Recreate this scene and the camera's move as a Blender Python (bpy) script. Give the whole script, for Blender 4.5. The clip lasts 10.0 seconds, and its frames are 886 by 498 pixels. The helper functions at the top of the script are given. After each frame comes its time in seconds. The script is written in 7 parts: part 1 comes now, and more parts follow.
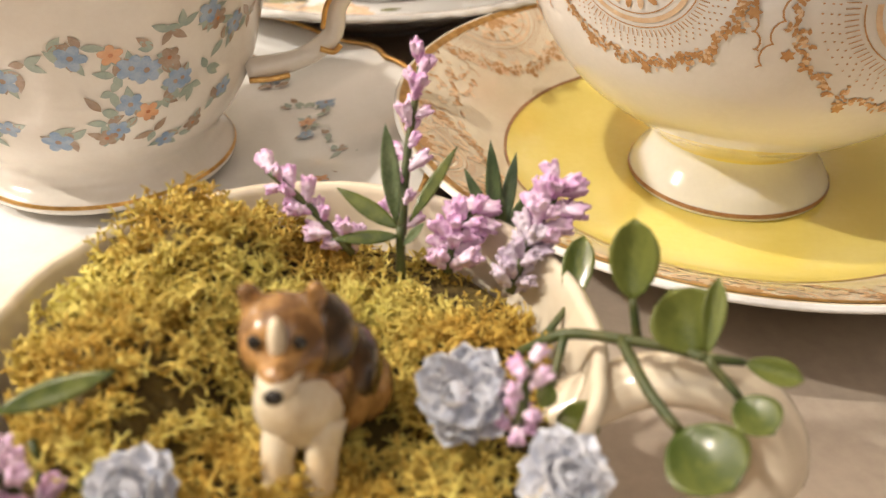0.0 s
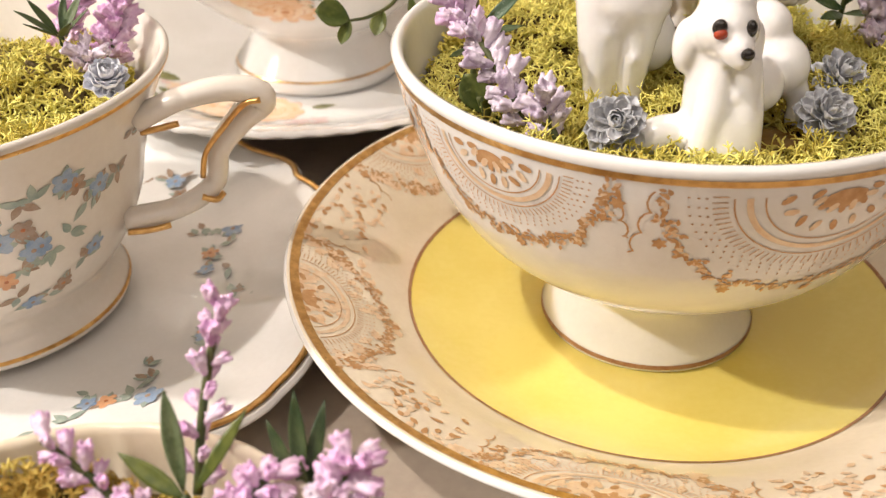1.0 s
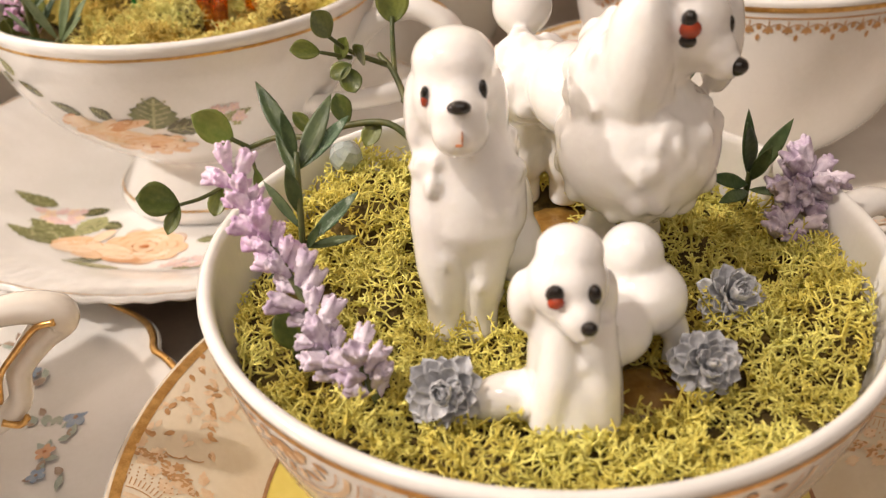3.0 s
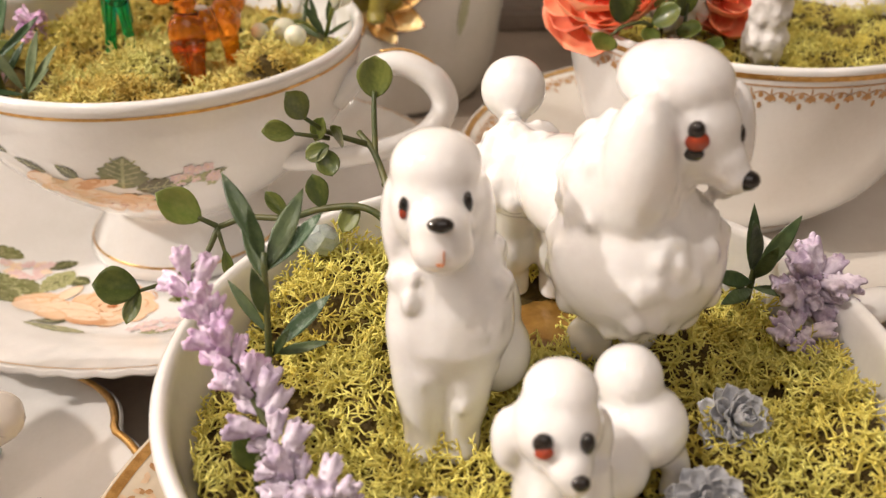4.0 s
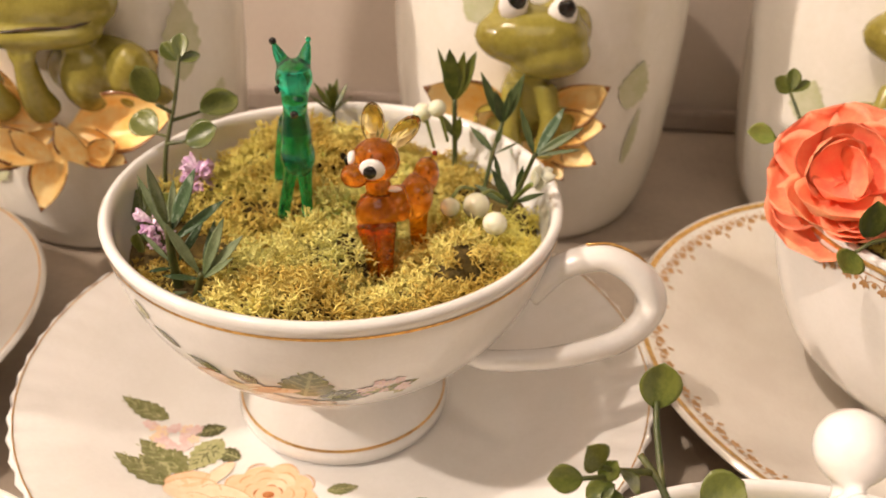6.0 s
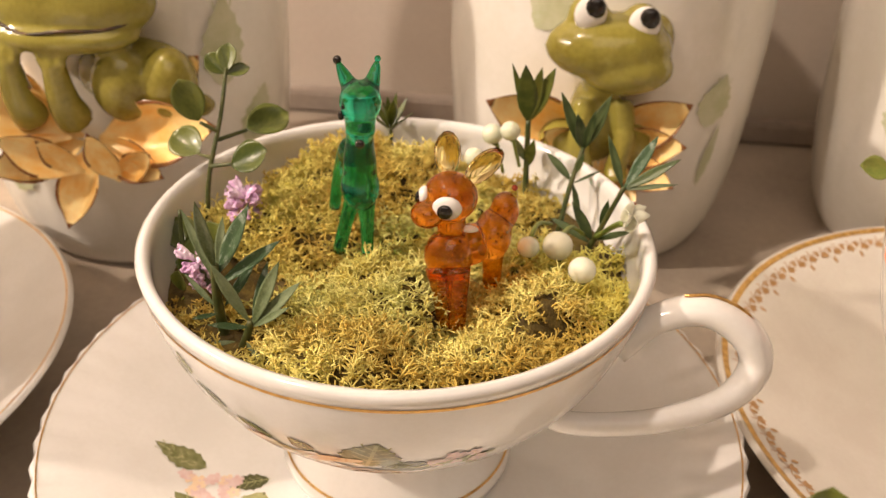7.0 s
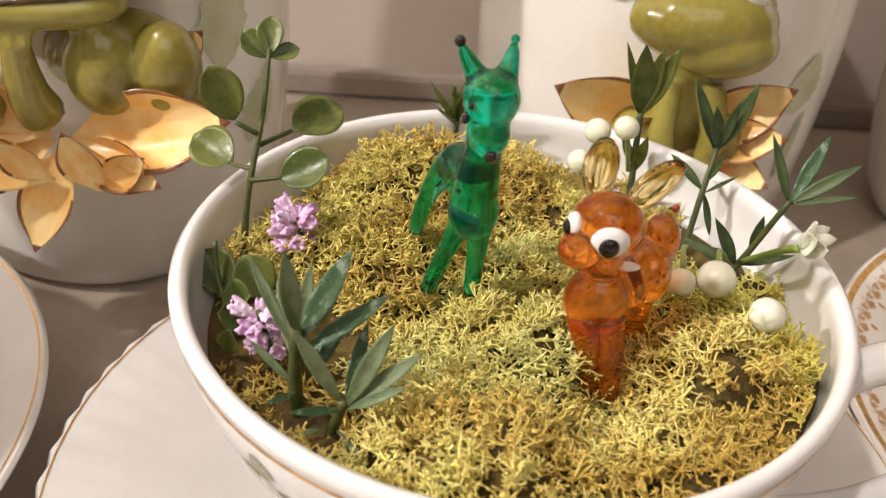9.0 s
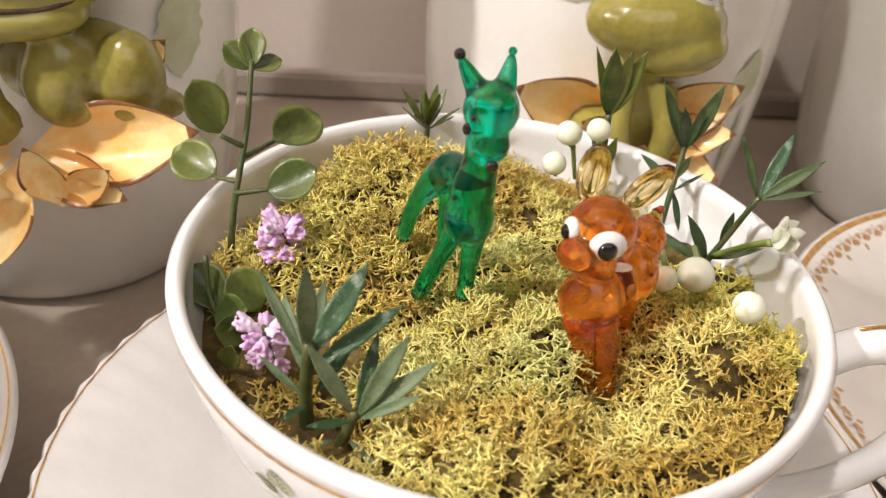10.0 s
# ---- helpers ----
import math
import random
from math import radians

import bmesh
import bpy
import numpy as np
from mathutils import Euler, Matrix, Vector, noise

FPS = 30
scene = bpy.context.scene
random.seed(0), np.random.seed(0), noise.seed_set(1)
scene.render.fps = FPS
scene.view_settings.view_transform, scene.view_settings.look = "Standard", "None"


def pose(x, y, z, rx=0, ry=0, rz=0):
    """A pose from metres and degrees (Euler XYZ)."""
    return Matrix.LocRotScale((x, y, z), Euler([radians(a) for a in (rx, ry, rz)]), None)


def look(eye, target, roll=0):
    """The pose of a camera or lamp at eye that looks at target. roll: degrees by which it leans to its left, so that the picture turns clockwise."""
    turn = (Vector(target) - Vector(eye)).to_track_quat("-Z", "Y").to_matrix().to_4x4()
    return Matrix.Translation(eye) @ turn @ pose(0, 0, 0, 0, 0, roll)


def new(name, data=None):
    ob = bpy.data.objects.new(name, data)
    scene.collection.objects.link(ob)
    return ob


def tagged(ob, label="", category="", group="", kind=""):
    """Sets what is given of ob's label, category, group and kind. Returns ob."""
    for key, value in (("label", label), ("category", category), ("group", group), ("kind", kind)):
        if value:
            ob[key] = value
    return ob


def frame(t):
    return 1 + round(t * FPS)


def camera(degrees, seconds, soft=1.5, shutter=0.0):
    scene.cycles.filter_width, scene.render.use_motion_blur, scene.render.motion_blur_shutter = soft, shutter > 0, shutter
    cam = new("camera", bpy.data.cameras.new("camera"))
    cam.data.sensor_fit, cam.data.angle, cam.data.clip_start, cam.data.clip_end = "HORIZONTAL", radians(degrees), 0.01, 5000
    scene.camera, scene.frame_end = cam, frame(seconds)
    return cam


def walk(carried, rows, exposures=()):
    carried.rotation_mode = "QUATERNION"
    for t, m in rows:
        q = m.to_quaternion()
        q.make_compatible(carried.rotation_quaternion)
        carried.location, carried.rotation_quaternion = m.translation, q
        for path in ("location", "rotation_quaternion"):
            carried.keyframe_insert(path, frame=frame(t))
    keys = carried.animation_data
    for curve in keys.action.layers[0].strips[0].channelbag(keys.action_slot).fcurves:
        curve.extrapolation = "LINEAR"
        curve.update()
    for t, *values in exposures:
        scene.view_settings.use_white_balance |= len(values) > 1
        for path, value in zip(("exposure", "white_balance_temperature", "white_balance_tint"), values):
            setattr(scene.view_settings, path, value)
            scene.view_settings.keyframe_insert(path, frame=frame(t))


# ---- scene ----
cam = camera(51.0, 10.0, 1.3)
# a close-up lens: sharp at the planted cups, soft behind them
cam.data.dof.use_dof, cam.data.dof.focus_distance, cam.data.dof.aperture_fstop = True, 0.147, 32.0
PATH = [
    (0, (-0.00106, -0.00045, 0.10058), (0.00169, 0.16628, -0.00983), 0.48),
    (0.5, (0.01072, 0.01271, 0.11083), (0.01130, 0.17988, 0.00104), -0.44),
    (1, (0.02420, 0.02280, 0.11856), (0.02177, 0.19020, 0.00914), -1.19),
    (1.5, (0.03383, 0.03734, 0.12327), (0.03228, 0.20447, 0.01342), -1.56),
    (2, (0.04278, 0.05087, 0.12799), (0.04077, 0.21802, 0.01819), -2.10),
    (2.5, (0.04472, 0.05688, 0.12972), (0.04285, 0.22433, 0.02037), -2.28),
    (2.7, (0.04694, 0.05856, 0.13141), (0.04464, 0.22635, 0.02259), -2.52),
    (3.8, (0.05181, 0.07567, 0.13710), (0.05240, 0.24561, 0.03164), -0.62),
    (4, (0.05099, 0.07821, 0.13820), (0.05166, 0.24829, 0.03297), -0.61),
    (4.5, (0.04622, 0.08615, 0.14135), (0.04684, 0.25674, 0.03696), -0.19),
    (5, (0.03795, 0.09693, 0.14817), (0.03707, 0.26702, 0.04297), 0.36),
    (5.5, (0.02598, 0.10727, 0.16216), (0.01990, 0.27751, 0.05737), 1.34),
    (5.7, (0.02179, 0.11265, 0.16511), (0.01407, 0.28245, 0.05971), 1.39),
    (6.8, (0.00548, 0.13868, 0.16533), (-0.00611, 0.30720, 0.05824), 2.34),
    (7, (0.00296, 0.14443, 0.16272), (-0.00948, 0.31167, 0.05375), 2.31),
    (7.5, (-0.01102, 0.15814, 0.15557), (-0.02336, 0.32427, 0.04489), 2.55),
    (8, (-0.02273, 0.16547, 0.15264), (-0.03505, 0.33063, 0.04053), 2.78),
    (8.5, (-0.02999, 0.17488, 0.15003), (-0.03498, 0.34003, 0.03734), 3.95),
    (9, (-0.03257, 0.18449, 0.14621), (-0.02594, 0.34915, 0.03288), 4.76),
    (9.5, (-0.03709, 0.18812, 0.14603), (-0.01749, 0.35212, 0.03325), 6.36),
    (10, (-0.04484, 0.18445, 0.14867), (-0.01939, 0.34708, 0.03508), 6.46),
]
walk(cam, [(t, look(eye, target, roll)) for t, eye, target, roll in PATH],
     [(0, 0.02, 6250, 5), (1, 0.12, 6000, 7), (2, 0.0, 6400, 10), (2.7, -0.06, 6350, 10), (4.5, -0.1, 6100, 9), (5.5, -0.06, 6650, 12), (7.5, -0.15, 7000, 13), (8.5, -0.12, 6300, 10), (9.5, -0.03, 5600, 8), (10, 0.03, 5600, 8)])

# ---- light: a recessed ceiling lamp and a low table lamp to the left, an added fill panel above ----
WARM = (1.0, 0.86, 0.75)


def bulb(place, watts, radius):
    data = bpy.data.lights.new("bulb", "POINT")
    data.energy, data.color, data.shadow_soft_size = watts, WARM, radius
    new("bulb", data).matrix_world = Matrix.Translation(place)


bulb((-0.79, -0.14, 1.66), 70, 0.030)
bulb((-0.87, 0.066, 0.64), 38, 0.018)
# unseen area lamp added as soft fill for the fronts of cups and jars
panel = bpy.data.lights.new("ceiling_panel", "AREA")
panel.shape, panel.size, panel.energy, panel.color = "SQUARE", 1.6, 12, (1.0, 0.87, 0.78)
new("ceiling_panel", panel).matrix_world = pose(0.35, -1.15, 1.66)
world = bpy.data.worlds.new("room_air")
world.use_nodes = True
world.node_tree.nodes["Background"].inputs[0].default_value = (0.9, 0.75, 0.6, 1)
world.node_tree.nodes["Background"].inputs[1].default_value = 0.03
scene.world = world

# ---- materials ----


def rgb(c):
    return (*c, 1.0) if len(c) == 3 else c


def mat(name, c1, c2=None, rough=0.4, metal=0.0, scale=400.0, fine=3000.0, bump=0.0, bump_scale=None, spec=0.5, coat=0.0, glass=0.0,
        ior=1.45, island=0.0, objects=0.0, rough2=None, sss=0.0, contrast=(0.35, 0.65), detail=6.0):
    """A surface with colour that wanders from c1 to c2 at two scales, with grain, gloss and fine relief."""
    m = bpy.data.materials.new(name)
    m.use_nodes = True
    nt = m.node_tree
    p = nt.nodes["Principled BSDF"]
    link = nt.links.new
    c2 = c2 or tuple(v * 0.9 for v in c1)
    tc = nt.nodes.new("ShaderNodeTexCoord")
    n1 = nt.nodes.new("ShaderNodeTexNoise")
    n1.inputs["Scale"].default_value, n1.inputs["Detail"].default_value = scale, detail
    n2 = nt.nodes.new("ShaderNodeTexNoise")
    n2.inputs["Scale"].default_value, n2.inputs["Detail"].default_value = fine, 3.0
    link(tc.outputs["Object"], n1.inputs["Vector"]), link(tc.outputs["Object"], n2.inputs["Vector"])
    add = nt.nodes.new("ShaderNodeMath")
    add.operation = "MULTIPLY_ADD"
    add.inputs[1].default_value = 0.3
    link(n2.outputs["Fac"], add.inputs[0]), link(n1.outputs["Fac"], add.inputs[2])
    ramp = nt.nodes.new("ShaderNodeMapRange")
    ramp.inputs["From Min"].default_value, ramp.inputs["From Max"].default_value = contrast[0] + 0.15, contrast[1] + 0.15
    link(add.outputs[0], ramp.inputs["Value"])
    fac = ramp.outputs["Result"]
    if island or objects:
        geo = nt.nodes.new("ShaderNodeNewGeometry" if island else "ShaderNodeObjectInfo")
        mix = nt.nodes.new("ShaderNodeMath")
        mix.operation = "MULTIPLY_ADD"
        mix.inputs[1].default_value = island or objects
        mix.use_clamp = True
        link(geo.outputs["Random Per Island" if island else "Random"], mix.inputs[0])
        sub = nt.nodes.new("ShaderNodeMath")
        sub.operation = "SUBTRACT"
        sub.inputs[1].default_value = (island or objects) / 2
        link(fac, sub.inputs[0]), link(sub.outputs[0], mix.inputs[2])
        fac = mix.outputs[0]
    blend = nt.nodes.new("ShaderNodeMix")
    blend.data_type = "RGBA"
    blend.inputs[6].default_value, blend.inputs[7].default_value = rgb(c1), rgb(c2)
    link(fac, blend.inputs[0]), link(blend.outputs[2], p.inputs["Base Color"])
    p.inputs["Roughness"].default_value, p.inputs["Metallic"].default_value = rough, metal
    p.inputs["Specular IOR Level"].default_value, p.inputs["Coat Weight"].default_value = spec, coat
    p.inputs["Coat Roughness"].default_value = 0.06
    p.inputs["Transmission Weight"].default_value, p.inputs["IOR"].default_value = glass, ior
    if sss:
        p.inputs["Subsurface Weight"].default_value, p.inputs["Subsurface Scale"].default_value = sss, 0.002
        p.inputs["Subsurface Radius"].default_value = (1.0, 0.9, 0.75)
    if rough2 is not None:
        rr = nt.nodes.new("ShaderNodeMapRange")
        rr.inputs["To Min"].default_value, rr.inputs["To Max"].default_value = rough, rough2
        link(n1.outputs["Fac"], rr.inputs["Value"]), link(rr.outputs["Result"], p.inputs["Roughness"])
    if bump:
        b = nt.nodes.new("ShaderNodeBump")
        b.inputs["Strength"].default_value, b.inputs["Distance"].default_value = 1.0, bump
        if bump_scale:
            n3 = nt.nodes.new("ShaderNodeTexNoise")
            n3.inputs["Scale"].default_value, n3.inputs["Detail"].default_value = bump_scale, 4.0
            link(tc.outputs["Object"], n3.inputs["Vector"]), link(n3.outputs["Fac"], b.inputs["Height"])
        else:
            link(add.outputs[0], b.inputs["Height"])
        link(b.outputs["Normal"], p.inputs["Normal"])
    return m


PORCELAIN = mat("white porcelain glaze", (0.83, 0.82, 0.80), (0.77, 0.76, 0.73), rough=0.08, rough2=0.17, coat=0.4, scale=60, fine=900, bump=0.00004, bump_scale=120)
IVORY = mat("ivory porcelain glaze", (0.76, 0.68, 0.54), (0.70, 0.61, 0.46), rough=0.12, rough2=0.22, coat=0.3, scale=60, fine=900, bump=0.00004, bump_scale=120)
CREAM = mat("cream porcelain glaze", (0.78, 0.74, 0.67), (0.72, 0.67, 0.60), rough=0.12, rough2=0.22, coat=0.3, scale=60, fine=900, bump=0.00004, bump_scale=120)
YELLOW = mat("yellow glaze", (0.85, 0.73, 0.21), (0.80, 0.67, 0.16), rough=0.10, rough2=0.2, coat=0.4, scale=50, fine=700, bump=0.00003, bump_scale=120)
GOLD = mat("worn gold line", (0.78, 0.50, 0.18), (0.55, 0.31, 0.10), rough=0.22, metal=0.9, rough2=0.4, scale=500, fine=4000)
GILT = mat("gold transfer print", (0.48, 0.26, 0.1), (0.62, 0.38, 0.19), rough=0.3, metal=0.35, rough2=0.45, scale=700, fine=5000, contrast=(0.3, 0.7))
GILT_PALE = mat("pale rubbed gold print", (0.74, 0.53, 0.33), (0.8, 0.65, 0.47), rough=0.25, metal=0.25, rough2=0.4, scale=500, fine=3000)
BROWN_LINE = mat("brown line", (0.30, 0.14, 0.06), (0.40, 0.22, 0.10), rough=0.3, scale=700)
STONE = mat("honed beige stone", (0.47, 0.40, 0.32), (0.36, 0.30, 0.24), rough=0.35, rough2=0.6, scale=22, fine=420, bump=0.00006, bump_scale=300)
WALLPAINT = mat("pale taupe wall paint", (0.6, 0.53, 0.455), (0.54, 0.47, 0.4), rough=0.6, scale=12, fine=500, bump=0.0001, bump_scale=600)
# darker than the back wall so that the unseen room bounces less fill
UNSEEN_ROOM = mat("unseen room paint dimmed for less bounce", (0.3, 0.26, 0.22), (0.25, 0.22, 0.18), rough=0.8, scale=3, fine=60)
MOSS_STRAND = mat("dried reindeer moss", (0.88, 0.82, 0.28), (0.62, 0.43, 0.08), rough=0.75, scale=75, fine=900, island=0.55, contrast=(0.32, 0.62))
MOSS_LIME = mat("lime dried moss", (0.86, 0.82, 0.24), (0.66, 0.54, 0.09), rough=0.75, scale=70, fine=900, island=0.55, contrast=(0.35, 0.68))
MOSS_GOLD = mat("golden dried moss", (0.8, 0.72, 0.2), (0.56, 0.36, 0.06), rough=0.75, scale=60, fine=900, island=0.55, contrast=(0.34, 0.64))
# shade in the gaps between strands is put into this dark bed colour
MOSS_BED_SHADE = mat("moss bed", (0.055, 0.036, 0.008), (0.13, 0.09, 0.017), rough=0.9, scale=300, fine=1500, bump=0.0008, bump_scale=700)
LEAF = mat("green plastic leaf", (0.055, 0.08, 0.014), (0.15, 0.17, 0.034), rough=0.24, rough2=0.42, scale=200, fine=1500, bump=0.00012, bump_scale=700, objects=0.7, coat=0.15, spec=0.45)
LEAF_DARK = mat("dark plastic leaf", (0.034, 0.06, 0.02), (0.085, 0.118, 0.042), rough=0.28, rough2=0.5, scale=250, fine=1500, bump=0.00012, bump_scale=1200, objects=0.7, coat=0.1, spec=0.45)
LEAF_FROST = mat("frosted green leaf", (0.055, 0.11, 0.045), (0.38, 0.45, 0.36), rough=0.4, scale=500, fine=4000, bump=0.00015, bump_scale=2500, contrast=(0.50, 0.78), objects=0.3)
LEAF_LIGHT = mat("light green leaf", (0.15, 0.22, 0.04), (0.26, 0.30, 0.07), rough=0.4, scale=200, fine=1500, bump=0.0001, bump_scale=900, objects=0.6)
LEAF_SAGE = mat("sage green plastic leaf", (0.085, 0.125, 0.050), (0.22, 0.27, 0.15), rough=0.32, rough2=0.5, scale=180, fine=2500, bump=0.00014, bump_scale=1500, objects=0.5, coat=0.1)
STEM = mat("green stem", (0.045, 0.065, 0.018), (0.10, 0.10, 0.03), rough=0.45, scale=300, fine=2000)
# buds and petals are modelled one unit long, so their grain is set per length
LAVENDER = mat("sugared lavender bud", (0.54, 0.34, 0.56), (0.84, 0.72, 0.84), rough=0.6, scale=2.5, fine=18, contrast=(0.30, 0.62), objects=0.5)
MAUVE = mat("mauve flower", (0.6, 0.32, 0.58), (0.88, 0.72, 0.86), rough=0.6, scale=2.5, fine=18, contrast=(0.32, 0.66), objects=0.5)
LILAC_GREY = mat("lilac grey bud", (0.42, 0.33, 0.45), (0.74, 0.67, 0.75), rough=0.65, scale=2.5, fine=18, contrast=(0.32, 0.64), objects=0.5)
GREY_PETAL = mat("blue grey wax petal", (0.45, 0.46, 0.49), (0.64, 0.64, 0.65), rough=0.5, scale=3, fine=25, objects=0.6)
PALE_PETAL = mat("pale blue wax petal", (0.64, 0.67, 0.76), (0.80, 0.80, 0.84), rough=0.45, scale=3, fine=25, objects=0.6)
GLAZE_WHITE = mat("white figurine glaze", (0.87, 0.86, 0.84), (0.82, 0.80, 0.78), rough=0.07, rough2=0.14, coat=0.6, scale=120, fine=900, bump=0.00016, bump_scale=330, sss=0.12)
BISQUE = mat("matt white bisque", (0.80, 0.77, 0.73), (0.70, 0.67, 0.63), rough=0.45, scale=200, fine=1500, bump=0.0005, bump_scale=500)
BLACK = mat("black glaze", (0.008, 0.007, 0.006), (0.02, 0.015, 0.012), rough=0.1, coat=0.5)
EYE_RED = mat("red brown glaze", (0.42, 0.06, 0.02), (0.30, 0.04, 0.015), rough=0.12, coat=0.5)
GREEN_GLASS = mat("green glass", (0.02, 0.62, 0.40), (0.015, 0.52, 0.30), rough=0.01, glass=0.97, ior=1.5, scale=150)
AMBER_GLASS = mat("amber glass", (0.96, 0.36, 0.03), (0.88, 0.24, 0.015), rough=0.02, glass=0.92, ior=1.5, scale=200)
CLEAR_AMBER = mat("pale amber glass", (0.97, 0.82, 0.45), (0.94, 0.72, 0.30), rough=0.02, glass=1.0, ior=1.4, scale=200)
WHITE_GLASS = mat("milk glass", (0.85, 0.82, 0.78), (0.8, 0.76, 0.72), rough=0.1, coat=0.5)
PEARL = mat("cream berry wax", (0.80, 0.80, 0.66), (0.72, 0.74, 0.55), rough=0.25, coat=0.3, scale=200, sss=0.3, objects=0.5)
CORAL = mat("coral silk petal", (0.97, 0.20, 0.13), (1.0, 0.44, 0.22), rough=0.6, scale=1.6, fine=30, contrast=(0.3, 0.7), objects=0.5, sss=0.0)
COLLIE_BROWN = mat("brown dog glaze", (0.46, 0.25, 0.085), (0.15, 0.075, 0.028), rough=0.25, coat=0.3, scale=330, fine=1800, contrast=(0.38, 0.6))
COLLIE_CREAM = mat("cream dog glaze", (0.80, 0.72, 0.56), (0.68, 0.55, 0.36), rough=0.2, coat=0.4, scale=250, fine=1500)
SABLE = mat("dark sable glaze", (0.035, 0.022, 0.012), (0.12, 0.06, 0.02), rough=0.25, coat=0.4, scale=300)
FROG = mat("olive frog glaze", (0.33, 0.29, 0.06), (0.2, 0.16, 0.025), rough=0.14, rough2=0.25, coat=0.4, scale=55, fine=700, bump=0.0002, bump_scale=160, contrast=(0.4, 0.7))
LILY = mat("yellow lily glaze", (0.95, 0.76, 0.36), (0.90, 0.52, 0.14), rough=0.3, rough2=0.45, coat=0.15, scale=110, fine=800, bump=0.0003, bump_scale=260)
LILY_EDGE = mat("brown lily edge", (0.2, 0.075, 0.025), (0.36, 0.16, 0.05), rough=0.2, coat=0.3, scale=300)
JARWHITE = mat("white jar glaze", (0.84, 0.81, 0.75), (0.77, 0.74, 0.66), rough=0.16, rough2=0.3, coat=0.3, scale=40, fine=500, bump=0.0004, bump_scale=60)
PALE_LEAF = mat("pale green wash", (0.50, 0.52, 0.30), (0.62, 0.62, 0.45), rough=0.2, coat=0.3, scale=120, fine=900)
RESIN = mat("amber resin ground", (0.20, 0.10, 0.02), (0.30, 0.17, 0.04), rough=0.25, scale=200, fine=900, bump=0.0006, bump_scale=300, coat=0.4)
CRYSTAL = mat("frosty crystal", (0.70, 0.78, 0.78), (0.5, 0.6, 0.6), rough=0.1, glass=0.5, bump=0.0003, bump_scale=900)
# china paints
P_PEACH = mat("peach china paint", (0.80, 0.53, 0.32), (0.82, 0.58, 0.38), rough=0.15, coat=0.3, scale=500, fine=3000)
P_PEACH_D = mat("deep peach china paint", (0.64, 0.33, 0.16), (0.72, 0.42, 0.23), rough=0.15, coat=0.3, scale=500, fine=3000)
P_PEACH_L = mat("light peach china paint", (0.86, 0.70, 0.52), (0.84, 0.63, 0.43), rough=0.15, coat=0.3, scale=500, fine=3000)
P_RUST = mat("rust china paint", (0.40, 0.13, 0.04), (0.55, 0.22, 0.08), rough=0.15, coat=0.3, scale=600)
P_GREEN = mat("sage china paint", (0.15, 0.16, 0.055), (0.25, 0.25, 0.11), rough=0.15, coat=0.3, scale=600, fine=3000)
P_GREEN_D = mat("dark sage china paint", (0.075, 0.08, 0.03), (0.13, 0.13, 0.06), rough=0.15, coat=0.3, scale=600, fine=3000)
P_GREEN_L = mat("light sage china paint", (0.33, 0.34, 0.15), (0.44, 0.43, 0.22), rough=0.15, coat=0.3, scale=600, fine=3000)
P_PINK = mat("pink china paint", (0.72, 0.50, 0.48), (0.80, 0.64, 0.62), rough=0.15, coat=0.3, scale=600)
P_BLUE = mat("blue china paint", (0.22, 0.32, 0.48), (0.36, 0.44, 0.56), rough=0.15, coat=0.3, scale=500)
P_TEAL = mat("grey green china paint", (0.28, 0.35, 0.30), (0.40, 0.45, 0.38), rough=0.15, coat=0.3, scale=500)
P_BROWN = mat("brown china paint", (0.30, 0.20, 0.13), (0.42, 0.32, 0.24), rough=0.15, coat=0.3, scale=500)

# ---- building tools ----


def mesh_of(name, verts, faces, mats, index=None, smooth=True):
    me = bpy.data.meshes.new(name)
    me.from_pydata([tuple(v) for v in verts], [], [tuple(int(i) for i in f) for f in faces])
    for m in mats if isinstance(mats, (list, tuple)) else [mats]:
        me.materials.append(m)
    if index is not None:
        me.polygons.foreach_set("material_index", np.array(index, dtype=np.int32))
    me.polygons.foreach_set("use_smooth", np.full(len(me.polygons), smooth))
    me.update()
    return me


# painted lines and prints belong to the bowl, plate or handle that carries them
LIES_ON = {k: ("bowl", "plate", "body") for k in ("rim_line", "foot_line", "well_line", "second_line", "gold_print", "gold_border", "gold_lace", "rose_print", "flower_print", "leaf_print")}
LIES_ON.update({"handle_line": ("handle",), "gold_stroke": ("handle",)})


def part(name, me, parent, label="", m=None):
    """A mesh object under a thing or a part."""
    host = LIES_ON.get(name)
    if host:
        parent = next((c for c in parent.children if c.name.split(".")[0] in host), parent)
    ob = new(name, me)
    ob.parent = parent
    if m is not None:
        ob.matrix_basis = m
    return tagged(ob, label=label)


def thing(name, place, label, category, group=""):
    ob = new(name)
    ob.empty_display_size = 0.01
    ob.location = place
    return tagged(ob, label=label, category=category, group=group)


def single(name, me, label, category, group="", kind="", m=None):
    ob = new(name, me)
    if m is not None:
        ob.matrix_basis = m
    return tagged(ob, label=label, category=category, group=group, kind=kind)


def spline(pts, n):
    """Points on a smooth curve through pts, n to a span."""
    p = np.array(pts, float)
    q = np.vstack([2 * p[0] - p[1], p, 2 * p[-1] - p[-2]])
    out = []
    for i in range(len(p) - 1):
        a, b, c, d = q[i:i + 4]
        for k in range(n):
            t = k / n
            out.append(0.5 * (2 * b + (c - a) * t + (2 * a - 5 * b + 4 * c - d) * t * t + (3 * b - a - 3 * c + d) * t ** 3))
    out.append(p[-1])
    return np.array(out)


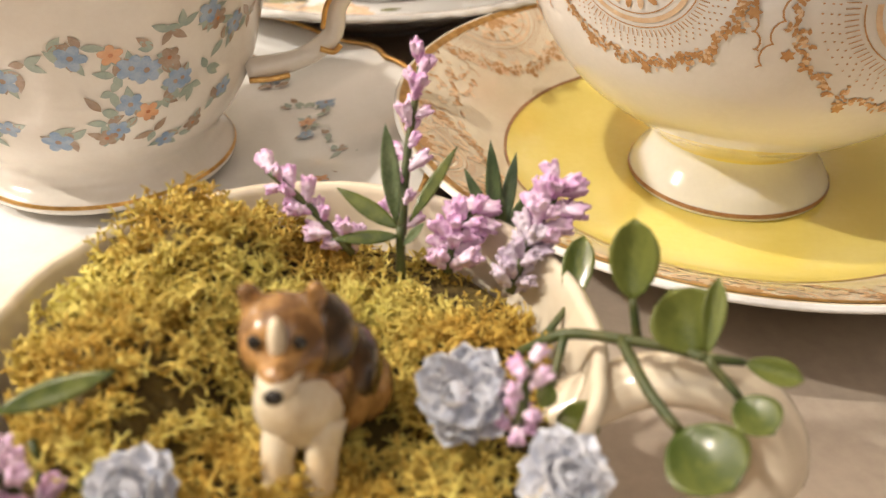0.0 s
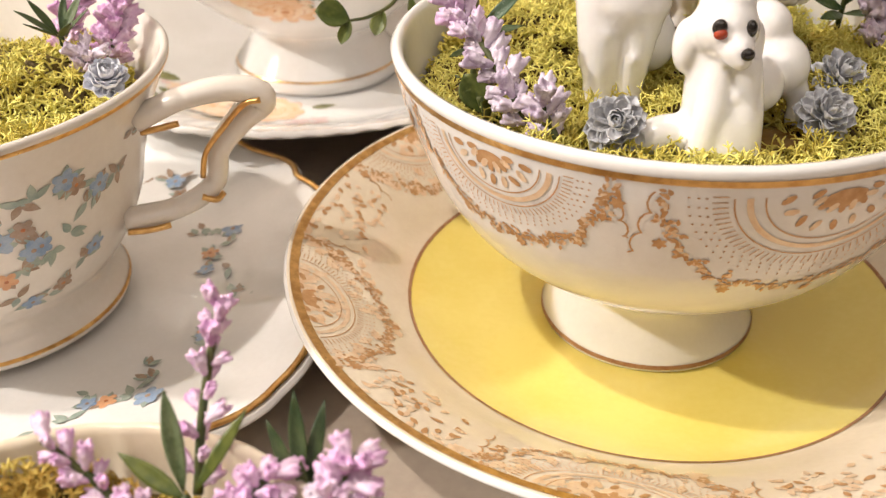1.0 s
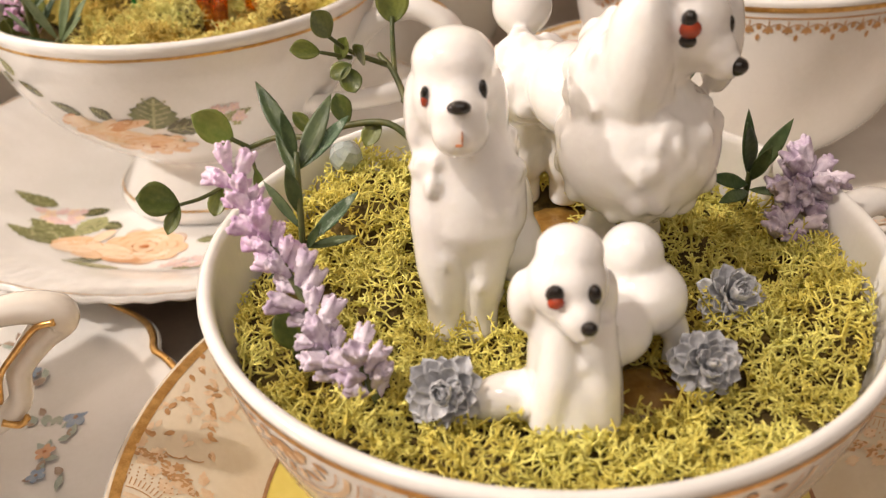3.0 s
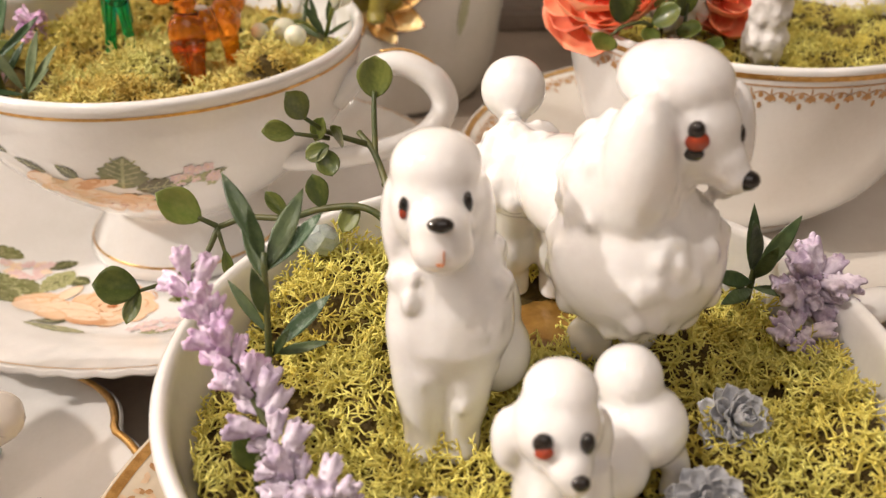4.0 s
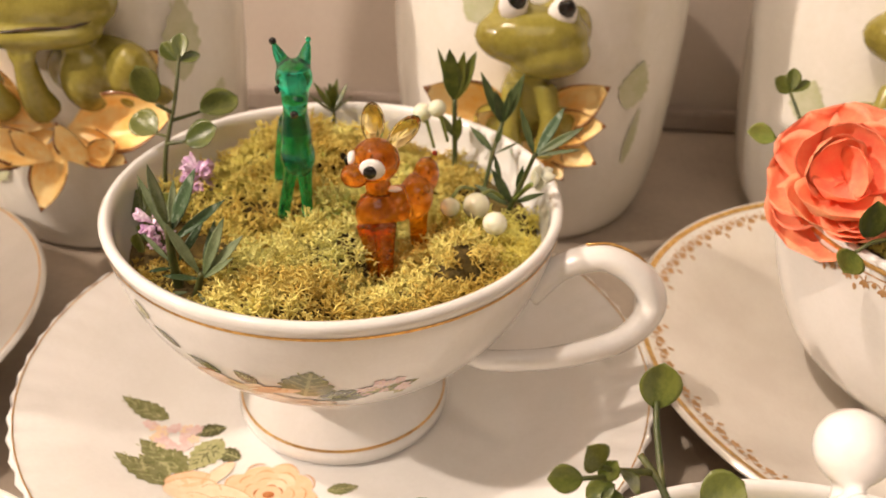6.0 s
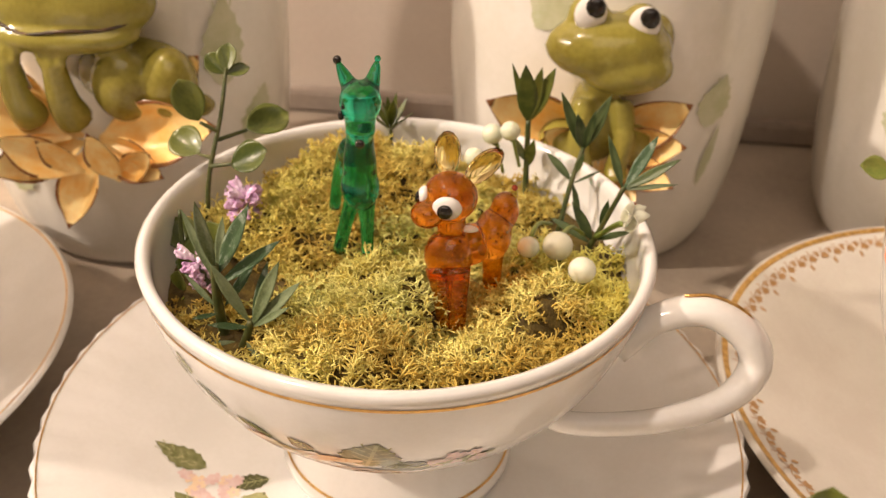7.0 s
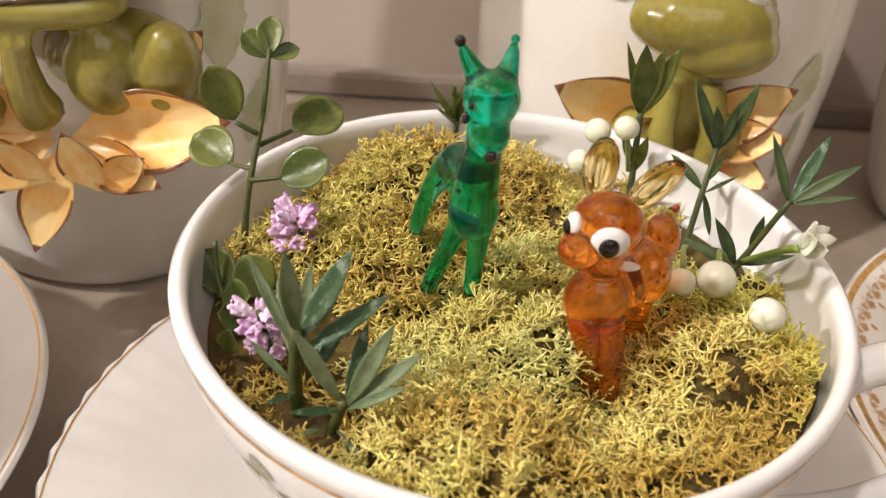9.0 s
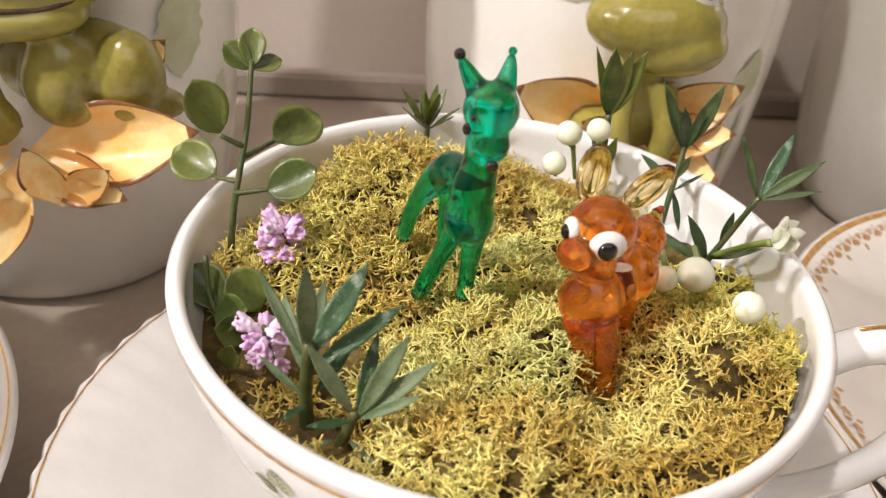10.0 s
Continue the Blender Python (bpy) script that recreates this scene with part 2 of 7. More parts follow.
def lathe(name, profile, mats, index=None, n=128, shape=None):
    """A turned body: profile rows (r, z); index: a material for each span; shape(theta, r, z) moves the points."""
    th = np.arange(n) * 2 * math.pi / n
    prof = np.array(profile, float)
    r, z, t = prof[:, 0][:, None] + 0 * th, prof[:, 1][:, None] + 0 * th, th[None] + 0 * prof[:, 0][:, None]
    if shape:
        r, z = shape(t, r, z)
    v = np.stack([r * np.cos(t), r * np.sin(t), z], 2).reshape(-1, 3)
    faces, idx = [], []
    for i in range(len(prof) - 1):
        for j in range(n):
            k = (j + 1) % n
            faces.append((i * n + j, i * n + k, (i + 1) * n + k, (i + 1) * n + j))
            idx.append(index[i] if index is not None else 0)
    return mesh_of(name, v, faces, mats, idx)


def tube_geo(pts, radii, n=8, flat=1.0, caps=True):
    """Verts and faces of a tube along pts; flat: its width across against its thickness."""
    p = np.array(pts, float)
    radii = np.broadcast_to(np.array(radii, float), (len(p),))
    tan = np.gradient(p, axis=0)
    tan /= np.linalg.norm(tan, axis=1)[:, None] + 1e-12
    side = np.cross(tan[0], (0, 0, 1.0) if abs(tan[0][2]) < 0.9 else (1.0, 0, 0))
    v, f = [], []
    for i in range(len(p)):
        side = side - tan[i] * (side @ tan[i])
        side /= np.linalg.norm(side)
        up = np.cross(side, tan[i])
        for k in range(n):
            a = 2 * math.pi * k / n
            v.append(p[i] + radii[i] * (math.cos(a) * side * flat + math.sin(a) * up))
    for i in range(len(p) - 1):
        for k in range(n):
            l = (k + 1) % n
            f.append((i * n + k, i * n + l, (i + 1) * n + l, (i + 1) * n + k))
    if caps:
        f.append(tuple(range(n))[::-1])
        f.append(tuple(range((len(p) - 1) * n, len(p) * n)))
    return v, f


def tube(name, pts, radii, m, n=8, flat=1.0):
    return mesh_of(name, *tube_geo(pts, radii, n, flat), m)


def ball_geo(centre, radii, turn=None, u=16, w=10):
    """Verts and faces of an ellipsoid; turn: a 3x3 matrix."""
    v, f = [], []
    for i in range(1, w):
        for j in range(u):
            a, b = math.pi * i / w, 2 * math.pi * j / u
            v.append((math.sin(a) * math.cos(b), math.sin(a) * math.sin(b), math.cos(a)))
    v += [(0, 0, 1), (0, 0, -1)]
    v = np.array(v) * np.array(radii)
    if turn is not None:
        v = v @ np.array(turn).T
    for i in range(w - 2):
        for j in range(u):
            k = (j + 1) % u
            f.append((i * u + j, (i + 1) * u + j, (i + 1) * u + k, i * u + k))
    top, low = len(v) - 2, len(v) - 1
    for j in range(u):
        k = (j + 1) % u
        f.append((top, j, k))
        f.append((low, (w - 2) * u + k, (w - 2) * u + j))
    return v + np.array(centre), f


def join(geos):
    v, f = [], []
    for gv, gf in geos:
        base = len(v)
        v += [tuple(x) for x in gv]
        f += [tuple(i + base for i in face) for face in gf]
    return v, f


def fused(name, geos, voxel, smooth, m, extra=()):
    """One body from overlapping forms, fused and smoothed; extra: (geo, material) laid on in the same mesh."""
    tmp = new("lump", mesh_of("lump", *join(geos), m))
    r = tmp.modifiers.new("fuse", "REMESH")
    r.mode, r.voxel_size, r.use_smooth_shade = "VOXEL", voxel, True
    s = tmp.modifiers.new("soften", "SMOOTH")
    s.factor, s.iterations = 0.5, smooth
    deps = bpy.context.evaluated_depsgraph_get()
    got = tmp.evaluated_get(deps).to_mesh()
    nv = len(got.vertices)
    co = np.empty(nv * 3)
    got.vertices.foreach_get("co", co)
    v = [tuple(x) for x in co.reshape(-1, 3)]
    f = [tuple(p.vertices) for p in got.polygons]
    tmp.evaluated_get(deps).to_mesh_clear()
    bpy.data.objects.remove(tmp)
    mats, idx = [m], [0] * len(f)
    for (gv, gf), em in extra:
        if em not in mats:
            mats.append(em)
        base = len(v)
        v += [tuple(x) for x in gv]
        f += [tuple(i + base for i in face) for face in gf]
        idx += [mats.index(em)] * len(gf)
    me = mesh_of(name, v, f, mats, idx)
    if extra:
        bm = bmesh.new()
        bm.from_mesh(me)
        bmesh.ops.recalc_face_normals(bm, faces=bm.faces[:])
        bm.to_mesh(me)
        bm.free()
    return me


def frame_of(y, z):
    """A 3x3 turn whose y axis runs along y and whose z axis is near z."""
    y = Vector(y).normalized()
    x = y.cross(Vector(z))
    if x.length < 1e-6:
        x = y.cross(Vector((1, 0, 0.1)))
    x.normalize()
    return Matrix((x, y, x.cross(y))).transposed()


def put(place, along, up=(0, 0, 1), size=1.0):
    m = frame_of(along, up).to_4x4()
    return Matrix.Translation(place) @ m @ Matrix.Scale(size, 4)


def leaf_mesh(name, m, length, width, widest=0.5, tip=1.0, fold=0.25, bend=0.2, thick=0.05, cup=0.0, nu=8, nv=4):
    """A leaf along +y from the origin, with a folded midrib, a bend and a real thickness."""
    top, low = [], []
    for i in range(nu + 1):
        t = i / nu
        w = math.sin(math.pi * min(1, t / (2 * widest) if t < widest else 0.5 + (t - widest) / (2 * (1 - widest)))) ** tip
        w = max(w, 0.06 if i < nu else 0.02)
        for j in range(-nv, nv + 1):
            s = j / nv
            x = s * w * width / 2
            z = fold * abs(x) + bend * length * t * t + cup * width * (s * s * w - 0.5 * w)
            top.append((x, t * length, z + thick * width * 0.5 * (1 - 0.8 * abs(s))))
            low.append((x, t * length, z - thick * width * 0.5 * (1 - 0.8 * abs(s))))
    c, n = 2 * nv + 1, len(top)
    f = []
    for i in range(nu):
        for j in range(c - 1):
            a = i * c + j
            f.append((a, a + 1, a + c + 1, a + c))
            f.append((n + a, n + a + c, n + a + c + 1, n + a + 1))
        f.append((i * c, (i + 1) * c, n + (i + 1) * c, n + i * c))
        b = i * c + c - 1
        f.append((b, n + b, n + b + c, b + c))
    f.append(tuple(range(c))[::-1] + tuple(range(n, n + c)))
    f.append(tuple(range(nu * c, nu * c + c)) + tuple(range(n + nu * c, n + nu * c + c))[::-1])
    return mesh_of(name, top + low, f, m)


class Skin:
    """The outer face of a turned body, for prints that lie on it: at(theta, s) in metres of arc from the profile's start."""

    def __init__(self, profile, lift=0.00012):
        self.p = np.array(profile, float)
        self.s = np.concatenate([[0], np.cumsum(np.linalg.norm(np.diff(self.p, axis=0), axis=1))])
        self.lift = lift

    def at(self, theta, s, layer=1.0):
        r, z = np.interp(s, self.s, self.p[:, 0]), np.interp(s, self.s, self.p[:, 1])
        e = 0.0004
        dr = np.interp(s + e, self.s, self.p[:, 0]) - np.interp(s - e, self.s, self.p[:, 0])
        dz = np.interp(s + e, self.s, self.p[:, 1]) - np.interp(s - e, self.s, self.p[:, 1])
        l = np.hypot(dr, dz) + 1e-12
        nr, nz = dz / l, -dr / l
        h = self.lift * (0.5 + 0.5 * layer)
        r2 = r + nr * h
        return (r2 * math.cos(theta), r2 * math.sin(theta), z + nz * h)

    def spot(self, theta, s, r, a, b, layer):
        return self.at(theta + a / r, s + b, layer)

    def patch(self, geo, theta, s, outline, mat_index, layer=1.0, rings=3):
        """A flat print: outline in metres (across, along) about (theta, s)."""
        r = max(0.004, float(np.interp(s, self.s, self.p[:, 0])))
        v, f, idx = geo
        o = np.array(outline, float)
        c = o.mean(axis=0)
        base, n = len(v), len(o)
        v.append(self.spot(theta, s, r, c[0], c[1], layer))
        for k in range(1, rings + 1):
            for q in o:
                w = c + (q - c) * k / rings
                v.append(self.spot(theta, s, r, w[0], w[1], layer))
        for j in range(n):
            f.append((base, base + 1 + j, base + 1 + (j + 1) % n))
            idx.append(mat_index)
        for k in range(rings - 1):
            for j in range(n):
                a, b = base + 1 + k * n + j, base + 1 + k * n + (j + 1) % n
                f.append((a, a + n, b + n, b))
                idx.append(mat_index)

    def ribbon(self, geo, theta, s, line, width, mat_index, layer=1.0):
        """A thin painted line through points (across, along) about (theta, s)."""
        r = max(0.004, float(np.interp(s, self.s, self.p[:, 0])))
        v, f, idx = geo
        l = np.array(line, float)
        d = np.gradient(l, axis=0)
        d /= np.linalg.norm(d, axis=1)[:, None] + 1e-12
        base = len(v)
        wd = np.broadcast_to(np.array(width, float), (len(l),))
        for q, t, w in zip(l, d, wd):
            for sg in (-1, 1):
                a = q + sg * w / 2 * np.array((-t[1], t[0]))
                v.append(self.spot(theta, s, r, a[0], a[1], layer))
        for i in range(len(l) - 1):
            a = base + 2 * i
            f.append((a, a + 1, a + 3, a + 2))
            idx.append(mat_index)


class PlateSkin(Skin):
    """The same for a plate, with prints laid out in plan: theta and s are x and y from the middle."""

    def spot(self, theta, s, r, a, b, layer):
        x, y = theta + a, s + b
        return self.at(math.atan2(y, x), float(np.interp(-math.hypot(x, y), -self.p[:, 0], self.s)), layer)


def oval(cx, cy, a, b, turn=0.0, n=10):
    t = np.arange(n) * 2 * math.pi / n
    x, y = a * np.cos(t), b * np.sin(t)
    c, s = math.cos(turn), math.sin(turn)
    return np.stack([cx + c * x - s * y, cy + s * x + c * y], 1)


def leaf_line(cx, cy, length, width, turn, n=7, teeth=0.0):
    """The outline of a painted leaf from its foot at (cx, cy)."""
    t = np.linspace(0, 1, n)
    w = np.sin(math.pi * t ** 0.8) * width / 2
    w = w * (1 + teeth * np.where(np.arange(n) % 2, 1, -1))
    x = np.concatenate([t, t[::-1][1:-1]]) * length
    y = np.concatenate([w, -w[::-1][1:-1]])
    c, s = math.cos(turn), math.sin(turn)
    return np.stack([cx + c * x - s * y, cy + s * x + c * y], 1)

# ---- the setting ----


def slab(name, lo, hi, m, label, bevel=0.0):
    bm = bmesh.new()
    bmesh.ops.create_cube(bm, size=1.0)
    for v in bm.verts:
        v.co = [lo[i] + (v.co[i] + 0.5) * (hi[i] - lo[i]) for i in range(3)]
    if bevel:
        bmesh.ops.bevel(bm, geom=bm.edges[:], offset=bevel, segments=3, affect="EDGES")
    me = bpy.data.meshes.new(name)
    bm.to_mesh(me)
    bm.free()
    me.materials.append(m)
    return tagged(new(name, me), label=label, kind="structure")


slab("countertop", (-1.3, -0.45, -0.04), (1.3, 0.494, 0.0), STONE, "honed beige stone counter top", 0.004)
slab("wall_back", (-2.0, 0.4965, -0.9), (2.0, 0.62, 1.7), WALLPAINT, "taupe painted back wall")
# the soft shade at the wall's foot, made as a darker strip
slab("baseboard", (-1.3, 0.4885, 0.0005), (1.3, 0.4962, 0.009), mat("taupe darkened as wall foot shade", (0.38, 0.32, 0.27), rough=0.6), "thin strip along the foot of the wall, darker taupe as the soft shade there", 0.001)
# side walls, front wall, floor and ceiling are unseen, added for bounced light
slab("wall_left", (-2.12, -2.0, -0.9), (-2.0, 0.62, 1.7), UNSEEN_ROOM, "unseen side wall added to close the room for bounce light")
slab("wall_right", (2.0, -2.0, -0.9), (2.12, 0.62, 1.7), UNSEEN_ROOM, "unseen side wall added to close the room for bounce light")
slab("wall_front", (-2.12, -2.12, -0.9), (2.12, -2.0, 1.7), UNSEEN_ROOM, "unseen wall added behind the viewer for bounce light")
slab("floor", (-2.12, -2.12, -1.0), (2.12, 0.62, -0.9), mat("brown floor", (0.22, 0.14, 0.08), rough=0.5, scale=4, fine=60), "unseen brown floor added below the counter")
slab("ceiling", (-2.12, -2.12, 1.7), (2.12, 0.62, 1.8), UNSEEN_ROOM, "unseen ceiling added to close the room for bounce light")

# ---- china ----


def ring_line(name, skin, s, width, m, parent, label, layer=1.3, n=160):
    """A painted line all round a turned body."""
    v, f = [], []
    for j in range(n):
        t = 2 * math.pi * j / n
        v += [skin.at(t, s - width / 2, layer), skin.at(t, s, layer + 0.5), skin.at(t, s + width / 2, layer)]
    for j in range(n):
        a, b = 3 * j, 3 * ((j + 1) % n)
        f += [(a, b, b + 1, a + 1), (a + 1, b + 1, b + 2, a + 2)]
    return part(name, mesh_of(name, v, f, m), parent, label)


def cup_profile(outer, lip, wall, floor_z):
    """Outer rows from the axis below, round a lip, down the inside to the axis."""
    o = spline(outer, 6)
    r, z = outer[-1]
    rim = [(r + lip * 0.15, z + lip * 0.55), (r - lip * 0.3, z + lip), (r - lip * 0.8, z + lip * 0.85), (r - lip * 1.05, z + lip * 0.3)]
    inner = [(x - wall, y + wall * 0.4) for x, y in outer[::-1] if y > floor_z + 0.004 and x > wall * 2][1:]
    inner = spline([rim[-1]] + inner + [(inner[-1][0] * 0.5, floor_z), (0.0001, floor_z)], 5)
    return np.vstack([[(0.0001, o[0][1])], o, rim, inner[1:]]), o


def handle(name, pts, radii, m, parent, flat=1.5, label="", n=14):
    return part(name, mesh_of(name, *tube_geo(spline(pts, 8), np.interp(np.linspace(0, 1, (len(pts) - 1) * 8 + 1), np.linspace(0, 1, len(radii)), radii), n, flat), m), parent, label)


def saucer_profile(rows, thick):
    """Rows of the upper face from the middle out; closed below by the same rows, thicker towards a foot ring."""
    t = spline(rows, 6)
    r, z = rows[-1]
    low = [(x, y - thick) for x, y in rows[::-1] if x > 0.3 * r]
    foot = 0.42 * r
    bottom = spline([(r + thick * 0.2, z + 0.0001), (r + thick * 0.25, z - thick * 0.6)] + low[1:-1] + [(foot, 0.0012)], 5)
    return np.vstack([[(0.0001, rows[0][1])], t, bottom, [(foot - 0.001, 0.0), (foot - 0.003, 0.0006), (foot - 0.0045, max(0.0012, rows[0][1] - thick)), (0.0001, max(0.0012, rows[0][1] - thick))]]), t[::-1]


# cup with the poodles: white bowl with gold fans, yellow below, on a yellow-centred saucer
CUP2 = Vector((0.0630, 0.1760, 0.0))
s2 = thing("saucer", CUP2, "ivory saucer with yellow centre and gold fan border", "saucer", "saucers")
S2_ROWS = [(0.0, 0.0036), (0.018, 0.0037), (0.030, 0.0042), (0.040, 0.0056), (0.0482, 0.0086), (0.056, 0.0136), (0.064, 0.0180), (0.0705, 0.0208)]
prof, s2_top = saucer_profile(S2_ROWS, 0.0023)
idx = [0 if 0.5 * (prof[i][0] + prof[i + 1][0]) < 0.0480 and i < 26 else (1 if i < 44 else 2) for i in range(len(prof) - 1)]
part("plate", lathe("plate", prof, [YELLOW, IVORY, PORCELAIN], idx, 160), s2)
skin = Skin(s2_top)
ring_line("well_line", skin, float(np.interp(-0.0480, -s2_top[:, 0], skin.s)), 0.0007, BROWN_LINE, s2, "fine brown line round the yellow well")
ring_line("rim_line", skin, 0.0010, 0.0018, GOLD, s2, "worn gold rim line")


def fan(geo, skin, theta, s, w, down, kind):
    """A half-round fan that hangs from a rim: arcs, dots, a garland and sprigs; down: +1 or -1 along the profile."""
    a = np.linspace(0.06, math.pi - 0.06, 26)

    def arc(k, squash=0.82):
        return np.stack([w * k * np.cos(a), down * w * k * squash * np.sin(a)], 1)

    rnd = random.Random(kind)
    for k in (0.46, 0.62):
        skin.ribbon(geo, theta, s, arc(k), 0.00022, 0)
    skin.ribbon(geo, theta, s, arc(0.54), 0.0009, 1, 0.8)
    for q in range(9):
        b = math.pi * (q + 0.5) / 9
        for k, g in ((0.18, 0.0011), (0.34, 0.0012)):
            skin.patch(geo, theta, s, oval(w * k * math.cos(b), down * w * k * 0.82 * math.sin(b), g, 0.0006, down * b + rnd.uniform(-0.5, 0.5), 7), q % 2, 1.2, 1)
    skin.patch(geo, theta, s, oval(0, down * w * 0.08, w * 0.14, w * 0.07, 0, 10), 0, 1.2, 1)
    for q in range(46):
        b = math.pi * (q + 0.5) / 46
        c, sn = w * math.cos(b), down * w * 0.82 * math.sin(b)
        skin.ribbon(geo, theta, s, [(0.65 * c, 0.65 * sn), (0.69 * c, 0.69 * sn), (0.73 * c, 0.73 * sn)], 0.00018, 0)
    for row, k in enumerate((0.76, 0.80, 0.85)):
        n = 30 + 2 * row
        for q in range(n):
            b = math.pi * (q + 0.5) / n
            skin.patch(geo, theta, s, oval(w * k * math.cos(b), down * w * k * 0.82 * math.sin(b), 0.00024, 0.00016, down * b, 5), 0, 1.0, 1)
    for q in range(60):
        b = math.pi * (q + 0.5) / 60
        k = 0.97 + rnd.uniform(-0.055, 0.055)
        cx, cy = w * k * math.cos(b), down * w * k * 0.86 * math.sin(b)
        for e in range(6):
            skin.patch(geo, theta, s, leaf_line(cx + rnd.gauss(0, 0.0005), cy + rnd.gauss(0, 0.0005), rnd.uniform(0.0007, 0.0015), 0.00065, down * b + rnd.uniform(-1.8, 1.8), 5), rnd.choice((0, 0, 1)), 1.0 + 0.15 * e, 1)
        if q % 12 == 3:
            for e in range(6):
                skin.patch(geo, theta, s, leaf_line(w * 1.07 * math.cos(b), down * w * 0.93 * math.sin(b), 0.0013, 0.0008, e * math.pi / 3 + b, 5), 0, 1.3, 1)
    for sg in (-1, 1):
        u = np.linspace(0, 1, 22)
        skin.ribbon(geo, theta, s, np.stack([sg * (w * (1.02 + 0.12 * u) + 0.0006 * np.sin(u * 19)), down * (0.001 + w * 0.5 * u) + 0.0007 * np.cos(u * 19)], 1), 0.0003, 0)


def wash(geo, skin, theta, s, w, down, kind):
    """Rubbed patches of pale gilding behind a fan."""
    rnd = random.Random(kind + 500)
    for q in range(64):
        b = math.pi * rnd.random()
        k = rnd.uniform(0.76, 1.12) if q % 3 else rnd.uniform(0.1, 0.45)
        skin.patch(geo, theta, s, leaf_line(w * k * math.cos(b), down * max(0.001, w * 0.84 * k * math.sin(b)), rnd.uniform(0.002, 0.0042), rnd.uniform(0.0014, 0.0028), rnd.uniform(0, 6.3), 9, 0.25), 1, 0.5 + 0.005 * q, 2)


geo = ([], [], [])
for k in range(6):
    wash(geo, skin, radians(-165 + 60 * k), 0.0016, 0.0210, 1, k)
    fan(geo, skin, radians(-165 + 60 * k), 0.0016, 0.0205, 1, k)
    for e in range(60):
        q = random.Random(k * 40 + e)
        skin.patch(geo, radians(-195 + 60 * k + q.uniform(-9, 9)), 0.0016 + q.uniform(0, 0.013), leaf_line(0, 0, q.uniform(0.0015, 0.0028), 0.0011, q.uniform(0, 6.3), 5), q.choice((0, 1, 1)), 1.1, 1)
part("gold_border", mesh_of("gold_border", geo[0], geo[1], [GILT, GILT_PALE], geo[2]), s2, "rubbed gold transfer border of fans and garlands")

c2 = thing("teacup", CUP2 + Vector((0, 0, 0.0)), "white footed teacup with gold fan print, planted with moss", "teacup", "teacups")
C2_OUT = [(0.0208, 0.0040), (0.0209, 0.0050), (0.0197, 0.0075), (0.0172, 0.0112), (0.0168, 0.0145), (0.0215, 0.0185), (0.0290, 0.0235), (0.0365, 0.0300), (0.0420, 0.0382), (0.0455, 0.0470), (0.0478, 0.0545), (0.0490, 0.0602)]
prof, c2_out = cup_profile(C2_OUT, 0.0018, 0.0016, 0.022)
idx = [1 if prof[i + 1][0] < 0.030 and 0.0145 < prof[i + 1][1] < 0.0243 and i < 70 else 0 for i in range(len(prof) - 1)]
part("bowl", lathe("bowl", prof, [PORCELAIN, YELLOW], idx, 160), c2)
skin = Skin(c2_out)
L2 = skin.s[-1]
ring_line("rim_line", skin, L2 - 0.0006, 0.0011, GOLD, c2, "shiny gold line under the lip")
ring_line("foot_line", skin, 0.0011, 0.0008, BROWN_LINE, c2, "brown line round the foot")
geo = ([], [], [])
for k in range(6):
    fan(geo, skin, radians(-134 + 60 * k), L2 - 0.0022, 0.0255 if k % 2 else 0.0190, -1, k + 10)
part("gold_print", mesh_of("gold_print", geo[0], geo[1], [GILT, GILT_PALE], geo[2]), c2, "gold transfer print of fans and garlands")
# its handle stands on the far side
handle("handle", [(0.044, 0.014, 0.052), (0.056, 0.018, 0.056), (0.065, 0.021, 0.048), (0.061, 0.020, 0.036), (0.042, 0.013, 0.032)], [0.0028, 0.0022, 0.0022, 0.0022, 0.0028], PORCELAIN, c2, 1.4)

# cup with the glass animals: footed bowl with peach roses
CUP3 = Vector((-0.0173, 0.2995, 0.0))
s3 = thing("saucer", CUP3 + Vector((0, -0.003, 0)), "white saucer with moulded rim and painted peach rose", "saucer", "saucers")
S3_ROWS = [(0.0, 0.0075), (0.020, 0.0077), (0.034, 0.0084), (0.046, 0.0105), (0.054, 0.0140), (0.062, 0.0178), (0.069, 0.0205), (0.0745, 0.0222)]
prof, s3_top = saucer_profile(S3_ROWS, 0.0026)


def beaded(t, r, z):
    edge = np.clip((r - 0.058) / 0.016, 0, 1)
    return r + 0.0004 * edge * np.cos(66 * t), z + 0.00035 * edge * np.cos(66 * t) * (r < 0.0743)


part("plate", lathe("plate", prof, [PORCELAIN], None, 264, beaded), s3)
skin3s = Skin(s3_top)
ring_line("rim_line", skin3s, 0.0002, 0.0003, GOLD, s3, "thin gold rim line", 2.5, 264)
c3 = thing("teacup", CUP3, "white footed teacup with peach rose print, planted with moss", "teacup", "teacups")
C3_OUT = [(0.0258, 0.0085), (0.0260, 0.0105), (0.0245, 0.0130), (0.0215, 0.0170), (0.0195, 0.0205), (0.0200, 0.0230), (0.0245, 0.0262), (0.0320, 0.0318), (0.0395, 0.0392), (0.0452, 0.0480), (0.0488, 0.0580), (0.0500, 0.0645)]
prof, c3_out = cup_profile(C3_OUT, 0.0022, 0.0017, 0.027)
part("bowl", lathe("bowl", prof, [PORCELAIN], None, 160), c3)
skin3 = Skin(c3_out)
L3 = skin3.s[-1]
ring_line("rim_line", skin3, L3 - 0.0012, 0.0007, GOLD, c3, "thin worn gold line under the lip")
ring_line("foot_line", skin3, 0.0038, 0.0006, GOLD, c3, "thin gold line round the foot")
o = CUP3
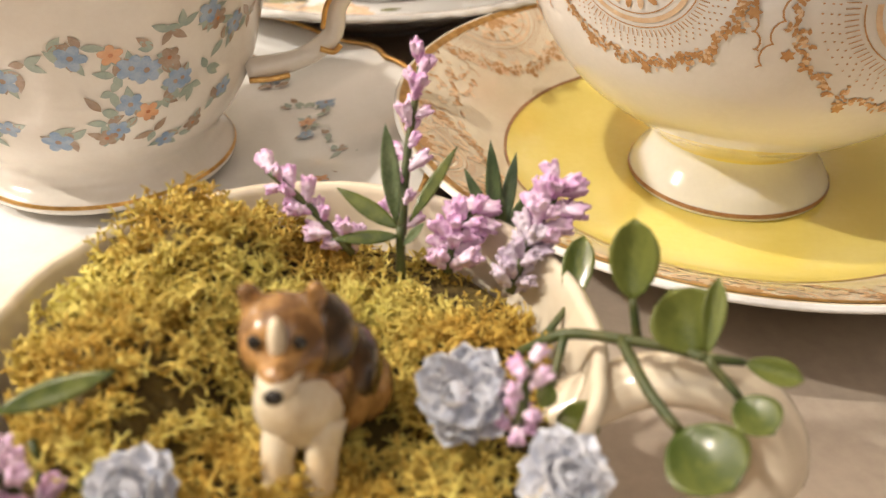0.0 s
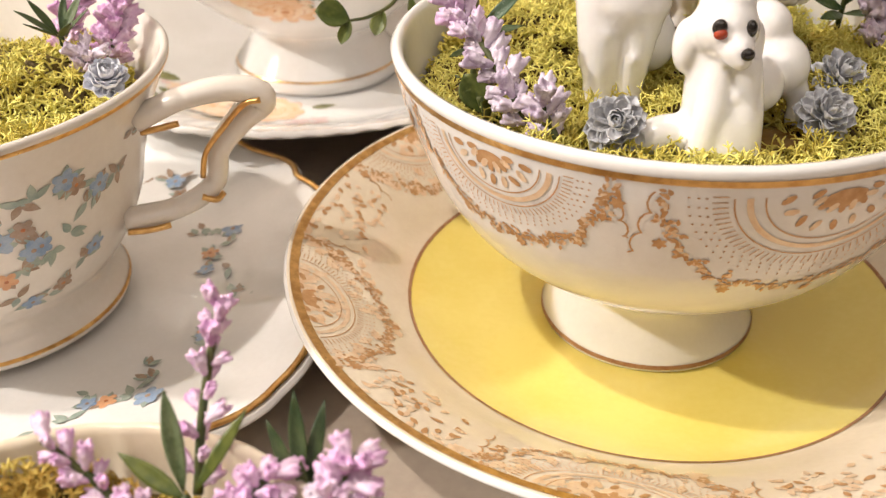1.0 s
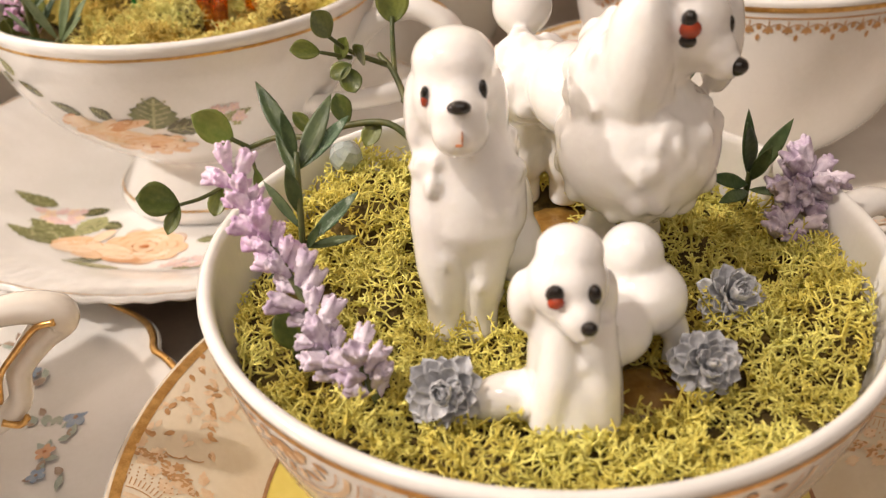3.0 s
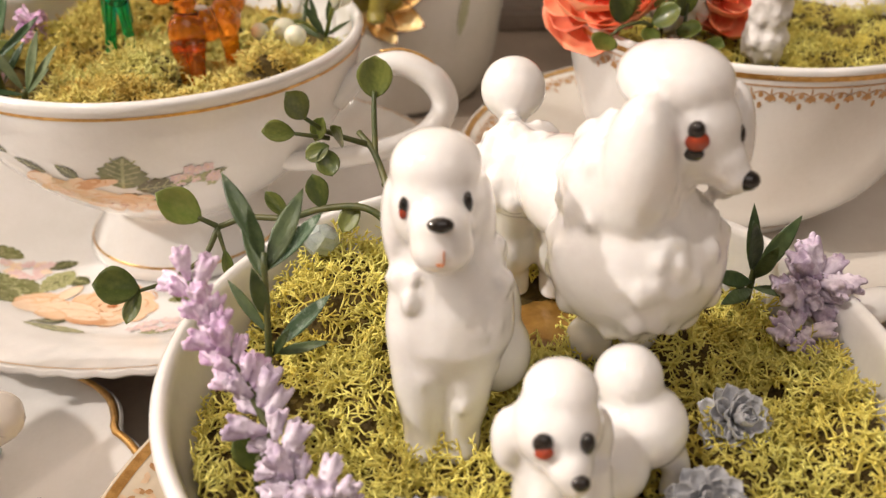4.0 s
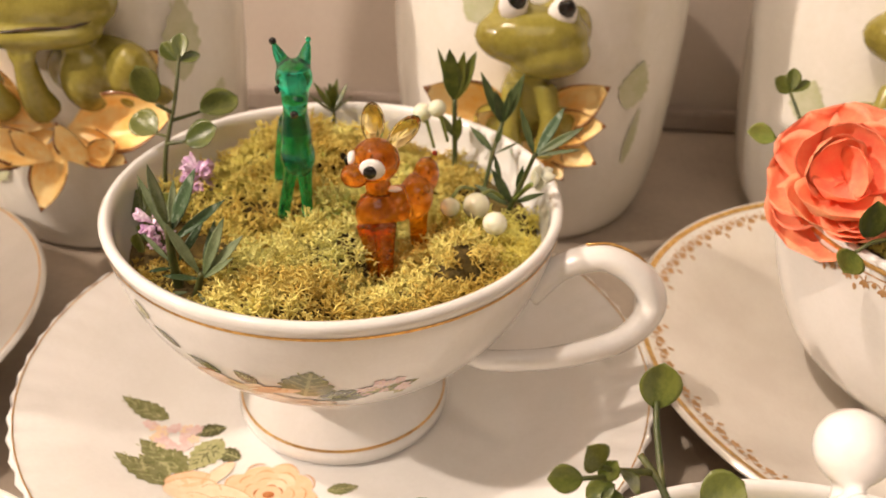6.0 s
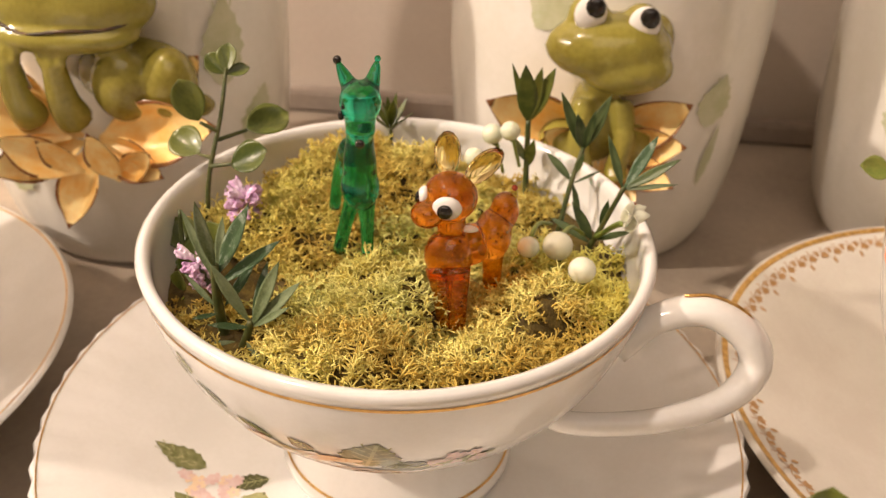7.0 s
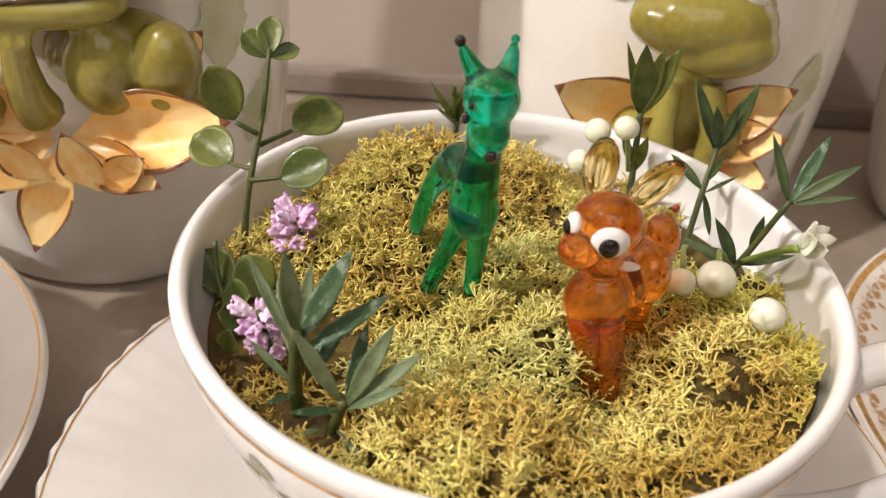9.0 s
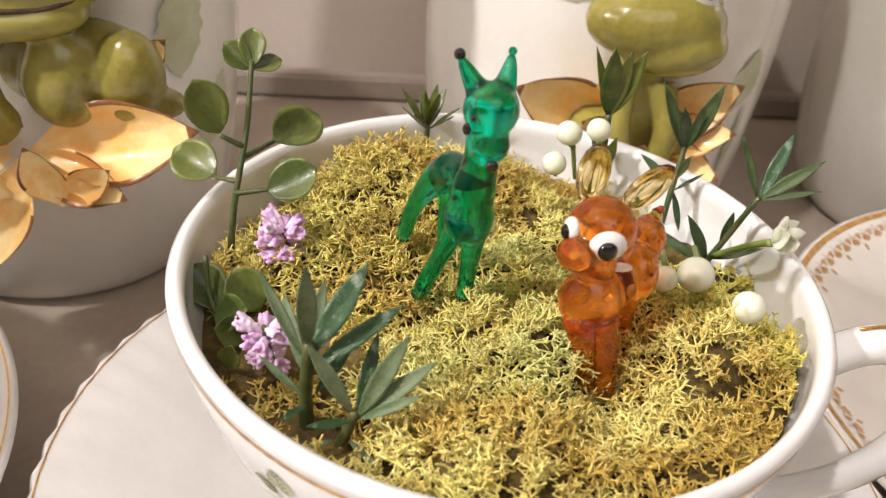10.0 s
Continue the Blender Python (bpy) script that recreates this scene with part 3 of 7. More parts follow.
handle("handle", [(0.0260 - o.x, 0.2850 - o.y, 0.0520), (0.0330 - o.x, 0.2870 - o.y, 0.0580), (0.0420 - o.x, 0.2875 - o.y, 0.0605), (0.0500 - o.x, 0.2865 - o.y, 0.0565), (0.0525 - o.x, 0.2850 - o.y, 0.0500), (0.0470 - o.x, 0.2810 - o.y, 0.0445), (0.0340 - o.x, 0.2760 - o.y, 0.0425), (0.0190 - o.x, 0.2745 - o.y, 0.0415), (0.0120 - o.x, 0.2800 - o.y, 0.0400)],
       [0.0030, 0.0026, 0.0028, 0.0032, 0.0032, 0.0027, 0.0024, 0.0022, 0.0026], PORCELAIN, c3, 1.25, "white loop handle with a gold line")
ln = [(0.0375 - o.x, 0.2880 - o.y, 0.0632), (0.0430 - o.x, 0.2880 - o.y, 0.0636), (0.0490 - o.x, 0.2872 - o.y, 0.0612), (0.0535 - o.x, 0.2862 - o.y, 0.0560)]
part("handle_line", tube("handle_line", spline(ln, 6), 0.0003, GOLD, 6), c3, "worn gold line along the handle")


def rose(geo, skin, theta, s, size, seed, flat=1.0, n_mat=(0, 1, 2, 3)):
    """A painted rose: petals in rings, light outside and rust in the heart."""
    rnd = random.Random(seed)
    layer = 1.0
    for ring, (count, rad, pl, pw) in enumerate(((9, 0.62, 0.52, 0.60), (8, 0.44, 0.46, 0.50), (7, 0.28, 0.36, 0.40), (5, 0.13, 0.26, 0.30))):
        for k in range(count):
            a = 2 * math.pi * (k + rnd.uniform(-0.2, 0.2)) / count + ring
            layer += 0.05
            cx, cy = size * rad * math.cos(a), size * rad * math.sin(a) * flat
            skin.patch(geo, theta, s, oval(cx, cy, size * pl / 2 * rnd.uniform(0.8, 1.1), size * pw / 2 * flat, a, 12), rnd.choice((n_mat[0], n_mat[0], n_mat[2])), layer, 2)
            layer += 0.04
            t = np.linspace(-0.9, 0.9, 9)
            edge = np.stack([cx + size * pl * 0.48 * np.cos(a + t), cy + flat * size * pw * 0.48 * np.sin(a + t)], 1)
            skin.ribbon(geo, theta, s, edge, size * 0.035 * np.sin(np.linspace(0.15, 3.0, 9)), n_mat[1] if ring < 3 else n_mat[3], layer)
    skin.patch(geo, theta, s, oval(0, 0, size * 0.11, size * 0.10 * flat, 0, 10), n_mat[3], layer + 0.2, 1)


def painted_leaf(geo, skin, theta, s, cx, cy, length, width, turn, tone, layer):
    """A painted leaf with a toothed edge, a midrib and side veins."""
    skin.patch(geo, theta, s, leaf_line(cx, cy, length, width, turn, 13, 0.10), tone, layer, 2)
    c, sn = math.cos(turn), math.sin(turn)

    def loc(u, v):
        return (cx + c * u - sn * v, cy + sn * u + c * v)

    vein = 6 if tone != 6 else 5
    skin.ribbon(geo, theta, s, [loc(u, 0) for u in np.linspace(0, length * 0.95, 8)], width * 0.06, vein, layer + 0.1)
    for k in range(1, 6):
        for sg in (-1, 1):
            u = length * k / 6.5
            skin.ribbon(geo, theta, s, [loc(u, 0), loc(u + 0.1 * length, sg * width * 0.2), loc(u + 0.16 * length, sg * width * 0.34 * math.sin(math.pi * k / 6.5))], width * 0.035, vein, layer + 0.1)


PAINTS = [P_PEACH, P_PEACH_D, P_PEACH_L, P_RUST, P_GREEN, P_GREEN_D, P_GREEN_L, P_PINK, P_BLUE, P_TEAL, P_BROWN]


def blossom(geo, skin, theta, s, cx, cy, size, tone, heart, layer, n=5):
    for k in range(n):
        a = 2 * math.pi * k / n + cx * 900
        skin.patch(geo, theta, s, oval(cx + size * 0.55 * math.cos(a), cy + size * 0.55 * math.sin(a), size * 0.45, size * 0.36, a, 8), tone, layer + 0.04 * k, 1)
    skin.patch(geo, theta, s, oval(cx, cy, size * 0.2, size * 0.2, 0, 6), heart, layer + 0.4, 1)


# rose spray on the bowl: anchored towards the viewer
geo = ([], [], [])
A, S = radians(-93), float(np.interp(0.0440, c3_out[:, 1], skin3.s))
for cx, cy, ln_, wd, tr, tone in ((0.0025, 0.0005, 0.0110, 0.0100, 1.35, 4), (0.005, 0.000, 0.0120, 0.0066, 0.10, 5), (-0.006, 0.004, 0.0055, 0.0040, 2.3, 5), (-0.013, 0.005, 0.0075, 0.0034, 2.75, 5), (-0.021, 0.009, 0.0070, 0.0030, 2.7, 5), (-0.028, 0.0130, 0.0050, 0.0042, 1.9, 6), (-0.030, 0.0115, 0.0040, 0.0030, 3.0, 4), (0.017, 0.001, 0.0080, 0.0034, 0.35, 6), (0.000, -0.003, 0.0090, 0.0050, -0.3, 5)):
    painted_leaf(geo, skin3, A, S, cx, cy, ln_, wd, tr, tone, 1.0)
rose(geo, skin3, A, S - 0.0075, 0.0115, 3, 0.55)
for q, (cx, cy, a, b) in enumerate(((-0.0060, -0.0030, 0.0105, 0.0038), (-0.0110, 0.0000, 0.0085, 0.0030), (-0.0015, -0.0055, 0.0080, 0.0032), (-0.0070, -0.0060, 0.0090, 0.0026))):
    skin3.patch(geo, A, S, oval(cx, cy, a, b, -0.3, 16), (2, 0, 0, 2)[q], 1.5 + 0.1 * q, 2)
    skin3.ribbon(geo, A, S, oval(cx, cy, a, b, -0.3, 16)[8:], 0.00022, 1, 1.9 + 0.1 * q)
for q in range(10):
    rq = random.Random(q)
    skin3.patch(geo, A, S, oval(-0.013 + 0.02 * rq.random() - 0.008, -0.002 + 0.005 * rq.random(), 0.0045, 0.0013, 0.5 + rq.uniform(-0.25, 0.25), 10), rq.choice((0, 1, 2)), 2.0 + 0.1 * q, 1)
for q in range(16):
    rq = random.Random(q + 70)
    blossom(geo, skin3, A, S, 0.013 + 0.010 * rq.random(), -0.001 + 0.007 * rq.random(), 0.0015, rq.choice((7, 7, 6)), 2, 2.2)
part("rose_print", mesh_of("rose_print", geo[0], geo[1], PAINTS, geo[2]), c3, "painted peach rose with sage leaves")
# rose spray on the saucer
geo = ([], [], [])
spray = PlateSkin(s3_top)
BX, BY = -0.0112, -0.0330
for fx, fy, tx, ty, wd, tone in ((-0.0195, 0.0035, -0.0328, 0.0113, 0.0085, 4), (-0.0205, -0.0015, -0.0355, 0.0037, 0.0070, 4), (-0.0150, 0.0165, -0.0195, 0.0040, 0.0072, 6), (-0.0290, 0.0205, -0.0410, 0.0232, 0.0062, 4), (-0.0150, 0.0205, -0.0235, 0.0165, 0.0045, 5), (-0.0225, 0.0010, -0.0310, 0.0060, 0.0060, 6), (0.0125, 0.0025, 0.0195, 0.0045, 0.0036, 4), (-0.0010, -0.0157, -0.0160, -0.0133, 0.0042, 6), (0.0105, -0.0146, 0.0198, -0.0113, 0.0040, 6), (-0.0080, -0.0085, -0.0150, -0.0120, 0.0040, 5), (-0.0090, 0.0105, -0.0160, 0.0125, 0.0050, 5)):
    painted_leaf(geo, spray, BX + fx, BY + fy, 0, 0, math.hypot(tx - fx, ty - fy), wd, math.atan2(ty - fy, tx - fx), tone, 1.0)
rose(geo, spray, BX, BY - 0.0005, 0.0125, 8, 0.95)
for cx, cy, a, b, tr, tone in ((-0.0165, -0.0020, 0.0062, 0.0042, 0.2, 2), (-0.0185, 0.0010, 0.0050, 0.0028, 0.5, 0), (-0.0085, -0.0030, 0.0068, 0.0036, -0.35, 2), (-0.0125, 0.0045, 0.0050, 0.0018, 1.1, 2), (-0.0130, -0.0060, 0.0050, 0.0026, -0.5, 0), (-0.0035, -0.0085, 0.0050, 0.0022, -0.1, 1), (-0.0060, -0.0055, 0.0058, 0.0024, -0.3, 2)):
    spray.patch(geo, BX, BY, oval(cx, cy, a, b, tr, 16), tone, 3.2 + 0.2 * abs(cx) * 100, 2)
    spray.ribbon(geo, BX, BY, oval(cx, cy, a, b, tr, 16)[:9], 0.00022, 1, 3.6 + 0.2 * abs(cx) * 100)
for q in range(26):
    rq = random.Random(q + 170)
    blossom(geo, spray, BX, BY, -0.033 + 0.012 * rq.random(), 0.011 + 0.008 * rq.random(), 0.0016, rq.choice((7, 7, 2)), 7, 2.2)
for q in range(14):
    rq = random.Random(q + 270)
    blossom(geo, spray, BX, BY, 0.008 + 0.010 * rq.random(), -0.014 + 0.007 * rq.random(), 0.0016, 7, 2, 2.2)
part("rose_print", mesh_of("rose_print", geo[0], geo[1], PAINTS, geo[2]), s3, "painted peach rose with leaves and pink blossom")

# cup with the coral flower: tall white cup with gold lace
CUP4 = Vector((0.1345, 0.3160, 0.0))
s4 = thing("saucer", CUP4, "cream saucer with gold lace border", "saucer", "saucers")
S4_ROWS = [(0.0, 0.0070), (0.022, 0.0072), (0.036, 0.0080), (0.048, 0.0104), (0.060, 0.0150), (0.070, 0.0195), (0.0772, 0.0224)]
prof, s4_top = saucer_profile(S4_ROWS, 0.0026)
part("plate", lathe("plate", prof, [CREAM], None, 160), s4)
skin4s = Skin(s4_top)
ring_line("rim_line", skin4s, 0.0009, 0.0016, GOLD, s4, "broad gold rim line")
c4 = thing("teacup", CUP4, "tall white teacup with gold lace rim, planted with flowers", "teacup", "teacups")
C4_OUT = [(0.0215, 0.0078), (0.0222, 0.0092), (0.0235, 0.0110), (0.0300, 0.0155), (0.0380, 0.0240), (0.0430, 0.0340), (0.0460, 0.0440), (0.0482, 0.0545), (0.0497, 0.0640)]
prof, c4_out = cup_profile(C4_OUT, 0.0018, 0.0016, 0.012)
part("bowl", lathe("bowl", prof, [PORCELAIN], None, 160), c4)
skin4 = Skin(c4_out)
L4 = skin4.s[-1]
ring_line("rim_line", skin4, L4 - 0.0004, 0.0016, GOLD, c4, "gold rim line")
ring_line("second_line", skin4, L4 - 0.0026, 0.0004, GILT, c4, "fine gold line")
ring_line("foot_line", skin4, 0.0030, 0.0007, GOLD, c4, "gold line at the foot")


def lace(geo, skin, s, down, count, k):
    """A row of small pendants between two curves, all round."""
    r = float(np.interp(s, skin.s, skin.p[:, 0]))
    w = 2 * math.pi * r / count
    for q in range(count):
        th = 2 * math.pi * q / count
        u = np.linspace(-math.pi / 2, math.pi / 2, 9)
        skin.ribbon(geo, th, s, np.stack([w * 0.5 * u / (math.pi / 2), down * k * (0.0012 + 0.0011 * (1 - np.cos(u)))], 1), 0.0003, 0)
        skin.ribbon(geo, th + w / 2 / r, s, [(0, down * k * 0.0004), (0, down * k * 0.0024)], 0.0003, 0)
        for e in (-1, 0, 1):
            skin.patch(geo, th + w / 2 / r, s, leaf_line(0, down * k * 0.0022, 0.0017 * k, 0.0011 * k, down * (math.pi / 2 + e * 0.8), 5), 0, 1.2, 1)
        skin.patch(geo, th, s, oval(0, down * k * 0.0020, 0.0006 * k, 0.0007 * k, 0, 7), 0, 1.2, 1)
        if q % 2:
            skin.patch(geo, th, s, oval(0, down * k * 0.0046, 0.0005 * k, 0.0009 * k, 0, 7), 0, 1.2, 1)


geo = ([], [], [])
lace(geo, skin4, L4 - 0.0028, -1, 72, 1.0)
part("gold_lace", mesh_of("gold_lace", geo[0], geo[1], [GILT], geo[2]), c4, "gold lace border below the rim")
geo = ([], [], [])
lace(geo, skin4s, 0.0024, 1, 92, 1.25)
part("gold_lace", mesh_of("gold_lace", geo[0], geo[1], [GILT], geo[2]), s4, "gold lace border inside the rim")
handle("handle", [(0.047, -0.006, 0.052), (0.062, -0.008, 0.055), (0.072, -0.009, 0.044), (0.064, -0.008, 0.030), (0.043, -0.005, 0.028)], [0.003, 0.0024, 0.0024, 0.0024, 0.003], PORCELAIN, c4, 1.4)

# cup with blue flowers on a scalloped saucer
CUP0 = Vector((-0.0690, 0.1760, 0.0))
s0 = thing("saucer", CUP0, "white saucer with scalloped gold edge and flower sprigs", "saucer", "saucers")
S0_ROWS = [(0.0, 0.0056), (0.022, 0.0058), (0.034, 0.0064), (0.045, 0.0080), (0.056, 0.0104), (0.064, 0.0124), (0.0700, 0.0136)]
prof, s0_top = saucer_profile(S0_ROWS, 0.0024)


def scallop(t, r, z):
    e = np.clip((r - 0.040) / 0.032, 0, 1)
    wave = np.abs(np.sin(4.5 * t + 0.6)) ** 0.7 * 0.8 + 0.2 * np.abs(np.sin(9 * t + 1.2))
    return r * (1 + e * (0.065 * wave - 0.035)), z + e * 0.0016 * np.cos(9 * t + 1.2)


part("plate", lathe("plate", prof, [PORCELAIN], None, 216, scallop), s0)
th = np.arange(216) * 2 * math.pi / 216
rr, zz = scallop(th, np.full(216, 0.0694), np.full(216, 0.0141))
edge = np.stack([rr * np.cos(th), rr * np.sin(th), zz], 1)
gv, gf = tube_geo(np.vstack([edge, edge[:1]]), 0.0005, 6, 1.6, False)
part("rim_line", mesh_of("rim_line", gv, gf, GOLD), s0, "worn gold on the scalloped edge")
skin0s = Skin(s0_top, 0.0004)
c0 = thing("teacup", CUP0, "cream teacup with blue flowers, gold scroll handle and moss", "teacup", "teacups")
C0_OUT = [(0.0240, 0.0078), (0.0262, 0.0088), (0.0262, 0.0105), (0.0235, 0.0130), (0.0240, 0.0165), (0.0285, 0.0220), (0.0325, 0.0300), (0.0350, 0.0390), (0.0380, 0.0480), (0.0422, 0.0568)]
prof, c0_out = cup_profile(C0_OUT, 0.0014, 0.0014, 0.014)
part("bowl", lathe("bowl", prof, [CREAM], None, 144), c0)
skin0 = Skin(c0_out)
L0 = skin0.s[-1]
ring_line("rim_line", skin0, L0 - 0.0002, 0.0012, GOLD, c0, "gold line on the lip")
ring_line("foot_line", skin0, 0.0040, 0.0007, GOLD, c0, "gold line round the foot")
o = CUP0
handle("handle", [(-0.0310 - o.x, 0.1700 - o.y, 0.0500), (-0.0230 - o.x, 0.1720 - o.y, 0.0530), (-0.0150 - o.x, 0.1750 - o.y, 0.0535), (-0.0100 - o.x, 0.1768 - o.y, 0.0510), (-0.0140 - o.x, 0.1770 - o.y, 0.0470), (-0.0190 - o.x, 0.1765 - o.y, 0.0410), (-0.0205 - o.x, 0.1755 - o.y, 0.0345), (-0.0270 - o.x, 0.1735 - o.y, 0.0305), (-0.0370 - o.x, 0.1710 - o.y, 0.0290)],
       [0.0022, 0.0020, 0.0023, 0.0027, 0.0023, 0.0020, 0.0018, 0.0018, 0.0022], CREAM, c0, 1.3, "scrolled cream handle")
for pts in ([(-0.0300, 0.1690, 0.0480), (-0.0265, 0.1690, 0.0488), (-0.0235, 0.1700, 0.0492)], [(-0.0095, 0.1732, 0.0520), (-0.0125, 0.1730, 0.0512), (-0.0165, 0.1730, 0.0470), (-0.0205, 0.1730, 0.0420), (-0.0218, 0.1728, 0.0370)], [(-0.0225, 0.1725, 0.0330), (-0.0200, 0.1728, 0.0322), (-0.0185, 0.1732, 0.0335)], [(-0.0360, 0.1680, 0.0282), (-0.0320, 0.1688, 0.0282), (-0.0285, 0.1700, 0.0285)]):
    part("gold_stroke", tube("gold_stroke", [Vector(p) - o for p in spline(pts, 5)], 0.00055, GOLD, 6, 1.3), c0, "gilt stroke on the handle")


def sprigs(geo, skin, theta, s, rnd, n, spread, down):
    """A loose garland of blue flowers and grey-green leaves."""
    for k in range(n):
        cx, cy = spread * (k / n - 0.5) + rnd.uniform(-0.002, 0.002), down * 0.004 * math.sin(k * 0.9) + rnd.uniform(-0.002, 0.002)
        if k % 4 == 1:
            blossom(geo, skin, theta, s, cx, cy, rnd.uniform(0.0020, 0.0030), 8, 10, 1.2)
        elif k % 7 == 3:
            blossom(geo, skin, theta, s, cx, cy, 0.0022, rnd.choice((1, 10)), 3, 1.2)
        for e in range(3):
            skin.patch(geo, theta, s, leaf_line(cx, cy, rnd.uniform(0.0022, 0.0042), 0.0016, rnd.uniform(0, 6.3), 7), rnd.choice((9, 9, 10)), 1.0, 1)


geo = ([], [], [])
for k, (a, s_) in enumerate(((-60, 0.028), (-25, 0.036), (-95, 0.034), (-130, 0.026), (-45, 0.018), (40, 0.030), (110, 0.030), (170, 0.030))):
    sprigs(geo, skin0, radians(a), L0 - 0.012 - 0.4 * (0.04 - s_), random.Random(k), 9, 0.022, 1)
    sprigs(geo, skin0, radians(a - 12), L0 - 0.030 + 0.3 * (0.03 - s_), random.Random(k + 30), 6, 0.014, -1)
part("flower_print", mesh_of("flower_print", geo[0], geo[1], PAINTS, geo[2]), c0, "painted blue flowers and grey-green sprigs")
geo = ([], [], [])
for k, a in enumerate((-75, -40, -10, 25, 60, 120, 180, 230)):
    sprigs(geo, skin0s, radians(a), 0.021 + 0.004 * (k % 2), random.Random(k + 60), 9, 0.022, 1)
part("flower_print", mesh_of("flower_print", geo[0], geo[1], PAINTS, geo[2]), s0, "painted flower sprigs")

# small fluted cup with the collie, nearest to the walk's start
CUP1 = Vector((-0.0150, 0.0720, 0.0))
c1 = thing("teacup", CUP1, "small fluted cream cup planted with moss and lavender", "teacup", "teacups")
C1_OUT = [(0.0170, 0.0003), (0.0180, 0.0020), (0.0165, 0.0050), (0.0210, 0.0110), (0.0255, 0.0200), (0.0285, 0.0300), (0.0312, 0.0412)]
prof, c1_out = cup_profile(C1_OUT, 0.0014, 0.0014, 0.008)


def fluted(t, r, z):
    e = np.clip((r - 0.016) / 0.01, 0, 1) * np.clip((0.041 - z) / 0.004, 0.25, 1)
    return r * (1 + 0.035 * e * np.abs(np.cos(9 * t)) ** 0.6 - 0.02 * e), z


part("bowl", lathe("bowl", prof, [IVORY], None, 216, fluted), c1)
ring_line("rim_line", Skin(c1_out), Skin(c1_out).s[-1] + 0.0, 0.0008, GOLD, c1, "thin gold lip line")
handle("handle", [(0.026, -0.003, 0.034), (0.036, -0.004, 0.040), (0.046, -0.004, 0.037), (0.050, -0.004, 0.028), (0.044, -0.003, 0.018), (0.034, -0.002, 0.016), (0.022, -0.001, 0.014)], [0.0028, 0.0024, 0.0030, 0.0032, 0.0026, 0.0022, 0.0028], IVORY, c1, 1.3, "scrolled cream handle")

# a saucer at the edge of the view, beyond the blue-flowered one, with an added plain cup
CUP5 = Vector((-0.1720, 0.2960, 0.0))
s5 = thing("saucer", CUP5, "white saucer with thin gold edge", "saucer", "saucers")
prof, top5 = saucer_profile([(x * 0.95, y) for x, y in S4_ROWS], 0.0026)
part("plate", lathe("plate", prof, [PORCELAIN], None, 128), s5)
ring_line("rim_line", Skin(top5), 0.0004, 0.0004, GOLD, s5, "thin gold rim line")
# guessed cup out of view, stretched 1.4 times so its shadow covers the saucer
c5 = thing("teacup", CUP5, "added plain white cup with thin gold rim, made tall to shade its saucer", "teacup", "teacups")
prof, out5 = cup_profile([(x * 0.95, y * 1.4) for x, y in C4_OUT], 0.0016, 0.0016, 0.012)
part("bowl", lathe("bowl", prof, [PORCELAIN], None, 128), c5)
ring_line("rim_line", Skin(out5), Skin(out5).s[-1] - 0.0004, 0.0009, GOLD, c5, "thin gold rim line")

# ---- canisters with frogs on lilies ----
JAR_OUT = [(0.0340, 0.0003), (0.0385, 0.0020), (0.0425, 0.0120), (0.0452, 0.0300), (0.0468, 0.0520), (0.0472, 0.0750), (0.0462, 0.1000), (0.0440, 0.1200)]


def leafy(t, r, z):
    h = np.clip(z / 0.03, 0, 1)
    rib = 0.016 * np.abs(np.sin(3.5 * t + 0.4 * np.sin(z * 60))) ** 0.5
    vein = 0.011 * np.abs(np.sin(10 * t + 55 * z)) ** 0.6
    return r * (1 + h * (rib + vein * 0.6)), z


LILY_MESH = [leaf_mesh("petal", [LILY], 0.026, 0.0128, 0.50, 1.0, 0.30, 0.16, 0.10, 0.22, 16, 8), leaf_mesh("petal", [LILY], 0.022, 0.0110, 0.5, 1.0, 0.3, 0.24, 0.10, 0.22, 16, 8)]
for me in LILY_MESH:
    for q in me.vertices:
        q.co.z += 0.00035 * math.cos(q.co.x / 0.016 * 19) * min(1.0, q.co.y / 0.008)
    me.materials.append(LILY_EDGE)
    for p in me.polygons:
        c = p.center
        top_y = 0.026 if me is LILY_MESH[0] else 0.022
        u = c.y / top_y
        if u > 0.93 or (u > 0.45 and abs(c.x) > (0.42 * 0.0128 if me is LILY_MESH[0] else 0.42 * 0.0110) * math.sin(math.pi * u) + 0.0001):
            p.material_index = 1


def jar(place, label, petals, frog_me, frog_m, pads):
    j = thing("canister", place, label, "canister", "frog canisters")
    prof, out = cup_profile(JAR_OUT, 0.0022, 0.003, 0.004)
    part("body", lathe("body", prof, [JARWHITE], None, 168, leafy), j)
    lid = part("lid", lathe("lid", spline([(0.0001, 0.138), (0.012, 0.1375), (0.030, 0.133), (0.0425, 0.1255), (0.0445, 0.1225), (0.040, 0.1222), (0.0001, 0.1222)], 4), [JARWHITE], None, 96), j, "white domed lid")
    sk = Skin(out, 0.0012)
    geo = ([], [], [])
    for a, s, l, w, t in pads:
        painted_leaf(geo, sk, radians(a), s, 0, 0, l, w, t, 4, 1.0)
    part("leaf_print", mesh_of("leaf_print", geo[0], geo[1], [PALE_LEAF] * 11, geo[2]), j, "pale green painted leaves")
    frog = part("frog", frog_me[0], j, "glossy olive frog relief", frog_m)
    for white, pupil in frog_me[1]:
        part("eye", mesh_of("eye", *join([white, pupil]), [WHITE_GLASS, BLACK], [0] * len(white[1]) + [1] * len(pupil[1])), frog, "white eye with a black pupil")
    for k, (p, along, up, size) in enumerate(petals):
        part("petal", LILY_MESH[k % 2], j, "", put(p, along, up, size))
    return j


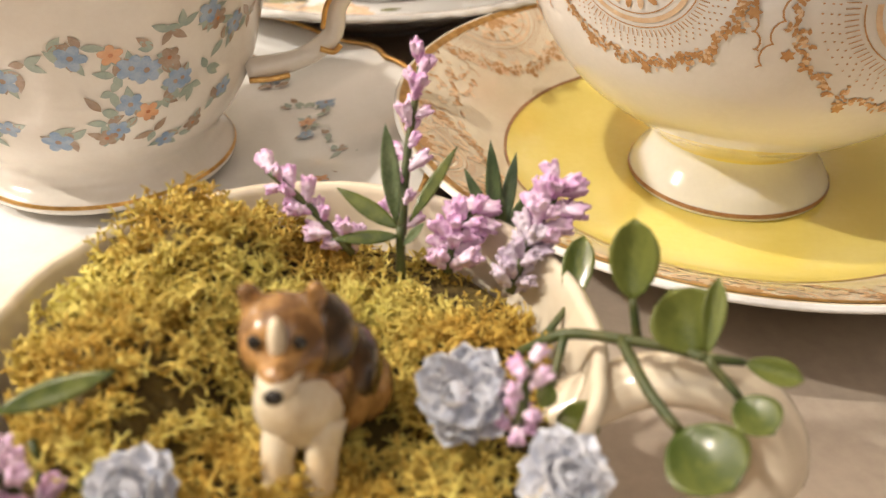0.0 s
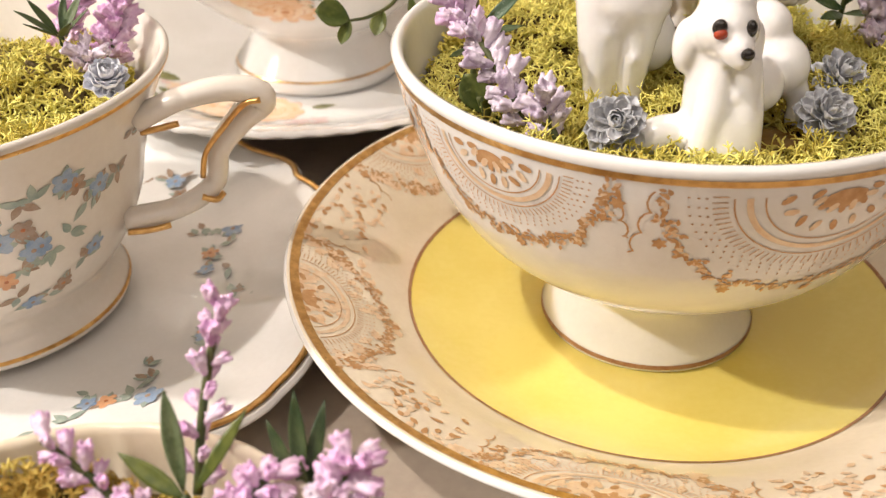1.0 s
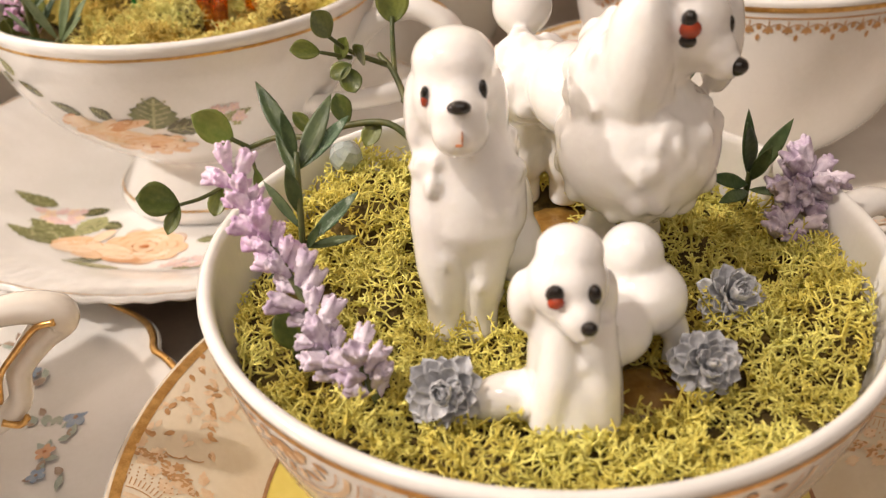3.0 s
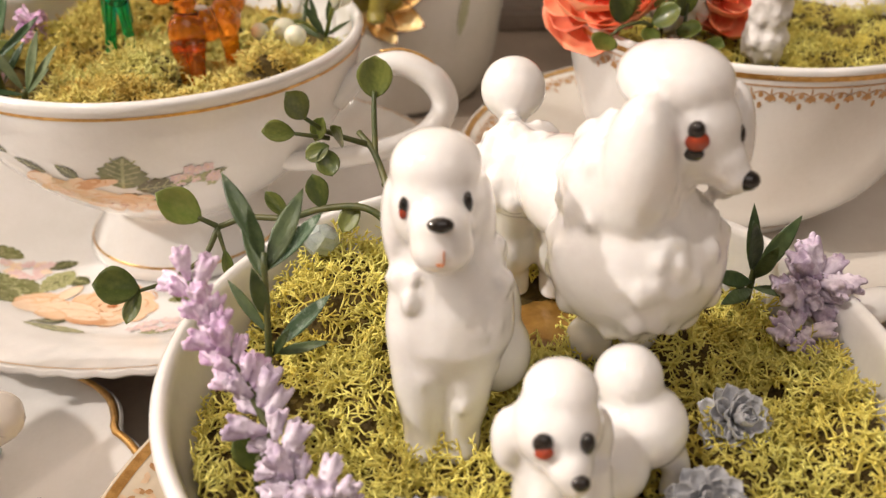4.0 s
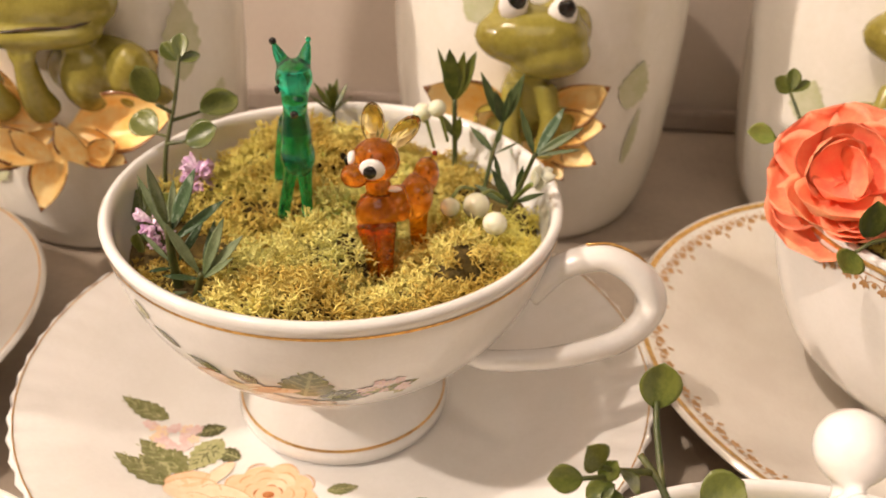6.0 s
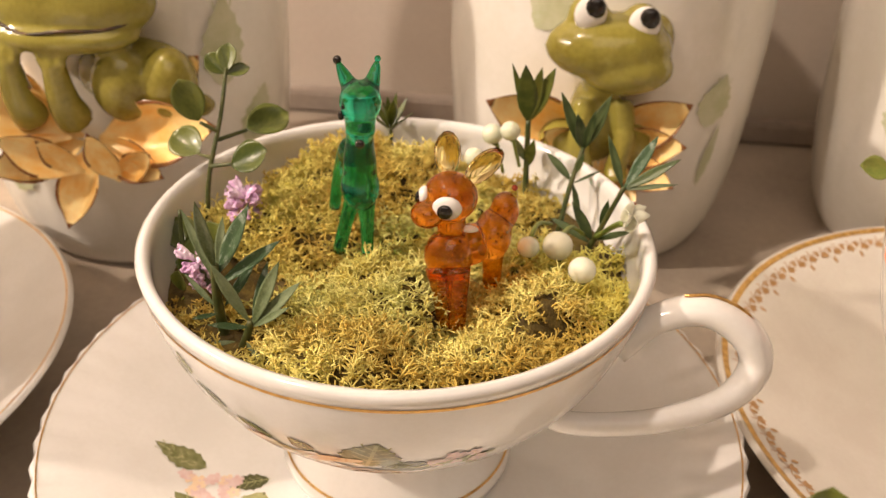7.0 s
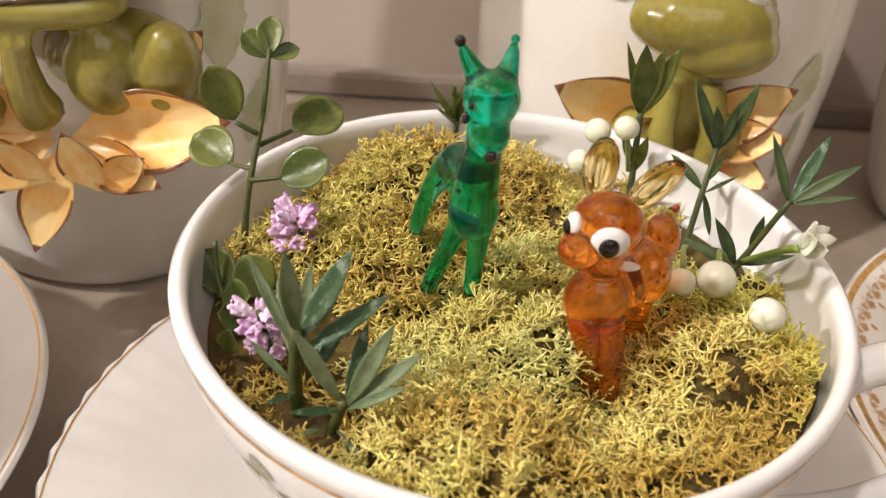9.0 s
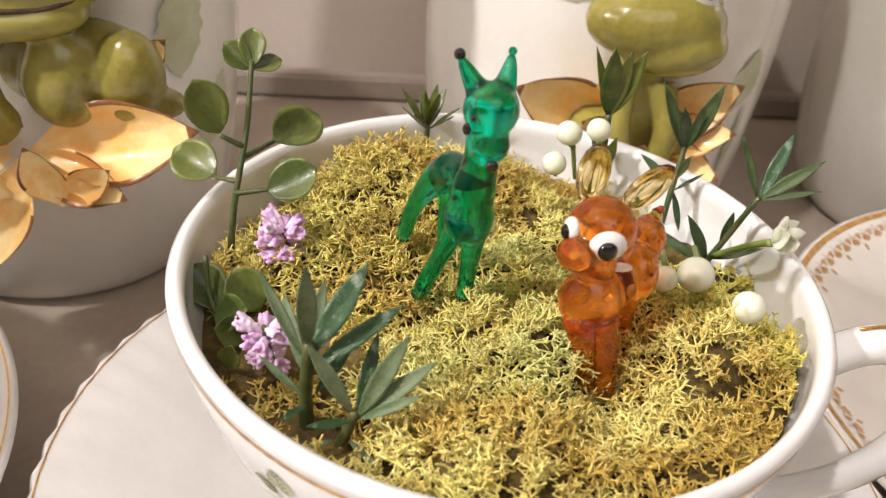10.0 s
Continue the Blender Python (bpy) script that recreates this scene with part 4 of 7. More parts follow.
def frog_sitting():
    """A frog that looks up, front towards -y, seat at the origin."""
    g = [ball_geo((0, 0, 0.012), (0.0082, 0.008, 0.0135)), ball_geo((0, -0.003, 0.0255), (0.0062, 0.0062, 0.0070)), ball_geo((-0.0005, -0.006, 0.0345), (0.0165, 0.0105, 0.0088)), ball_geo((0.004, -0.008, 0.030), (0.0125, 0.009, 0.0070)),
         ball_geo((-0.0065, -0.005, 0.0415), (0.0055, 0.0055, 0.0062)), ball_geo((0.0070, -0.005, 0.0395), (0.0055, 0.0055, 0.0062)), ball_geo((0.0125, 0.0, 0.0345), (0.0050, 0.006, 0.007))]
    for sg in (-1, 1):
        g += [tube_geo(spline([(sg * 0.005, -0.006, 0.020), (sg * 0.006, -0.010, 0.010), (sg * 0.004, -0.012, 0.001)], 4), [0.0030] * 9, 10), ball_geo((sg * 0.010, -0.003, 0.006), (0.0062, 0.008, 0.0065)), ball_geo((sg * 0.0045, -0.0125, 0.0015), (0.0034, 0.0042, 0.0018))]
    ex, eyes = [], []
    for x, y, z in ((-0.0068, -0.0095, 0.0440), (0.0068, -0.0097, 0.0418)):
        eyes.append((ball_geo((x, y, z), (0.0041, 0.0022, 0.0046)), ball_geo((x + 0.0008, y - 0.0012, z + 0.0018), (0.0027, 0.0014, 0.0028))))
    u = np.linspace(-1, 1, 15)
    ex.append((tube_geo(np.stack([0.0005 + 0.0135 * u, -0.0155 + 0.0065 * u * u, 0.0318 - 0.002 * u + 0.0010 * u * u], 1), 0.00035, 6), SABLE))
    return fused("frog", g, 0.0008, 6, FROG, ex), eyes


def frog_lying():
    """A frog that lies along x with its chin on its hands."""
    g = [ball_geo((-0.012, -0.002, 0.0280), (0.0235, 0.0120, 0.0110), None, 28, 18), ball_geo((-0.012, -0.0055, 0.0212), (0.0200, 0.0105, 0.0052), None, 28, 18), ball_geo((0.003, 0.001, 0.008), (0.016, 0.008, 0.010)),
         ball_geo((-0.0195, -0.004, 0.0385), (0.0062, 0.006, 0.0062)), ball_geo((-0.0035, -0.004, 0.0385), (0.0062, 0.006, 0.0062)), ball_geo((0.0015, -0.0060, 0.0080), (0.0078, 0.0062, 0.0098), None, 24, 16), ball_geo((0.0135, -0.0045, 0.0085), (0.0070, 0.0066, 0.0096), None, 24, 16), ball_geo((0.0185, -0.003, 0.0025), (0.0055, 0.0045, 0.0030))]
    ex, eyes = [], []
    for x in (-0.0232, -0.0118):
        g += [tube_geo(spline([(x + 0.001, -0.0085, -0.002), (x, -0.0110, 0.004), (x - 0.0004, -0.0118, 0.0105), (x - 0.0002, -0.0125, 0.0160)], 4), [0.0046, 0.0047, 0.0046, 0.0044, 0.0041, 0.0039, 0.0037, 0.0035, 0.0033, 0.0032, 0.0030, 0.0029, 0.0028], 12)]
        for e in (-1, 0, 1):
            g.append(ball_geo((x + e * 0.0026, -0.0135, 0.0172 - 0.0008 * abs(e)), (0.0011, 0.0013, 0.0024)))
    for x in (-0.0195, -0.0035):
        eyes.append((ball_geo((x, -0.0090, 0.0405), (0.0044, 0.0024, 0.0044)), ball_geo((x, -0.0108, 0.0415), (0.0027, 0.0014, 0.0027))))
    u = np.linspace(-1, 1, 19)
    ex.append((tube_geo(np.stack([-0.012 + 0.0190 * u, -0.0150 + 0.0075 * u * u, 0.0235 + 0.0020 * u * u + 0.0006 * np.sin(6 * u)], 1), 0.0005, 6), SABLE))
    return fused("frog", g, 0.0008, 3, FROG, ex), eyes


def lily_petals(rows):
    return [(Vector(p), Vector(a), Vector(u), s) for p, a, u, s in rows]


def from_to(foot, tips, k=0.86):
    """Petals from round a foot out to each tip (from the jar's foot), faces turned outwards; a tip may bring its own foot."""
    out = []
    for t, own in tips:
        f = Vector(own or foot)
        d = Vector(t) - f
        f = f + (d * 0.06 if not own else d * 0)
        out.append((f, d, Vector((0, -1, 0.3)), d.length / 0.024 * k))
    return out


F1, F2 = frog_sitting(), frog_lying()
UPF = (0, -1, 0.3)
# the canister behind the roses: a frog that sits and looks up
J1 = Vector((0.0300, 0.4290, 0.0))
jar(J1, "white leaf-moulded canister with sitting frog on yellow lily", from_to((-0.0030, -0.0510, 0.0480), [
    ((-0.0353, -0.0540, 0.0622), None), ((-0.0240, -0.0600, 0.0592), (-0.0060, -0.0540, 0.0480)), ((0.0205, -0.0530, 0.0647), None), ((0.0247, -0.0560, 0.0541), None), ((0.0185, -0.0585, 0.0413), None), ((0.0110, -0.0600, 0.0330), None), ((-0.0100, -0.0600, 0.0330), None), ((-0.0290, -0.0570, 0.0470), None), ((-0.0220, -0.0590, 0.0380), None)]),
    F1, pose(-0.004, -0.049, 0.0440, 0, 0, 6), [(-55, 0.055, 0.016, 0.012, 1.3), (-118, 0.082, 0.018, 0.012, 1.0), (-52, 0.035, 0.02, 0.004, 1.4)])
# the canister with the lying frog
J0 = Vector((-0.1150, 0.4080, 0.0))
jar(J0, "white leaf-moulded canister with resting frog on yellow lily", from_to((0.0100, -0.0550, 0.0520), [
    ((-0.0225, -0.0590, 0.0676), None), ((-0.0190, -0.0610, 0.0419), None), ((0.0048, -0.0630, 0.0298), None), ((0.0362, -0.0600, 0.0444), None), ((0.0466, -0.0560, 0.0601), None), ((0.0303, -0.0450, 0.0797), (0.0240, -0.0430, 0.0590)), ((0.0403, -0.0450, 0.0753), (0.0250, -0.0440, 0.0580)), ((-0.0177, -0.0490, 0.0748), (-0.0030, -0.0490, 0.0560)),
    ((0.0140, -0.0640, 0.0612), (0.0185, -0.0610, 0.0435)), ((0.0330, -0.0610, 0.0560), (0.0180, -0.0600, 0.0440)), ((-0.0120, -0.0630, 0.0560), (0.0090, -0.0600, 0.0450)), ((-0.0020, -0.0640, 0.0600), (0.0080, -0.0600, 0.0450))]),
    F2, pose(0.0185, -0.0480, 0.0595, 0, 0, 0), [(-38, 0.062, 0.026, 0.013, 1.5), (-28, 0.04, 0.02, 0.012, 1.2), (-120, 0.03, 0.018, 0.012, 1.2)])
# the canister behind the coral flower
J2 = Vector((0.1500, 0.4300, 0.0))
jar(J2, "white leaf-moulded canister with frog on yellow lily behind flowers", lily_petals([
    ((0.000, -0.052, 0.046), (0.85, 0, -0.3), UPF, 1.0), ((-0.002, -0.052, 0.046), (-0.4, -0.1, -0.85), UPF, 1.0), ((0.000, -0.050, 0.050), (0.8, 0, 0.5), UPF, 1.0), ((0.0, -0.05, 0.05), (0.3, 0, 0.9), UPF, 0.9)]),
    F1, pose(-0.012, -0.046, 0.046, 0, 0, -25), [(-112, 0.085, 0.018, 0.016, 0.8), (-140, 0.05, 0.015, 0.012, 1.4)])

# ---- moss ----


def strands(segments):
    """Three-sided tapering rods as arrays of verts and faces; segments: rows p0, p1, r0, r1."""
    s = np.array(segments)
    p0, p1, r0, r1 = s[:, :3], s[:, 3:6], s[:, 6:7], s[:, 7:8]
    d = p1 - p0
    d /= np.linalg.norm(d, axis=1)[:, None] + 1e-12
    a = np.cross(d, np.array([0.31, 0.87, 0.38]))
    a /= np.linalg.norm(a, axis=1)[:, None] + 1e-12
    b = np.cross(d, a)
    v = []
    for base, r in ((p0, r0), (p1, r1)):
        for k in range(3):
            w = 2 * math.pi * k / 3
            v.append(base + r * (math.cos(w) * a + math.sin(w) * b))
    v = np.stack(v, 1).reshape(-1, 3)
    i = np.arange(len(s))[:, None] * 6
    f = np.vstack([i + np.array(q) for q in ((0, 1, 4, 3), (1, 2, 5, 4), (2, 0, 3, 5))])
    return v, f


def grow(out, p, d, length, r, level, rnd):
    """A forked strand of moss."""
    e = (d[0] + rnd.gauss(0, 0.42), d[1] + rnd.gauss(0, 0.42), d[2] + rnd.gauss(0, 0.3))
    n = math.sqrt(e[0] ** 2 + e[1] ** 2 + e[2] ** 2) + 1e-9
    q = (p[0] + e[0] / n * length, p[1] + e[1] / n * length, p[2] + e[2] / n * length)
    out.append((*p, *q, r, r * 0.88))
    if level:
        for _ in range(2 if rnd.random() < 0.85 else 3):
            grow(out, q, (e[0] / n + rnd.gauss(0, 0.65), e[1] / n + rnd.gauss(0, 0.65), e[2] / n + rnd.gauss(0, 0.45)), length * rnd.uniform(0.65, 1.0), r * 0.88, level - 1, rnd)


def moss(name, centre, radius, height, count, seed, m, label, gaps=(), size=0.0015, thick=0.00019, level=3, tones=()):
    """A bed, coloured dark as shade, with forked strands all over it; height(x, y): its top; gaps: bare rounds (x, y,
    r); tones: (x, y, material) of tufts.
    """
    mats = [m] + [q[2] for q in tones]
    rnd = random.Random(seed)
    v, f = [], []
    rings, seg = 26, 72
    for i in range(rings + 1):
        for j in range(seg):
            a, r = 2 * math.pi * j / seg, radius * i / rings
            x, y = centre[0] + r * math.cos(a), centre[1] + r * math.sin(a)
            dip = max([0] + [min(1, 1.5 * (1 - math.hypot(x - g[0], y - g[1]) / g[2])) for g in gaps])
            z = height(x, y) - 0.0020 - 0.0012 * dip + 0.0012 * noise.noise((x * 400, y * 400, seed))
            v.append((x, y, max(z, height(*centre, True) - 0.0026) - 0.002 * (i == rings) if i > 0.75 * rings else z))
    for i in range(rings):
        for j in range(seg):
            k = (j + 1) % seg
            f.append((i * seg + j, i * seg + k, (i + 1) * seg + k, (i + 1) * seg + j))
    single(name + "_bed", mesh_of(name + "_bed", v, f, MOSS_BED_SHADE), "brown-green bed of crushed dried moss in a teacup", "moss bed", kind="stuff")
    out, tone = [], []
    while count:
        a, r = rnd.uniform(0, 2 * math.pi), radius * math.sqrt(rnd.random())
        x, y = centre[0] + r * math.cos(a), centre[1] + r * math.sin(a)
        count -= 1
        if any(math.hypot(x - g[0], y - g[1]) < g[2] * rnd.uniform(0.75, 1.1) for g in gaps):
            continue
        z, e = height(x, y), 0.0012
        slope = ((height(x + e, y) - z) / e, (height(x, y + e) - z) / e)
        k = rnd.uniform(0.7, 1.25)
        had = len(out)
        grow(out, (x, y, z - 0.0022), (rnd.gauss(-0.8 * slope[0], 0.35), rnd.gauss(-0.8 * slope[1], 0.35), rnd.uniform(0.6, 1.1)), size * k, thick * rnd.uniform(0.8, 1.3), level, rnd)
        near = min(range(len(tones)), key=lambda q: math.hypot(x - tones[q][0], y - tones[q][1]) + rnd.uniform(0, 0.003)) + 1 if tones else 0
        tone += [near] * (len(out) - had)
    keep = [i for i, q in enumerate(out) if max(math.hypot(q[0] - centre[0], q[1] - centre[1]), math.hypot(q[3] - centre[0], q[4] - centre[1])) < radius - 0.0005]
    return single(name, mesh_of(name, *strands([out[i] for i in keep]), mats, [tone[i] for i in keep] * 3), label, "moss", kind="stuff")


AREA = {3: (0.0630, 0.1760, 0.045), 5: (-0.0173, 0.2995, 0.046), 7: (-0.0150, 0.0720, 0.027), 9: (-0.0690, 0.1760, 0.036), 15: (0.1345, 0.3160, 0.045)}


def hills(base, bumps, rough=0.0012, seed=0):
    rnd = random.Random(seed + 900)
    cx, cy, reach = AREA[seed]
    domes = [(cx + reach * rnd.uniform(-1, 1), cy + reach * rnd.uniform(-1, 1), rnd.uniform(-0.0022, 0.0022), rnd.uniform(0.16, 0.28) * reach) for _ in range(12)]

    tufts = [(cx + 1.05 * reach * rnd.uniform(-1, 1), cy + 1.05 * reach * rnd.uniform(-1, 1), rnd.uniform(0.0050, 0.0095), rnd.uniform(0.0020, 0.0052)) for _ in range(int(56 * (reach / 0.045) ** 2))]

    def h(x, y, level=False):
        if level:
            return base
        z = base + 0.5 * rough * noise.noise((x * 420, y * 420, seed))
        for bx, by, bh, br in list(bumps) + domes:
            z += bh * math.exp(-((x - bx) ** 2 + (y - by) ** 2) / (br * br))
        # round tufts with creases where they meet
        return z - 0.0026 + max([0.0] + [k * (1 - ((x - tx) ** 2 + (y - ty) ** 2) / (r * r)) for tx, ty, r, k in tufts])
    return h


H2 = hills(0.0545, [(0.040, 0.199, 0.0075, 0.013), (0.104, 0.172, 0.0040, 0.012), (0.088, 0.192, 0.0030, 0.012), (0.045, 0.168, 0.0022, 0.010), (0.062, 0.186, 0.0010, 0.010), (0.064, 0.1405, 0.0034, 0.0065), (0.104, 0.160, 0.0030, 0.010)], 0.0026, 3)
moss("reindeer_moss", (0.0630, 0.1760), 0.0458, H2, 2350, 11, MOSS_LIME, "olive and lime dried reindeer moss round the dog figurines", [(0.0745, 0.1535, 0.0052), (0.067, 0.194, 0.0075), (0.0525, 0.1785, 0.003)], 0.0015, 0.00021, 4)
MOSS_PALE = mat("pale lime dried moss", (0.82, 0.8, 0.3), (0.64, 0.52, 0.11), rough=0.75, scale=90, fine=900, island=0.55, contrast=(0.35, 0.65))
H3 = hills(0.0578, [(-0.033, 0.330, 0.0090, 0.013), (-0.015, 0.333, 0.0075, 0.010), (-0.041, 0.309, 0.0050, 0.009), (-0.018, 0.2835, 0.0068, 0.0095), (-0.0237, 0.2630, 0.0045, 0.009), (0.0116, 0.2820, 0.0062, 0.0105), (0.0035, 0.2685, 0.0036, 0.008), (-0.012, 0.298, 0.0035, 0.008), (-0.0050, 0.2755, -0.0035, 0.0045), (-0.0332, 0.2950, -0.0040, 0.0050), (-0.0320, 0.2740, -0.0020, 0.005)], 0.0034, 5)
moss("reindeer_moss", (-0.0173, 0.2995), 0.0468, H3, 3500, 12, MOSS_STRAND, "yellow-green dried reindeer moss under the glass animals", [(-0.0425, 0.288, 0.0060), (-0.0325, 0.296, 0.0042), (-0.056, 0.292, 0.012), (-0.045, 0.272, 0.0075), (0.024, 0.322, 0.013)], 0.0015, 0.00022, 4,
     [(-0.033, 0.330, MOSS_GOLD), (-0.015, 0.333, MOSS_STRAND), (-0.041, 0.306, MOSS_GOLD), (-0.018, 0.284, MOSS_PALE), (-0.0237, 0.2625, MOSS_STRAND), (0.0116, 0.281, MOSS_STRAND), (0.0035, 0.2685, MOSS_STRAND), (-0.012, 0.298, MOSS_PALE), (0.022, 0.287, MOSS_LIME)])
H1 = hills(0.0385, [(-0.030, 0.084, 0.0085, 0.016), (-0.036, 0.064, 0.0050, 0.014), (-0.006, 0.076, 0.0022, 0.008), (-0.004, 0.052, 0.0030, 0.012)], 0.0022, 7)
moss("reindeer_moss", (-0.0150, 0.0720), 0.0272, H1, 1350, 13, MOSS_GOLD, "golden green dried reindeer moss round the collie", [(-0.0060, 0.0640, 0.0045)], 0.0012, 0.00020, 4)
H0 = hills(0.0515, [(-0.052, 0.168, 0.0025, 0.014), (-0.050, 0.186, 0.0040, 0.012), (-0.078, 0.170, 0.0030, 0.016)], 0.0016, 9)
moss("reindeer_moss", (-0.0690, 0.1760), 0.0362, H0, 1700, 14, MOSS_LIME, "yellow and lime dried reindeer moss with small flowers", (), 0.0014, 0.00024)
H4 = hills(0.0570, [(0.100, 0.300, 0.002, 0.012)], 0.0016, 15)
moss("reindeer_moss", (0.1345, 0.3160), 0.0470, H4, 1600, 15, MOSS_LIME, "olive dried reindeer moss below the coral flower", (), 0.0015, 0.0002)
single("resin_patch", lathe("resin_patch", [(0.0001, 0.0012), (0.004, 0.0011), (0.0068, 0.0006), (0.0078, -0.0012)], [RESIN], None, 32), "shiny amber resin ground between the moss", "resin", m=pose(0.067, 0.194, 0.0532))
single("resin_patch", lathe("resin_patch", [(0.0001, 0.0010), (0.003, 0.0009), (0.005, 0.0004), (0.0058, -0.0012)], [RESIN], None, 32), "shiny amber resin ground beside the sitting puppy", "resin", m=pose(0.0745, 0.1535, 0.0522))

# ---- figurines ----


def at(base, p):
    return tuple(np.array(p) - np.array(base))


def figurine(name, base, balls, tubes, extra, m, label, voxel=0.0005, smooth=4, category="figurine", curls=None):
    geos = [ball_geo(at(base, c), r, None, 32, 20) for c, r in balls]
    geos += [tube_geo(spline([at(base, p) for p in pts], 4), np.interp(np.linspace(0, 1, (len(pts) - 1) * 4 + 1), np.linspace(0, 1, len(rad)), rad), 28) for pts, rad in tubes]
    if curls:
        rnd = random.Random(curls[0])
        for c, r in curls[1]:
            for _ in range(curls[2]):
                d = Vector((rnd.gauss(0, 1), rnd.gauss(0, 1), rnd.gauss(0, 1))).normalized()
                p = Vector(at(base, c)) + Vector((d.x * r[0], d.y * r[1], d.z * r[2])) * 0.94
                k = curls[3] * rnd.uniform(0.8, 1.2)
                geos.append(ball_geo(p, (k, k, 1.5 * k), None, 10, 8))
    ex = []
    for c, r, em in extra:
        if isinstance(c, list):
            ex.append((tube_geo(spline([at(base, p) for p in c], 4), np.interp(np.linspace(0, 1, (len(c) - 1) * 4 + 1), np.linspace(0, 1, len(r)), r), 14), em))
            continue
        turn = Euler((0, radians(-50), 0)).to_matrix() if em is CLEAR_AMBER and r[0] > r[2] else None
        ex.append((ball_geo(at(base, c), r, turn, 14, 8), em))
    return single(name, fused(name, geos, voxel, smooth, m, ex), label, category, "small figurines", m=Matrix.Translation(base))


# puppy
figurine("puppy_figurine", (0.0650, 0.1500, 0.0535), [
    ((0.0628, 0.1500, 0.0724), (0.0048, 0.0050, 0.0046)), ((0.0632, 0.1515, 0.0758), (0.0040, 0.0042, 0.0028)), ((0.0637, 0.1462, 0.0706), (0.0026, 0.0032, 0.0025)), ((0.0640, 0.1446, 0.0695), (0.0017, 0.0018, 0.0016)),
    ((0.0580, 0.1512, 0.0692), (0.0020, 0.0026, 0.0042)), ((0.0674, 0.1512, 0.0692), (0.0018, 0.0026, 0.0042)),     ((0.0575, 0.1495, 0.0560), (0.0060, 0.0034, 0.0030)), ((0.0540, 0.1490, 0.0552), (0.0034, 0.0026, 0.0022)), ((0.0745, 0.1610, 0.0622), (0.0058, 0.0058, 0.0052)), ((0.0700, 0.1565, 0.0610), (0.0050, 0.0060, 0.0046)), ((0.0730, 0.1630, 0.0676), (0.0042, 0.0042, 0.0042))],
    [([(0.0630, 0.1502, 0.0690), (0.0634, 0.1508, 0.0640), (0.0642, 0.1500, 0.0585), (0.0645, 0.1485, 0.0530)], [0.0038, 0.0050, 0.0060, 0.0060]), ([(0.0628, 0.1490, 0.0680), (0.0618, 0.1470, 0.0610), (0.0605, 0.1455, 0.0540)], [0.0026, 0.0028, 0.0024]), ([(0.0660, 0.1490, 0.0680), (0.0666, 0.1470, 0.0610), (0.0672, 0.1455, 0.0535)], [0.0026, 0.0028, 0.0024]), ([(0.0770, 0.1600, 0.0600), (0.0790, 0.1590, 0.0570), (0.0788, 0.1578, 0.0530)], [0.0028, 0.0018, 0.0020])],
    [((0.0609, 0.1457, 0.0738), (0.0011, 0.0008, 0.0012), BLACK), ((0.0610, 0.1452, 0.0730), (0.0010, 0.0007, 0.0008), EYE_RED), ((0.0653, 0.1460, 0.0734), (0.0009, 0.0009, 0.0013), BLACK), ((0.0645, 0.1432, 0.0708), (0.0010, 0.0008, 0.0009), BLACK)],
    GLAZE_WHITE, "glossy white sitting puppy figurine with red-brown eyes", 0.00042, 15, curls=(9, [((0.0640, 0.1504, 0.0615), (0.0054, 0.0054, 0.0075))], 36, 0.0010))
